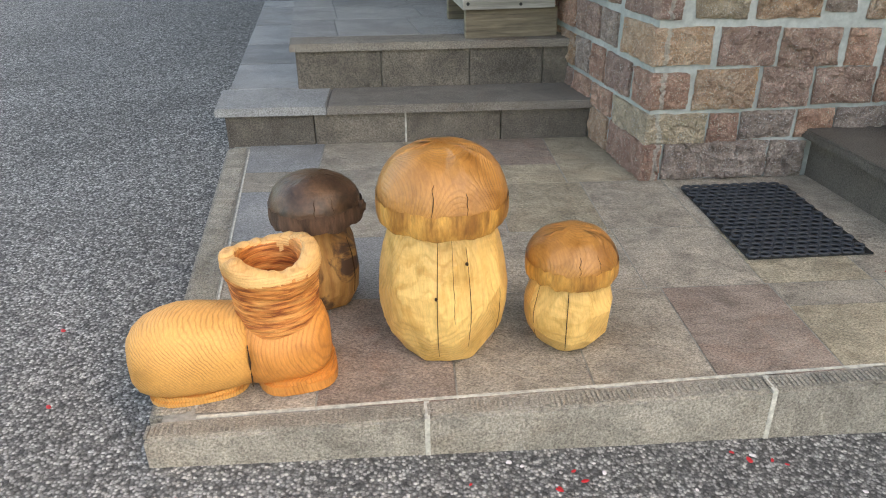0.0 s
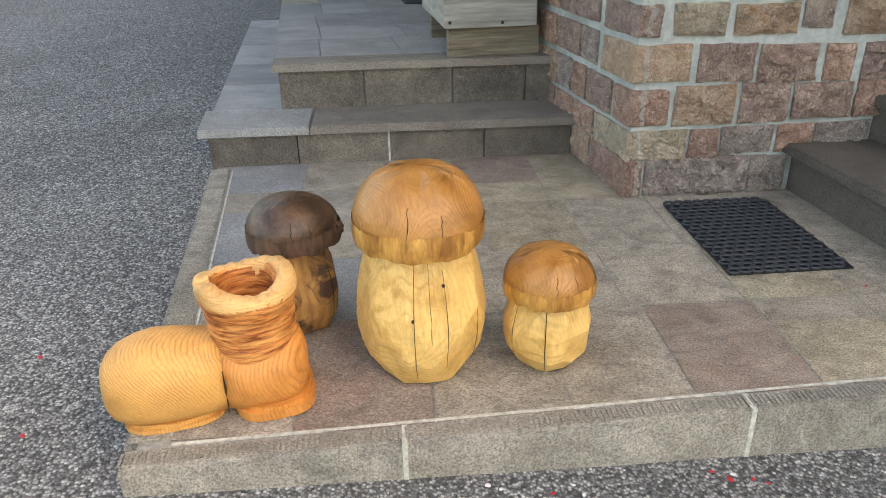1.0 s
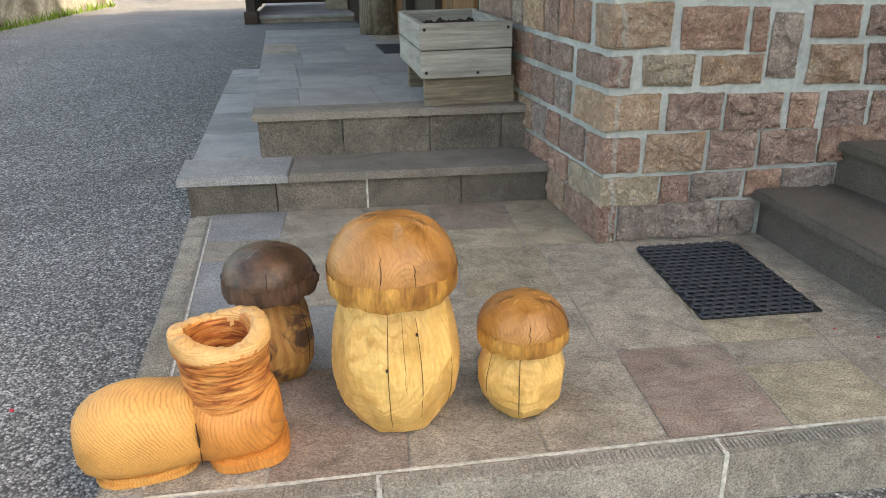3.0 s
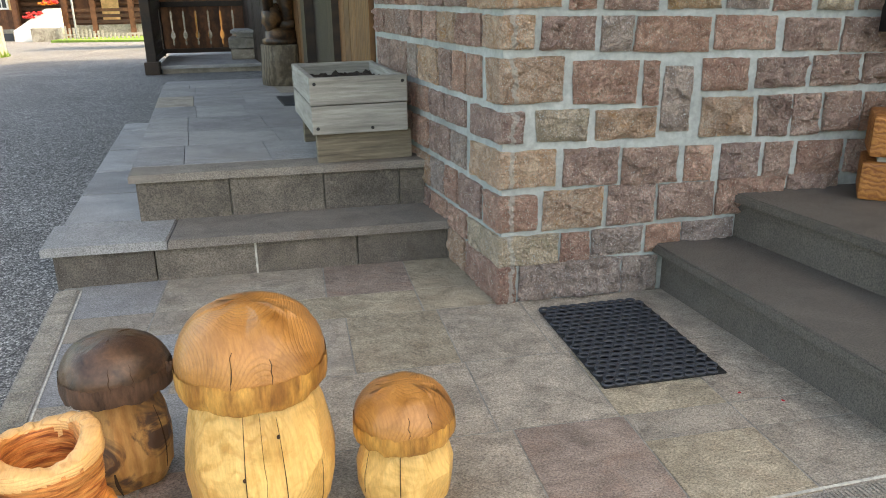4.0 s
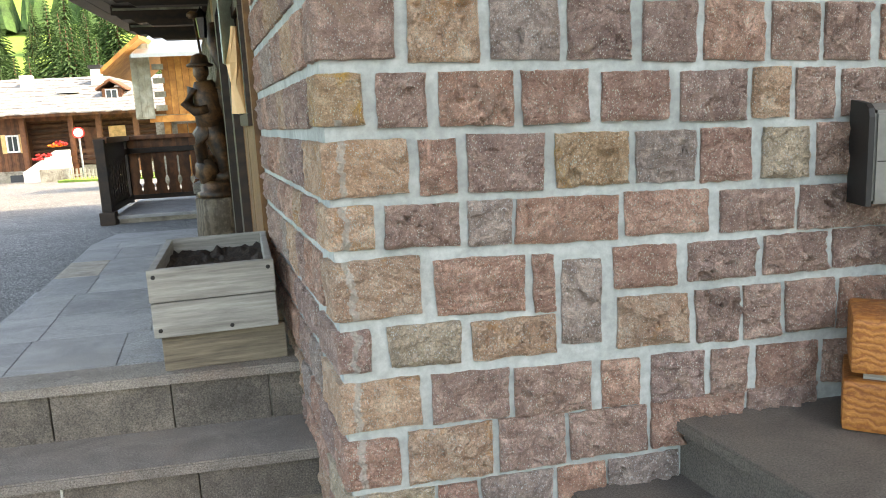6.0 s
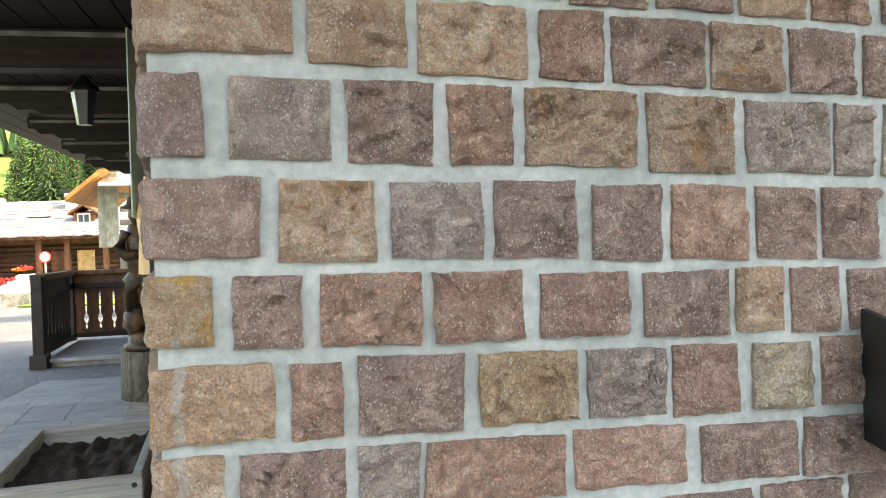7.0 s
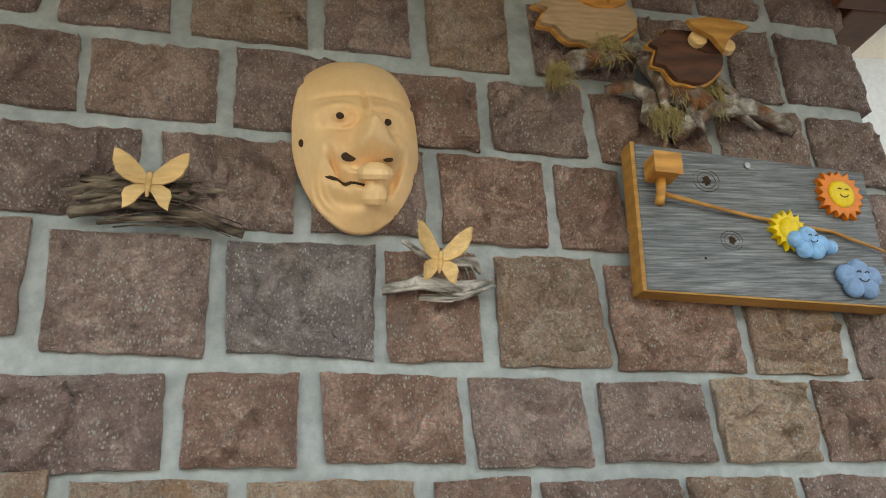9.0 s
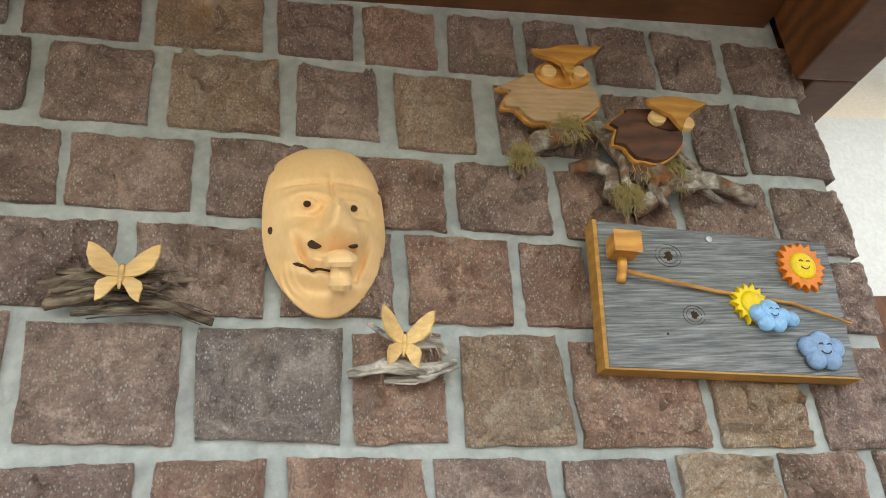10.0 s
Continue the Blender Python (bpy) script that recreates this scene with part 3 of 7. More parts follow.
CONCRETE = surface("old_concrete", [(0.3, (0.22, 0.21, 0.17)), (0.7, (0.38, 0.36, 0.31))], scale=1.5, rough=0.95, bump=0.6, bump_scale=25.0, fine=0.3,
                   stain=(0.12, 0.10, 0.075), stain_scale=1.2, stain_at=0.5)
METAL = plain("galvanised_steel", (0.42, 0.43, 0.44), rough=0.4, metal=0.9)
GLASS = glass("window_glass")
PANE_DARK = plain("dark_pane", (0.05, 0.06, 0.07), rough=0.12)
FLOWER_RED = plain("geranium_red", (0.6, 0.03, 0.03), rough=0.7)
PAINT_ORANGE = plain("orange_paint", (0.80, 0.20, 0.01), rough=0.45, scale=80.0)
PAINT_YELLOW = plain("yellow_paint", (0.86, 0.58, 0.01), rough=0.45, scale=80.0)
PAINT_SKY = plain("sky_blue_paint", (0.24, 0.50, 0.80), rough=0.45, scale=80.0, vary=0.2)
PAINT_STORM = plain("dusty_blue_paint", (0.19, 0.32, 0.52), rough=0.45, scale=80.0, vary=0.2)


# ---- building blocks ----
def thing(name, loc, label, category, group="", kind=""):
    ob = new(name)
    ob.empty_display_size = 0.1
    ob.matrix_basis = Matrix.Translation(loc)
    return tagged(ob, label, category, group, kind)


def mesh_of(name, bm, material, smooth=True):
    me = bpy.data.meshes.new(name)
    bmesh.ops.recalc_face_normals(bm, faces=bm.faces)
    for f in bm.faces:
        f.smooth = smooth
    bm.to_mesh(me)
    bm.free()
    me.materials.append(material)
    return me


def part(name, bm, material, parent=None, label="", smooth=False):
    """Links a bmesh, built in world places, as one mesh object, under a thing or a part if one is given."""
    ob = new(name, mesh_of(name, bm, material, smooth))
    if parent is not None:
        ob.parent = parent
        if parent.data is None:
            ob.matrix_parent_inverse = parent.matrix_basis.inverted()
    if label:
        ob["label"] = label
    return ob


def setting(name, bm, material, label, category, smooth=False):
    return tagged(part(name, bm, material, None, "", smooth), label, category, "", "structure")


def box(bm, x0, x1, y0, y1, z0, z1, bevel=0.0, m=None, segs=2):
    r = bmesh.ops.create_cube(bm, size=1.0)
    vs = r["verts"]
    for v in vs:
        v.co = Vector(((x0 + x1) / 2 + v.co.x * (x1 - x0), (y0 + y1) / 2 + v.co.y * (y1 - y0), (z0 + z1) / 2 + v.co.z * (z1 - z0)))
        if m is not None:
            v.co = m @ v.co
    if bevel:
        es = {e for v in vs for e in v.link_edges}
        bmesh.ops.bevel(bm, geom=list(es), offset=bevel, segments=segs, affect="EDGES", profile=0.6)
    return bm


def boxes(*args, bevel=0.0, m=None):
    bm = bmesh.new()
    for a in args:
        box(bm, *a, bevel=bevel, m=m)
    return bm


def prism(bm, pts, z0, z1, bevel=0.0, low=None):
    """A flat polygon in plan, raised from z0 to z1."""
    a = [bm.verts.new((x, y, z0)) for x, y in pts]
    b = [bm.verts.new((x, y, z1)) for x, y in pts]
    n = len(pts)
    fs = [bm.faces.new(b), bm.faces.new(a[::-1])]
    for i in range(n):
        fs.append(bm.faces.new((a[i], a[(i + 1) % n], b[(i + 1) % n], b[i])))
    if bevel:
        bmesh.ops.bevel(bm, geom=[e for f in fs[:1] for e in f.edges], offset=bevel, segments=2, affect="EDGES")
    return bm


def extrude_outline(bm, pts, thick, m):
    """An outline in its own x, y raised along its z by thick, then posed by m."""
    start = len(bm.verts)
    prism(bm, pts, 0.0, thick)
    bm.verts.ensure_lookup_table()
    for v in bm.verts[start:]:
        v.co = m @ v.co
    return bm


def lathe(bm, profile, centre, n=32, wob=0.0, seed=0.0, facet=0.0, sx=1.0, sy=1.0, turn=0.0):
    """A turned body from (radius, height) pairs, uneven by wob, cut into flats by facet."""
    cx, cy, cz = centre
    rings = []
    for r, z in profile:
        ring = []
        for i in range(n):
            a = 2 * math.pi * i / n + turn
            q = 1.0
            if wob:
                q += wob * noise.noise(Vector((math.cos(a) * 1.6 + seed, math.sin(a) * 1.6, z * 7.0 + seed)))
            if facet:
                q += facet * (noise.cell(Vector((a * 1.7 + seed, z * 9.0, seed))) - 0.5)
            ring.append(bm.verts.new((cx + math.cos(a) * r * q * sx, cy + math.sin(a) * r * q * sy, cz + z)))
        rings.append(ring)
    for a, b in zip(rings, rings[1:]):
        for i in range(n):
            bm.faces.new((a[i], a[(i + 1) % n], b[(i + 1) % n], b[i]))
    bm.faces.new(rings[0][::-1])
    bm.faces.new(rings[-1])
    return bm


def tube(bm, pts, radii, n=8, wob=0.0, seed=0.0):
    """A tapering round limb along the points."""
    pts = [Vector(p) for p in pts]
    rings = []
    for k, p in enumerate(pts):
        d = (pts[min(k + 1, len(pts) - 1)] - pts[max(k - 1, 0)]).normalized()
        u = d.cross(Vector((0.13, 0.31, 0.94))).normalized()
        w = d.cross(u)
        r = radii[k] if isinstance(radii, (list, tuple)) else radii
        ring = []
        for i in range(n):
            a = 2 * math.pi * i / n
            q = r * (1 + wob * noise.noise(p * 30 + Vector((math.cos(a), math.sin(a), seed))))
            ring.append(bm.verts.new(p + u * math.cos(a) * q + w * math.sin(a) * q))
        rings.append(ring)
    for a, b in zip(rings, rings[1:]):
        for i in range(n):
            bm.faces.new((a[i], a[(i + 1) % n], b[(i + 1) % n], b[i]))
    bm.faces.new(rings[0][::-1])
    bm.faces.new(rings[-1])
    return bm


def ball(bm, c, r, m=None, u=16, v=10, wob=0.0, seed=0.0):
    vs = bmesh.ops.create_uvsphere(bm, u_segments=u, v_segments=v, radius=1.0)["verts"]
    for p in vs:
        q = 1 + (wob * noise.noise(p.co * 2.2 + Vector((seed, 0, seed))) if wob else 0)
        p.co = Vector((p.co.x * r[0] * q, p.co.y * r[1] * q, p.co.z * r[2] * q))
        if m is not None:
            p.co = m @ p.co
        p.co += Vector(c)
    return bm


# ---- ground ----
def road_height(x, y):
    if y < 0.5:
        h = -0.105 + 0.047 * max(y + 1.45, -3.0) - 0.052 * max(-2.0, min(x + 0.95, 3.0)) * max(0.0, min(1.0, -y - 0.4))
    elif y < 7.0:
        s = (y - 0.5) / 6.5
        h = -0.013 + 0.283 * (1 - (1 - s) ** 2)
    else:
        s = min(1.0, (y - 7.0) / 21.0)
        h = 0.27 - 0.55 * s * s * (3 - 2 * s)
    return h


bm = bmesh.new()
xs = [-600, -200, -60, -30, -20, -14] + [-10 + 0.8 * i for i in range(20)] + [8, 14, 30, 80, 250, 600]
ys = [-600, -200, -60, -25, -12] + [-6 + 0.5 * i for i in range(30)] + [9.5 + 1.5 * i for i in range(16)] + [45, 70, 120, 220, 600]
grid = [[bm.verts.new((x, y, road_height(x, y))) for x in xs] for y in ys]
for j in range(len(ys) - 1):
    for i in range(len(xs) - 1):
        bm.faces.new((grid[j][i], grid[j][i + 1], grid[j + 1][i + 1], grid[j + 1][i]))
setting("road", bm, ASPHALT, "grey worn asphalt road sloping past the terrace", "road", True)


# ---- terrace ----
def front_y(x):
    return -1.386 + 0.052 * (x + 0.087)


def left_x(y):
    return -1.552 - 0.106 * (y + 1.46)


terrace = setting("terrace", prism(bmesh.new(), [(left_x(-1.45) + 0.03, front_y(-1.5) + 0.03), (2.9, front_y(2.9) + 0.03), (2.9, 0.1), (0.0, 0.1), (-0.1, 0.62), (left_x(0.6) + 0.03, 0.62)],
                                 -0.25, -0.0015), JOINT, "raised stone-flagged terrace before the house", "terrace")


def kerb(a, b, w, side):
    """A kerb stone from a to b in plan, its width w towards the terrace, with a chiselled band on top."""
    a, b = Vector((*a, 0)), Vector((*b, 0))
    d = (b - a).normalized()
    nrm = Vector((-d.y, d.x, 0)) * side
    bm = bmesh.new()
    prism(bm, [tuple(p.xy) for p in ((a + d * 0.004), (b - d * 0.004), (b - d * 0.004 + nrm * w), (a + d * 0.004 + nrm * w))][::int(side)], -0.26, 0.002, 0.007)
    ob = part("kerb_stone", bm, KERB, terrace)
    bm = bmesh.new()
    n = int((b - a).length / 0.0125)
    rng = random.Random(int(a.x * 1000))
    m = Matrix(((d.x, nrm.x, 0, a.x), (d.y, nrm.y, 0, a.y), (0, 0, 1, 0), (0, 0, 0, 1)))
    for i in range(n):
        u = (i + 0.5) * (b - a).length / n
        j = rng.uniform(-0.0015, 0.0015)
        box(bm, u - 0.0035 + j, u + 0.0035 + j, 0.009 + rng.uniform(0, 0.006), w - 0.012 - rng.uniform(0, 0.008), 0.0, 0.0042 + rng.uniform(0, 0.0012), m=m)
    tagged(part("chiselled_band", bm, KERB, ob, "chiselled ridges on the kerb"), kind="stuff")


fx = [-1.552, -0.92, -0.087, 0.75, 1.6, 2.85]
for a, b in zip(fx, fx[1:]):
    kerb((a, front_y(a)), (b, front_y(b)), 0.068, 1)
ly = [-1.38, -0.35, 0.53]
for a, b in zip(ly, ly[1:]):
    kerb((left_x(a), a), (left_x(b), b), 0.10, -1)
for x in fx[1:-1]:
    part("joint", boxes((x - 0.006, x + 0.006, front_y(x) - 0.002, front_y(x) + 0.062, -0.24, 0.004)), JOINT_PALE, terrace, "pale mortar joint")


def flag(pts, z, code, parent, thick=0.03, gap=0.0016):
    c = sum((Vector(p) for p in pts), Vector((0, 0))) / len(pts)
    q = [tuple(Vector(p) + (c - Vector(p)).normalized() * gap * 1.4) for p in pts]
    return part("flagstone", prism(bmesh.new(), q, z - thick, z, 0.0015), TILES[code], parent)


def flag_row(y0, y1, xs, codes, z=0.0, parent=terrace, lim=None, rim=None):
    for (a, b), c in zip(zip(xs, xs[1:]), codes):
        pts = [[a, y0], [b, y0], [b, y1], [a, y1]]
        for p in pts:
            if lim:
                p[0] = max(p[0], lim(p[1]))
            if rim:
                p[0] = min(p[0], rim(p[1]))
        flag(pts, z, c, parent)


inner = lambda y: left_x(y) + 0.102
flag_row(-1.372, -0.87, [-1.7, -1.18, -0.845, -0.51], "grg", lim=inner)
flag_row(-1.338, -0.87, [-0.51, -0.2], "g")
flag_row(-1.32, -0.87, [-0.2, 0.13], "r")
flag_row(-1.305, -1.0, [0.13, 0.46, 0.80], "yg")
flag_row(-1.0, -0.87, [0.13, 0.46, 0.80], "gg")
flag_row(-0.87, -0.45, [-1.8, -1.2, -0.75, -0.24, 0.12, 0.46, 0.80], "gbggyg", lim=inner)
flag_row(-0.45, 0.0, [-1.8, -1.18, -0.6, -0.25, 0.08, 0.38, 0.80], "bgyggg", lim=inner)
side_rim = lambda y: -0.15 * y + 0.01
flag_row(0.0, 0.22, [-1.9, -1.32, -0.9, -0.3, 0.06], "ggyy", lim=inner, rim=side_rim)
flag_row(0.22, 0.60, [-1.9, -1.32, -0.66, -0.3, 0.06], "bgry", lim=inner, rim=side_rim)

bm = bmesh.new()
prism(bm, [(-1.45, front_y(-1.45) + 0.069), (1.2, front_y(1.2) + 0.069), (1.2, front_y(1.2) + 0.077), (-1.45, front_y(-1.45) + 0.077)], -0.02, 0.0022)
part("joint", bm, JOINT_PALE, terrace, "pale mortar joint along the kerb")
bm = bmesh.new()
prism(bm, [(left_x(-1.35) + 0.101, -1.35), (left_x(-1.35) + 0.107, -1.35), (left_x(0.52) + 0.107, 0.52), (left_x(0.52) + 0.101, 0.52)], -0.02, 0.0022)
part("joint", bm, JOINT_PALE, terrace, "pale mortar joint along the kerb")

# ---- broad steps and upper walk ----
steps = setting("steps_west", prism(bmesh.new(), [(-1.74, 0.60), (-0.05, 0.60), (-0.2, 1.0), (-0.6, 4.6), (-2.1, 4.6), (-1.86, 1.99)], -0.25, 0.145), JOINT, "broad stone steps beside the house wall", "steps")
for a, b, c in ((-1.765, -1.36, "g"), (-1.36, -0.94, "r"), (-0.94, -0.50, "g"), (-0.50, -0.085, "r")):
    part("riser_stone", boxes((a + 0.003, b - 0.003, 0.572, 0.61, -0.02, 0.147), bevel=0.003), RISER, steps)
part("riser_joint", boxes((-0.946, -0.938, 0.570, 0.60, 0.0, 0.146)), JOINT_PALE, steps, "pale mortar joint")
# Same stone throughout; the left slab's blue-grey paints the sky's reflection.
for pts in ([(-1.80, 0.548), (-1.30, 0.545), (-1.30, 0.90), (-1.835, 0.90)], [(-1.296, 0.545), (-0.06, 0.545), (-0.11, 0.90), (-1.296, 0.90)]):
    part("tread_slab", prism(bmesh.new(), pts, 0.147, 0.184, 0.006), TILES["b"] if pts[0][0] < -1.5 else STEP_SLAB, steps)
for y0, y1 in ((0.903, 1.45), (1.453, 1.99), (1.993, 2.65), (2.653, 3.4), (3.403, 4.2), (4.203, 5.0)):
    pts = [(-1.715 - 0.094 * y0, y0), (-1.395 - 0.105 * y0 + 0.07, y0), (-1.395 - 0.105 * y1 + 0.07, y1), (-1.715 - 0.094 * y1, y1)]
    part("edge_slab", prism(bmesh.new(), pts, 0.10, 0.184 + 0.006 * (y0 - 0.9), 0.005), TILES["b"], steps)
side_x = lambda y: -0.15 * y
upper = setting("upper_walk", prism(bmesh.new(), [(-1.45, 0.90), (-0.1, 0.90), (-0.6, 4.5), (-1.84, 4.5)], 0.1, 0.366), JOINT, "raised stone-paved walk along the house", "pavement")
for a, b, c in ((-1.46, -1.05, "g"), (-1.05, -0.62, "y"), (-0.62, -0.26, "g"), (-0.26, -0.13, "y")):
    part("riser_stone", boxes((a + 0.003, b - 0.003, 0.878, 0.92, 0.17, 0.366), bevel=0.003), RISER, upper)
part("side_riser", boxes((-1.462, -1.44, 0.90, 0.98, 0.17, 0.366)), RISER, upper)
for i in range(6):
    y0, y1 = 0.985 + 0.6 * i, 1.58 + 0.6 * i
    part("side_riser", prism(bmesh.new(), [(-1.365 - 0.105 * y0, y0), (-1.345 - 0.105 * y0, y0), (-1.345 - 0.105 * y1, y1), (-1.365 - 0.105 * y1, y1)], 0.17, 0.366), RISER, upper)
part("nosing_slab", prism(bmesh.new(), [(-1.482, 0.853), (-0.115, 0.853), (-0.135, 1.045), (-1.50, 1.045)], 0.367, 0.402, 0.006), STEP_SLAB, upper)
rng = random.Random(4)
ys = [1.048, 1.55, 2.0, 2.55, 3.1, 3.7, 4.3, 4.55]
for y0, y1 in zip(ys, ys[1:]):
    xa, xb = -1.39 - 0.105 * (y0 + y1) / 2, side_x((y0 + y1) / 2)
    cuts = [xa] + [xa + (xb - xa) * f + rng.uniform(-0.06, 0.06) for f in (0.2, 0.52, 0.8)] + [xb]
    lean = lambda x, y: x + (-0.105 + (x - xa) / (xb - xa) * -0.045) * (y - (y0 + y1) / 2)
    for a, b in zip(cuts, cuts[1:]):
        flag([(lean(a, y0), y0), (lean(b, y0), y0), (lean(b, y1), y1), (lean(a, y1), y1)], 0.402, rng.choice("bbbgb"), upper)
slope = bmesh.new()
v = [slope.verts.new(p) for p in ((-1.875, 4.55, 0.40), (-0.5, 4.55, 0.40), (-0.9, 7.2, 0.19), (-2.2, 7.2, 0.19), (-1.875, 4.55, 0.0), (-0.5, 4.55, 0.0), (-0.9, 7.2, 0.0), (-2.2, 7.2, 0.0))]
for f in ((0, 1, 2, 3), (4, 7, 6, 5), (0, 4, 5, 1), (1, 5, 6, 2), (2, 6, 7, 3), (3, 7, 4, 0)):
    slope.faces.new([v[i] for i in f])
setting("walk_ramp", slope, TILES["b"], "sloping stone paving towards the porch", "pavement")

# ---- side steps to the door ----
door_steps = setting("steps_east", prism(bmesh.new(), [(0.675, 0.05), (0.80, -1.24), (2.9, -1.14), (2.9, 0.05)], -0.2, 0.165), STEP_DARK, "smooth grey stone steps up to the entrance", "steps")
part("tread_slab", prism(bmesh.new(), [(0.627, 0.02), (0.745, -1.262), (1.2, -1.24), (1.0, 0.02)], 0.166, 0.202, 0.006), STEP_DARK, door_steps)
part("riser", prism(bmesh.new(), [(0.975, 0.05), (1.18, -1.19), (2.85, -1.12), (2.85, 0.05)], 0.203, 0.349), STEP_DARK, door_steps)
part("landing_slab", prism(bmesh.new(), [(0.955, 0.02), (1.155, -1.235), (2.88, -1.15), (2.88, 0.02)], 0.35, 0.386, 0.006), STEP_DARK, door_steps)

# ---- house walls ----
END_X, SIDE_END = 1.675, 1.72
wall = setting("wall_south", prism(bmesh.new(), [(0.006, 0.004), (END_X - 0.012, 0.004), (END_X - 0.012, 0.45), (0.4, 0.45), (0.14, SIDE_END), (side_x(SIDE_END) + 0.004, SIDE_END)], -0.2, 2.99),
               MORTAR, "rough squared porphyry stone wall with pale mortar", "wall")


def broken(p, rough):
    """Height of a split stone face: tilted flakes that meet in sharp breaks, and fine hacking."""
    w = p * 2.3 + Vector((noise.noise(p * 1.7), noise.noise(p * 1.7 + Vector((4, 2, 7))), 0)) * 0.9
    near = noise.voronoi(w)
    c = near[1][0]
    tilt = Vector((noise.noise(c * 5.3), noise.noise(c * 5.3 + Vector((7, 1, 3))), 0)) * 1.9
    q = w - c
    flake = 0.036 * (tilt.x * q.x + tilt.y * q.y) + 0.014 * noise.noise(c * 3.1 + Vector((2, 9, 4)))
    return rough * flake + 0.006 * noise.noise(p * 1.6) + 0.006 * noise.noise(p * 5.7) + 0.005 * noise.noise(p * 12.5)


def stone_mesh(origin, u, n, u0, u1, z0a, z1a, z0b, z1b, proud, seed, back=0.03, step=0.0105, bulge=0.010):
    """A rough-faced block: the face on a grid, with a wavering outline, a hewn front and sides that run back into the mortar."""
    bm = bmesh.new()
    w, h = u1 - u0, z1a - z0a
    nu, nv = max(4, int(w / step)), max(5, int(h / step))
    sv = Vector((seed * 3.17, seed * 1.31, seed * 0.77))
    rough = 0.5 + 1.5 * abs(noise.noise(sv * 2.3))
    skew = [0.006 * noise.noise(sv + Vector((k * 2.7, 1, 4))) for k in range(4)]
    g = []
    for j in range(nv + 1):
        row = []
        for i in range(nu + 1):
            s, t = i / nu, j / nv
            zz = (z0a + (z0b - z0a) * s) * (1 - t) + (z1a + (z1b - z1a) * s) * t
            uu = u0 + w * s
            p = Vector((uu * 9, zz * 9, 0)) + sv
            e = min(s * w, (1 - s) * w, t * h, (1 - t) * h)
            edge = 1.0 if e < 1e-6 else 0.3
            uu += (skew[0] * (1 - s) + skew[1] * s) * (t - 0.5) * 2 + edge * (0.0036 * noise.noise(p * 1.5) + 0.0030 * noise.noise(p * 5) + 0.0022 * noise.noise(p * 14))
            zz += (skew[2] * (1 - t) + skew[3] * t) * (s - 0.5) * 1.2 + edge * (0.0036 * noise.noise(p * 1.5 + Vector((9, 4, 2))) + 0.0030 * noise.noise(p * 5 + Vector((3, 3, 3))) + 0.0022 * noise.noise(p * 14 + Vector((6, 1, 8))))
            d = max(0.004, proud + bulge * min(1.0, e / 0.03) ** 0.6 + broken(p, rough * min(1.0, bulge * 100)))
            if e < 1e-6:
                d = max(0.001, min(d, proud + 0.003) * 0.8)
            row.append(bm.verts.new(origin + u * uu + Vector((0, 0, zz)) + n * d))
        g.append(row)
    for j in range(nv):
        for i in range(nu):
            bm.faces.new((g[j][i], g[j][i + 1], g[j + 1][i + 1], g[j + 1][i]))
    bm.normal_update()
    rim = g[0] + [r[-1] for r in g[1:]] + g[-1][-2::-1] + [r[0] for r in g[-2:0:-1]]
    rim = [bm.verts.new(v.co) for v in rim]
    bk = [bm.verts.new(v.co - n * back) for v in rim]
    for i in range(len(rim)):
        bm.faces.new((rim[i], bk[i], bk[(i + 1) % len(rim)], rim[(i + 1) % len(rim)]))
    return bm


def corner_stone(x1, z0, z1, depth, seed):
    """A quoin that shows on both faces of the corner."""
    bm = bmesh.new()
    bmesh.ops.create_cube(bm, size=1.0)
    bmesh.ops.subdivide_edges(bm, edges=bm.edges[:], cuts=13, use_grid_fill=True)
    sv = Vector((seed * 2.9, seed * 1.7, seed))
    for v in bm.verts:
        s, q, t = v.co.x + 0.5, v.co.y + 0.5, v.co.z + 0.5
        corner = sum(1 for k in (s, q, t) if k < 0.01 or k > 0.99)
        x, y = -0.012 + s * (x1 + 0.012), -0.013 + q * (depth + 0.013)
        p = Vector((x - 0.15 * y, y, z0 + (z1 - z0) * t))
        f = p * 9 + sv
        off = Vector((noise.noise(f), noise.noise(f + Vector((5, 1, 2))), noise.noise(f + Vector((2, 8, 4))))) * 0.006
        off += Vector((noise.noise(f * 3), noise.noise(f * 3 + Vector((5, 1, 2))), noise.noise(f * 3 + Vector((2, 8, 4))))) * 0.005
        p += off
        if corner < 2 and q < 0.01:
            p.y -= 0.004 + max(-0.004, broken(Vector((p.x * 9, p.z * 9, 0)) + sv, 0.6))
        elif corner < 2 and s < 0.01:
            p.x -= 0.6 * broken(Vector((p.y * 9, p.z * 9, 4)) + sv, 0.3)
        if corner >= 2:
            p += (Vector((x1 / 2 - 0.15 * y, depth / 2, (z0 + z1) / 2)) - p).normalized() * 0.003
        v.co = p
    bmesh.ops.split_edges(bm, edges=[e for e in bm.edges if len(e.link_faces) == 2 and e.calc_face_angle(0) > 0.9])
    return bm


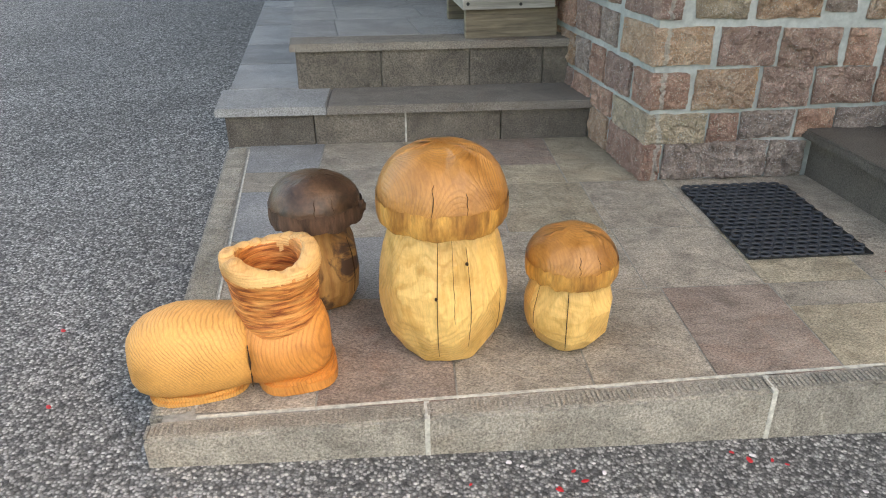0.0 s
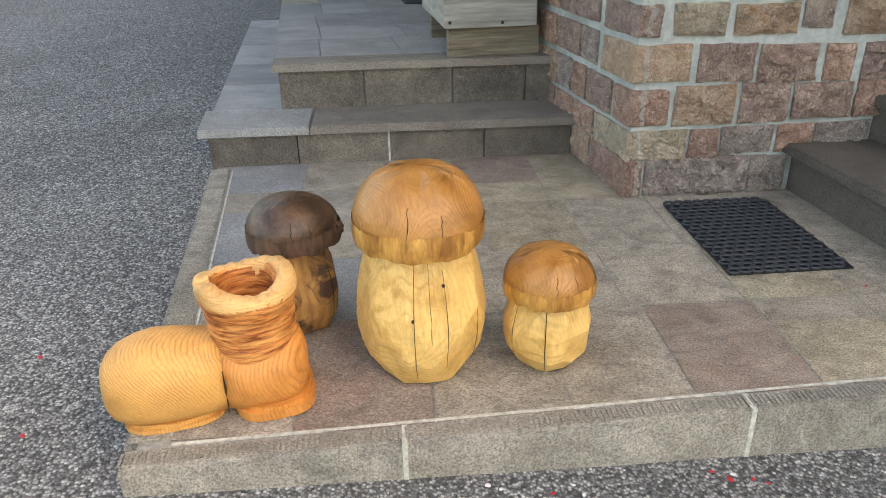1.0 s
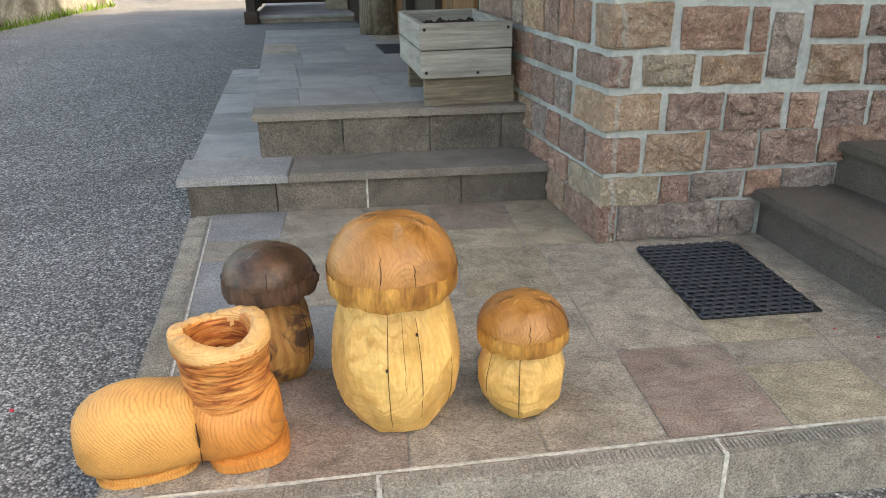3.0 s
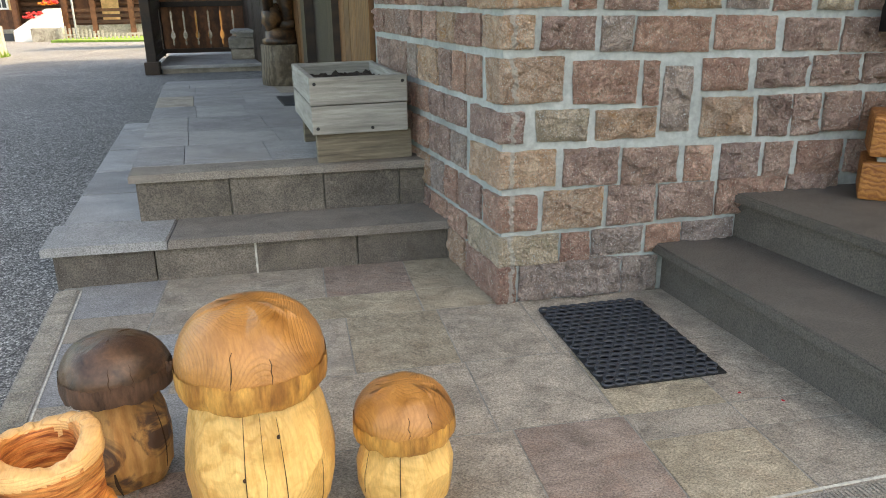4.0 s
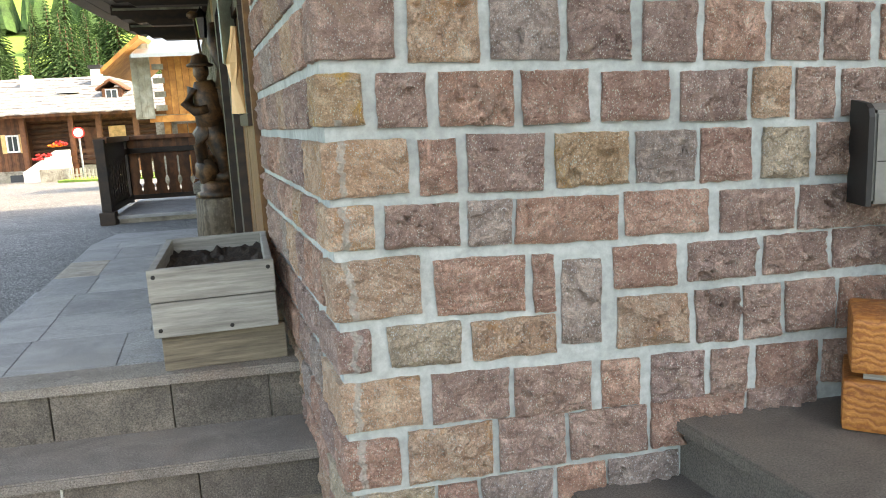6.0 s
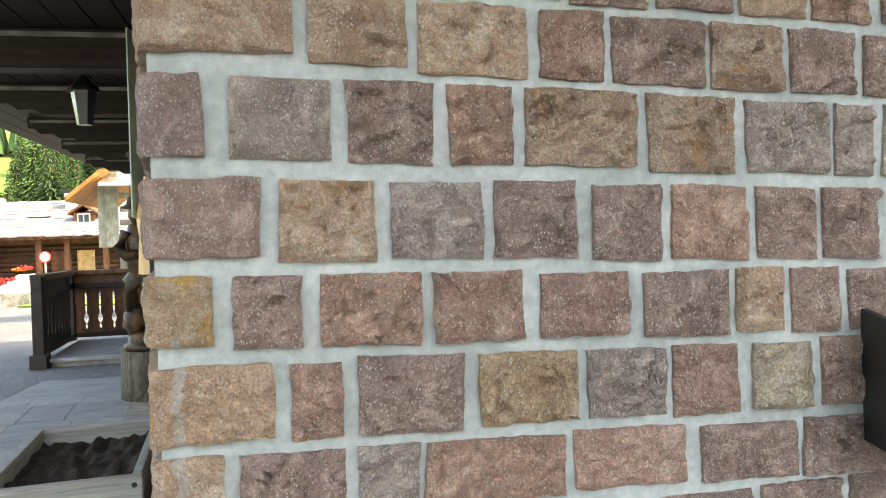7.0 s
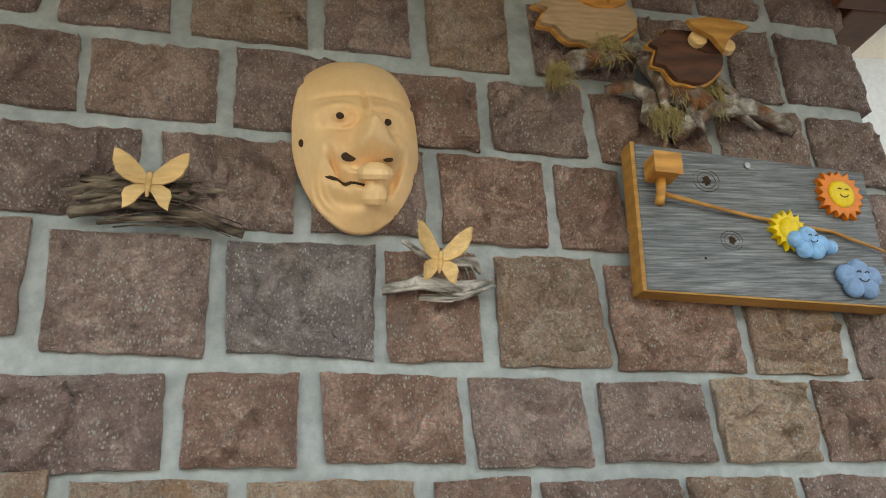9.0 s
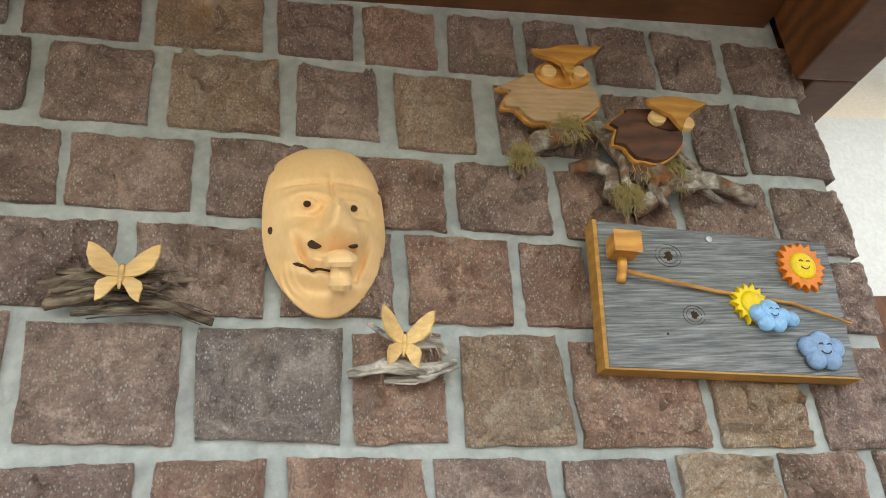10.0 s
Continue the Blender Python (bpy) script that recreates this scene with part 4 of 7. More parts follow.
def course(zb, zt, slope, spans, codes, first_is_quoin=True):
    """One course of the front: bottom and top at the corner, their fall along the wall, the stones' ends and their kinds."""
    rng = random.Random(int(zb * 1000) + 7)
    for k, ((a, b), c) in enumerate(zip(spans, codes)):
        dz0, dz1 = rng.uniform(-0.005, 0.005), rng.uniform(-0.005, 0.005)
        za, zc = zb + slope * a + dz0, zt + slope * a + dz1
        if k == 0 and first_is_quoin and a < 0.06:
            part("stone", corner_stone(b, za, zc, 0.11 + 0.16 * ((int(zb * 50)) % 2) + rng.uniform(0, 0.04), zb * 7), STONE[c], wall)
            continue
        part("stone", stone_mesh(Vector((0, 0, 0)), Vector((1, 0, 0)), Vector((0, -1, 0)), a - 0.002, b + 0.002, za - 0.002, zc + 0.002, zb + slope * b + dz0 - 0.002, zt + slope * b + dz1 + 0.002,
                                 rng.uniform(0.006, 0.011), zb * 5 + k * 1.37), STONE[c], wall)


COURSES = [
    (0.005, 0.153, 0.0, [(0.08, 0.495), (0.51, 0.65)], "gg"),
    (0.158, 0.265, 0.012, [(0.0, 0.23), (0.245, 0.36), (0.372, 0.58), (0.60, 0.74), (0.755, 0.97)], "nrgrg"),
    (0.288, 0.432, 0.012, [(0.0, 0.14), (0.17, 0.405), (0.43, 0.62), (0.64, 0.87), (0.89, 1.18), (1.2, 1.42)], "rtpprp"),
    (0.462, 0.600, -0.018, [(0.0, 0.21), (0.245, 0.46), (0.48, 0.70), (0.74, 0.85), (0.89, 1.05), (1.08, 1.19), (1.225, 1.42), (1.445, 1.655)], "tpprpprp"),
    (0.633, 0.744, -0.02, [(0.0, 0.085), (0.135, 0.33), (0.365, 0.60)], "pnt"),
    (0.772, 0.93, -0.035, [(0.0, 0.23), (0.27, 0.515), (0.545, 0.60)], "trr"),
    (0.665, 0.900, -0.02, [(0.625, 0.735)], "g"),
    (0.618, 0.770, -0.006, [(0.79, 1.0), (1.03, 1.16), (1.18, 1.29), (1.315, 1.47), (1.49, 1.655)], "tpppr"),
    (0.797, 0.912, -0.004, [(0.78, 0.96), (1.005, 1.21), (1.24, 1.435), (1.465, 1.655)], "rppp"),
    (0.961, 1.080, -0.027, [(0.0, 0.115), (0.145, 0.34), (0.37, 0.487), (0.50, 0.79), (0.815, 1.06), (1.10, 1.325), (1.35, 1.63)], "tpgrrpp"),
    (1.104, 1.247, -0.022, [(0.0, 0.215), (0.245, 0.34), (0.375, 0.58), (0.617, 0.82), (0.85, 1.02), (1.04, 1.19), (1.228, 1.37), (1.40, 1.65)], "trpogrnp"),
    (1.281, 1.414, -0.028, [(0.0, 0.108), (0.145, 0.27), (0.307, 0.50), (0.53, 0.71), (0.75, 0.94), (0.98, 1.17), (1.195, 1.305), (1.33, 1.445), (1.475, 1.66)], "oprrrptpp"),
    (1.449, 1.601, -0.036, [(0.0, 0.20), (0.235, 0.415), (0.45, 0.63), (0.66, 0.83), (0.87, 1.02), (1.05, 1.22), (1.25, 1.39), (1.412, 1.55), (1.59, 1.665)], "ptgpprppr"),
    (1.639, 1.794, -0.038, [(0.0, 0.10), (0.15, 0.335), (0.37, 0.535), (0.572, 0.70), (0.73, 0.97), (1.0, 1.195), (1.23, 1.43), (1.45, 1.54), (1.575, 1.665)], "pgprttggn"),
    (1.828, 1.963, -0.047, [(0.0, 0.27), (0.30, 0.487), (0.515, 0.735), (0.767, 0.90), (0.925, 1.13), (1.153, 1.32), (1.345, 1.50), (1.53, 1.66)], "tttrptpp"),
]
COURSES2 = [
    (1.980, 2.097, -0.036, [(0.0, 0.10), (0.14, 0.40), (0.432, 0.58), (0.617, 0.81), (0.832, 1.0), (1.03, 1.20), (1.222, 1.38), (1.40, 1.545), (1.58, 1.665)], "pprrpptrp"),
    (2.141, 2.312, -0.057, [(0.0, 0.21), (0.24, 0.45), (0.48, 0.69), (0.713, 0.85), (0.885, 1.05), (1.07, 1.285), (1.31, 1.47), (1.50, 1.655)], "ppgrtrtp"),
    (2.340, 2.485, -0.055, [(0.0, 0.115), (0.148, 0.34), (0.378, 0.572), (0.60, 0.78), (0.81, 0.98), (1.008, 1.12), (1.15, 1.29), (1.325, 1.56), (1.595, 1.67)], "pppprrrpp"),
    (2.517, 2.654, -0.066, [(0.0, 0.04), (0.07, 0.24), (0.262, 0.45), (0.483, 0.64), (0.672, 0.88), (0.908, 1.07), (1.10, 1.31), (1.34, 1.51), (1.53, 1.675)], "pppprprpp"),
    (2.683, 2.834, -0.064, [(0.0, 0.17), (0.205, 0.37), (0.41, 0.592), (0.628, 0.77), (0.808, 0.95), (1.0, 1.19), (1.222, 1.36), (1.40, 1.49), (1.512, 1.68)], "pptptpppp"),
    (2.856, 2.985, -0.050, [(0.0, 0.12), (0.15, 0.34), (0.373, 0.56), (0.592, 0.73), (0.755, 0.89), (0.922, 1.05), (1.08, 1.19), (1.22, 1.34), (1.36, 1.485), (1.52, 1.68)], "prtprppppp"),
]
for c in COURSES + COURSES2:
    course(*c)
part("stone", corner_stone(0.06, 0.0, 0.150, 0.22, 3.3), STONE["r"], wall)

# the side face round the corner
rng = random.Random(21)
un, nn = Vector((-0.15, 1, 0)).normalized(), Vector((-1, -0.15, 0)).normalized()
levels = [(0.005, 0.15), (0.158, 0.265), (0.288, 0.432), (0.462, 0.60), (0.633, 0.744), (0.772, 0.93), (0.961, 1.08), (1.104, 1.247), (1.281, 1.414), (1.449, 1.601),
          (1.639, 1.794), (1.828, 1.963), (1.98, 2.097), (2.141, 2.312), (2.34, 2.485), (2.517, 2.654)]
for zb, zt in levels:
    s = 0.16 + 0.16 * ((int(zb * 50)) % 2) + 0.03
    while s < SIDE_END - 0.06:
        w = min(rng.uniform(0.13, 0.27), SIDE_END - 0.01 - s)
        if w > 0.05:
            part("stone", stone_mesh(Vector((0, 0, 0)), un, nn, s, s + w, zb, zt, zb, zt, rng.uniform(0.004, 0.008), zb * 3 + s, bulge=0.004), STONE[rng.choice("pppprrrtg")], wall)
        s += w + 0.027

# ---- overhang, entrance recess, wing and upper house added for shade ----
OUT = -1.55                         # the balcony's outer edge; unseen, set so the wall's top is shaded
# Boards are widened outward and to the left to shade what lies below.
setting("soffit", boxes(*[(-1.85, 1.643, -0.155 * (i + 1) + 0.004, -0.155 * i - 0.004 + (0.1 if i == 0 else 0), 2.968, 3.0) for i in range(10)], (-1.85, -0.3, 0.104, 1.15, 2.968, 3.0)), BEAM_WOOD, "red-brown boarded underside of the balcony", "ceiling")
setting("soffit_beam", boxes((1.645, 1.80, OUT, -0.03, 2.80, 3.0), (1.69, 1.80, -0.03, 0.4, 2.80, 3.0), bevel=0.006), BEAM_WOOD, "dark brown carrying beam under the balcony", "beam")
# Deck and parapet are added out of view to keep sky light off the wall.
setting("balcony_deck", boxes((-1.90, 1.82, OUT, 0.45, 3.004, 3.10), (-1.90, -0.2, 0.454, 1.15, 3.004, 3.10)), DARK_WOOD, "dark unseen balcony deck added to shade the stone wall", "balcony")
setting("balcony_front", boxes((-1.90, 1.82, OUT, OUT + 0.04, 3.104, 4.05), (-1.90, -1.86, OUT + 0.04, 1.15, 3.104, 4.05), (1.78, 1.82, OUT + 0.04, 0.1, 3.104, 4.05)), DARK_WOOD, "dark boarded unseen parapet added to block the sky", "balcony")
# Added mass out of view, tall enough for its shadow to cover the road.
setting("wall_upper_shade", boxes((-0.4, 9.0, 0.1, 0.5, 3.1, 10.5), (-1.2, -0.4, 0.5, 6.5, 2.95, 10.5), (-0.4, 9.0, 6.1, 6.5, 3.1, 10.5)), PLASTER, "unseen white plastered upper storey added to cast shade", "wall")
setting("wall_recess", boxes((1.66, 5.5, 0.36, 0.46, -0.2, 3.0)), PLASTER, "white plastered wall in the entrance recess", "wall")
# Added wall out of view: blocks the sun and bounces soft light back.
setting("wall_wing_shade", boxes((5.5, 5.8, -6.5, 0.46, -0.3, 10.5)), PLASTER, "plain white unseen wall added to shade the entrance court", "wall")
win = tagged(part("window_1", boxes((1.80, 2.7, 0.325, 0.36, 2.36, 2.42), (1.80, 2.7, 0.325, 0.36, 1.62, 1.68), (1.80, 1.86, 0.325, 0.36, 1.68, 2.36), bevel=0.004), RAIL_WOOD),
             "brown wooden window frame in the white wall", "window", "", "structure")
part("lintel_board", boxes((1.74, 2.8, 0.29, 0.324, 2.30, 2.44), (1.74, 2.8, 0.29, 0.324, 2.20, 2.28), bevel=0.004), RAIL_WOOD, win)
part("pane", boxes((1.86, 2.7, 0.345, 0.355, 1.68, 2.36)), PANE_DARK, win)
sign = thing("blue_panel", (1.95, 0.30, 1.4), "flat blue painted panel on the white recess wall", "panel")
part("panel", boxes((1.79, 2.25, 0.30, 0.32, 1.44, 2.05), bevel=0.003), BLUE_PAINT, sign)
shelf = thing("carved_shelf", (1.9, 0.25, 1.24), "small brown wooden shelf with a carved edge", "shelf")
bm = bmesh.new()
extrude_outline(bm, [(0, 0), (0.35, 0), (0.35, 0.09), (0.28, 0.15), (0.18, 0.13), (0.10, 0.16), (0.04, 0.11)], 0.05, pose(1.72, 0.30, 1.30, 90, 0, 0))
part("carved_back", bm, BLOCK_WOOD, shelf)
part("board", boxes((1.70, 2.1, 0.16, 0.32, 1.265, 1.295), bevel=0.003), GREY_BOARD, shelf)

# wooden facade along the walk
facade = setting("wall_west", prism(bmesh.new(), [(side_x(SIDE_END) + 0.03, SIDE_END + 0.004), (0.3, SIDE_END + 0.004), (-0.6, 9.5), (side_x(9.5) + 0.03, 9.5)], 0.2, 2.95), DARK_WOOD,
                 "dark timber house front along the walk", "wall")
rng = random.Random(8)
s = SIDE_END + 0.01
mside = lambda y0, y1, z0, z1, d0, d1: [(side_x(y0) - d0, y0), (side_x(y1) - d0, y1), (side_x(y1) - d1, y1), (side_x(y0) - d1, y0)]
while s < 9.3:
    w = rng.uniform(0.10, 0.15)
    dark = 2.62 < s < 3.55 or s > 5.2
    d = 0.02 + rng.uniform(0, 0.005)
    if not 2.62 < s < 3.55:
        part("board", prism(bmesh.new(), mside(s, s + w, 0, 0, -0.04, d), 0.40 if s < 5 else 0.2, 2.45), DARK_WOOD if dark else WALL_WOOD, facade)
    s += w + 0.006
for y0, y1, z0, z1, d in ((2.50, 2.66, 0.4, 2.45, 0.07), (3.52, 3.68, 0.4, 2.45, 0.07), (2.66, 3.52, 2.05, 2.20, 0.07)):
    part("door_post", prism(bmesh.new(), mside(y0, y1, 0, 0, -0.03, d), z0, z1, 0.005), DARK_WOOD, facade)
door = tagged(part("door_1", prism(bmesh.new(), mside(2.67, 3.51, 0, 0, -0.025, 0.0), 0.42, 2.05), DARK_WOOD), "dark stained timber door in a heavy frame", "door", "", "structure")
part("door_handle", boxes((side_x(2.8) - 0.05, side_x(2.8) - 0.0, 2.76, 2.80, 1.38, 1.46), bevel=0.004), BLACK, door)
niche = thing("wall_ornament", (side_x(2.0) - 0.05, 2.0, 1.3), "small framed niche with a pale carved ornament", "ornament")
for y0, y1, z0, z1 in ((1.80, 2.35, 1.30, 1.36), (1.80, 1.86, 1.36, 1.86), (2.29, 2.35, 1.36, 1.86), (1.80, 2.35, 1.86, 1.92)):
    part("frame_bar", prism(bmesh.new(), mside(y0, y1, 0, 0, 0.02, 0.045), z0, z1, 0.004), DARK_WOOD, niche)
bm = bmesh.new()
tube(bm, [(side_x(2.1) - 0.05, 2.1, 1.37), (side_x(2.08) - 0.06, 2.08, 1.5), (side_x(2.14) - 0.06, 2.14, 1.62), (side_x(2.1) - 0.05, 2.1, 1.8)], [0.05, 0.03, 0.045, 0.015], 8, 0.5)
part("ornament", bm, LIME, niche, "pale carved ornament")
flag_ob = thing("hanging_banner", (side_x(2.6) - 0.25, 2.6, 1.8), "pale green cloth banner hanging beside the wall", "banner")
bm = bmesh.new()
extrude_outline(bm, [(0, 0), (0.20, -0.03), (0.21, 0.85), (0.01, 0.85)], 0.006, pose(-0.435, 2.10, 1.62, 90, 0, 74))
part("cloth", bm, BANNER, flag_ob)

# canopy over the walk
for y in (1.5, 2.9, 4.3, 5.7, 7.1, 8.5):
    xe = -1.47 - 0.082 * y
    br = thing("roof_bracket", (-0.9, y, 2.45), "dark timber roof bracket with a scalloped end", "bracket", "brackets under the roof")
    bm = bmesh.new()
    out = [(side_x(y) + 0.05 - xe, 0), (0.42, 0), (0.36, 0.035), (0.26, 0.03), (0.20, 0.075), (0.10, 0.07), (0.05, 0.115), (0, 0.12), (0, 0.21), (side_x(y) + 0.05 - xe, 0.21)]
    extrude_outline(bm, out, 0.14, pose(xe, y + 0.07, 2.45, 90, 0, 0))
    part("beam", bm, DARK_WOOD, br)
    part("pale_strip", boxes((xe + 0.02, side_x(y) - 0.02, y - 0.088, y - 0.0715, 2.615, 2.640), bevel=0.002), GREY_BOARD, br, "pale strip along the beam")
bm = bmesh.new()
for i in range(13):
    x = -2.35 + 0.165 * i
    box(bm, x, x + 0.155, 1.2 if x < -0.55 else 1.75, 9.6, 2.665, 2.69)
setting("canopy_roof", bm, DARK_WOOD, "dark boarded underside of the projecting roof", "ceiling")
setting("canopy_top", boxes((-2.4, -0.2, 1.2, 9.6, 2.70, 2.78)), SHINGLE, "shingled top of the projecting roof", "roof")


def lantern(x, y, z):
    t = thing("hanging_lantern", (x, y, z), "dark green metal lantern hanging under the roof", "lantern", "lanterns")
    bm = bmesh.new()
    lathe(bm, [(0.045, 0.0), (0.075, 0.20)], (x, y, z), 6)
    part("glass_body", bm, PANE_DARK, t)
    bm = bmesh.new()
    lathe(bm, [(0.10, 0.20), (0.09, 0.22), (0.03, 0.28), (0.012, 0.30)], (x, y, z), 6)
    part("cap", bm, BLACK, t)
    bm = bmesh.new()
    tube(bm, [(x, y, z + 0.29), (x, y, 2.665)], 0.006, 6)
    part("chain", bm, BLACK, t)


lantern(-0.93, 3.4, 2.24)
lantern(-1.05, 6.5, 2.24)

# ---- porch with its balustrade ----
porch = setting("porch", prism(bmesh.new(), [(-2.26, 7.14), (-1.0, 7.14), (-1.3, 9.5), (-2.45, 9.5)], 0.0, 0.325), TILES["g"], "stone porch platform at the end of the walk", "porch")
part("porch_slab", prism(bmesh.new(), [(-2.30, 7.10), (-1.0, 7.10), (-1.3, 9.5), (-2.48, 9.5)], 0.326, 0.365, 0.006), TILES["b"], porch)
rail = thing("balustrade", (-2.3, 7.2, 0.36), "dark brown timber balustrade with cut-out boards", "balustrade")
part("corner_post", boxes((-2.41, -2.30, 7.03, 7.15, 0.30, 1.24), bevel=0.008), DARK_WOOD, rail)
part("corner_post", boxes((-2.55, -2.45, 8.75, 8.85, 0.36, 1.22), bevel=0.008), DARK_WOOD, rail)
part("post_foot", boxes((-2.44, -2.27, 7.0, 7.17, 0.27, 0.42), bevel=0.01), DARK_WOOD, rail)
ml = pose(-2.355, 7.09, 0, 0, 0, 94.0)
mb = pose(-2.50, 8.80, 0, 0, 0, 0.0)
for m, ln in ((ml, 1.70), (mb, 1.55)):
    part("top_rail", boxes((0.0, ln, -0.07, 0.07, 1.20, 1.255), m=m, bevel=0.006), RAIL_WOOD, rail)
    part("mid_rail", boxes((0.0, ln, -0.035, 0.035, 1.02, 1.09), m=m, bevel=0.004), DARK_WOOD, rail)
    part("foot_rail", boxes((0.0, ln, -0.035, 0.035, 0.40, 0.46), m=m, bevel=0.004), DARK_WOOD, rail)
    k = 0
    u = 0.10
    while u < ln - 0.12:
        hw = 0.082
        right = [(hw, 0.40), (hw, 0.50), (hw - 0.012, 0.52), (hw - 0.012, 0.55), (hw - 0.004, 0.57), (hw - 0.03, 0.62), (hw - 0.028, 0.66), (hw - 0.006, 0.71), (hw - 0.012, 0.78), (hw - 0.012, 0.95), (hw, 0.97), (hw, 1.20)]
        out = right + [(-a, b) for a, b in right[::-1]]
        bm = bmesh.new()
        extrude_outline(bm, out, 0.022, m @ pose(u, 0.011, 0, 90, 0, 0))
        part("board", bm, RAIL_WOOD if m is mb else DARK_WOOD, rail)
        u += 0.166
seat = thing("stone_bench", (-1.25, 8.0, 0.365), "stack of dark rough stones with a pale slab top", "bench")
part("block", boxes((-1.48, -1.0, 7.75, 8.3, 0.365, 0.50), bevel=0.02), TILES["g"], seat)
part("block", boxes((-1.50, -1.0, 7.72, 8.3, 0.505, 0.64), bevel=0.02), KERB, seat)
part("slab", boxes((-1.46, -0.95, 7.65, 8.3, 0.70, 0.735), (-1.40, -0.95, 7.75, 8.25, 0.64, 0.70), bevel=0.006), TILES["b"], seat)

# ---- stump and carved figure on the walk ----
stump = thing("tree_stump", (-0.79, 4.35, 0.402), "grey weathered tree stump used as a pedestal", "stump")
bm = bmesh.new()
lathe(bm, [(0.20, 0), (0.195, 0.08), (0.19, 0.22), (0.188, 0.335), (0.18, 0.345)], (-0.79, 4.35, 0.402), 28, 0.10, 2.0)
part("trunk", bm, STUMP, stump, smooth=True)
bm = bmesh.new()
S = (-0.79, 4.35, 0.752)
at = lambda x, y, z: (S[0] + x, S[1] + y, S[2] + z)
lathe(bm, [(0.17, 0.0), (0.17, 0.04), (0.14, 0.05), (0.14, 0.10), (0.10, 0.13)], S, 8)
ball(bm, at(-0.07, -0.02, 0.22), (0.09, 0.08, 0.12), wob=0.4)
ball(bm, at(0.07, 0.0, 0.16), (0.10, 0.07, 0.06), wob=0.3)
tube(bm, [at(0.06, 0, 0.14), at(0.055, -0.01, 0.30), at(0.03, 0, 0.46), at(0.0, 0, 0.62)], [0.05, 0.055, 0.085, 0.09], 12, 0.3)
tube(bm, [at(-0.09, -0.04, 0.26), at(-0.10, -0.05, 0.42), at(-0.10, -0.03, 0.48), at(-0.0, 0, 0.58)], [0.04, 0.05, 0.06, 0.09], 12, 0.3)
tube(bm, [at(-0.01, 0, 0.56), at(-0.01, 0, 0.68), at(-0.02, 0.01, 0.82), at(-0.03, 0, 0.92)], [0.10, 0.12, 0.125, 0.07], 14, 0.25)
ball(bm, at(-0.04, -0.02, 0.99), (0.06, 0.065, 0.08), wob=0.2)
lathe(bm, [(0.10, 1.03), (0.105, 1.045), (0.07, 1.06), (0.06, 1.11), (0.02, 1.13)], at(-0.045, 0, 0), 16)
tube(bm, [at(-0.11, -0.06, 0.86), at(-0.16, -0.08, 0.74), at(-0.10, -0.12, 0.68), at(0.0, -0.12, 0.70)], [0.05, 0.05, 0.04, 0.035], 10, 0.2)
ball(bm, at(0.12, 0.03, 0.78), (0.09, 0.10, 0.16), wob=0.4)
tube(bm, [at(0.10, -0.02, 0.85), at(0.15, -0.03, 1.0), at(0.10, 0.0, 1.2), at(0.08, 0, 1.36)], [0.06, 0.075, 0.08, 0.03], 10, 0.5)
tube(bm, [at(-0.02, 0.06, 0.1), at(0.0, 0.07, 0.7), at(-0.06, 0.05, 1.42)], [0.012, 0.012, 0.010], 8)
ball(bm, at(-0.07, 0.05, 1.43), (0.045, 0.02, 0.03), wob=0.3)
tagged(part("carved_figure", bm, STATUE, None, "", True), "dark carved wooden statue standing on a stump", "statue")
# A grate by the wall, drawn only as a flat rubber slab.
grate = thing("doormat", (-0.75, 3.3, 0.402), "small black grate before the door, drawn as a flat mat", "mat")
part("mat", prism(bmesh.new(), [(-0.80, 2.9), (-0.47, 2.9), (-0.54, 3.4), (-0.86, 3.4)], 0.403, 0.415, 0.004), RUBBER, grate)

# ---- planter box ----
planter = thing("planter_box", (-0.42, 1.25, 0.402), "weathered grey wooden planter box filled with soil", "planter")
tw = pose(-0.43, 0.885, 0, 0, 0, 5.0)
# planter-local: x across, y back
part("foot", boxes((-0.205, 0.25, 0.035, 0.085, 0.402, 0.54), m=tw, bevel=0.006), FOOT_WOOD, planter, "brown plank foot")
part("foot", boxes((-0.205, 0.225, 0.60, 0.65, 0.402, 0.54), m=tw, bevel=0.006), FOOT_WOOD, planter, "brown plank foot")
for z0, z1 in ((0.541, 0.672), (0.676, 0.80)):
    f = (z0 - 0.541) * 0.02
    part("front_board", boxes((-0.225 - f, 0.225 + f, 0.0, 0.028, z0, z1), m=tw, bevel=0.005), GREY_WOOD, planter)
    part("back_board", boxes((-0.225 - f, 0.225 + f, 0.78, 0.808, z0, z1), m=tw, bevel=0.005), GREY_WOOD, planter)
    part("side_board", boxes((-0.224, -0.196, 0.029, 0.779, z0 + 0.001, z1 - 0.002), m=tw, bevel=0.005), GREY_WOOD, planter)
    part("side_board", boxes((0.196, 0.224, 0.029, 0.779, z0 + 0.001, z1 - 0.002), m=tw, bevel=0.005), GREY_WOOD, planter)
bm = bmesh.new()
n = 22
gr = [[bm.verts.new(tw @ Vector((-0.195 + 0.39 * i / n, 0.03 + 0.748 * j / n, 0.742 + 0.03 * noise.noise(Vector((i * 0.5, j * 0.4, 1))) + 0.012 * noise.noise(Vector((i * 1.7, j * 1.6, 4)))))) for i in range(n + 1)] for j in range(n + 1)]
for j in range(n):
    for i in range(n):
        bm.faces.new((gr[j][i], gr[j][i + 1], gr[j + 1][i + 1], gr[j + 1][i]))
tagged(part("soil", bm, SOIL, planter, "dark crumbly soil", True), kind="stuff")
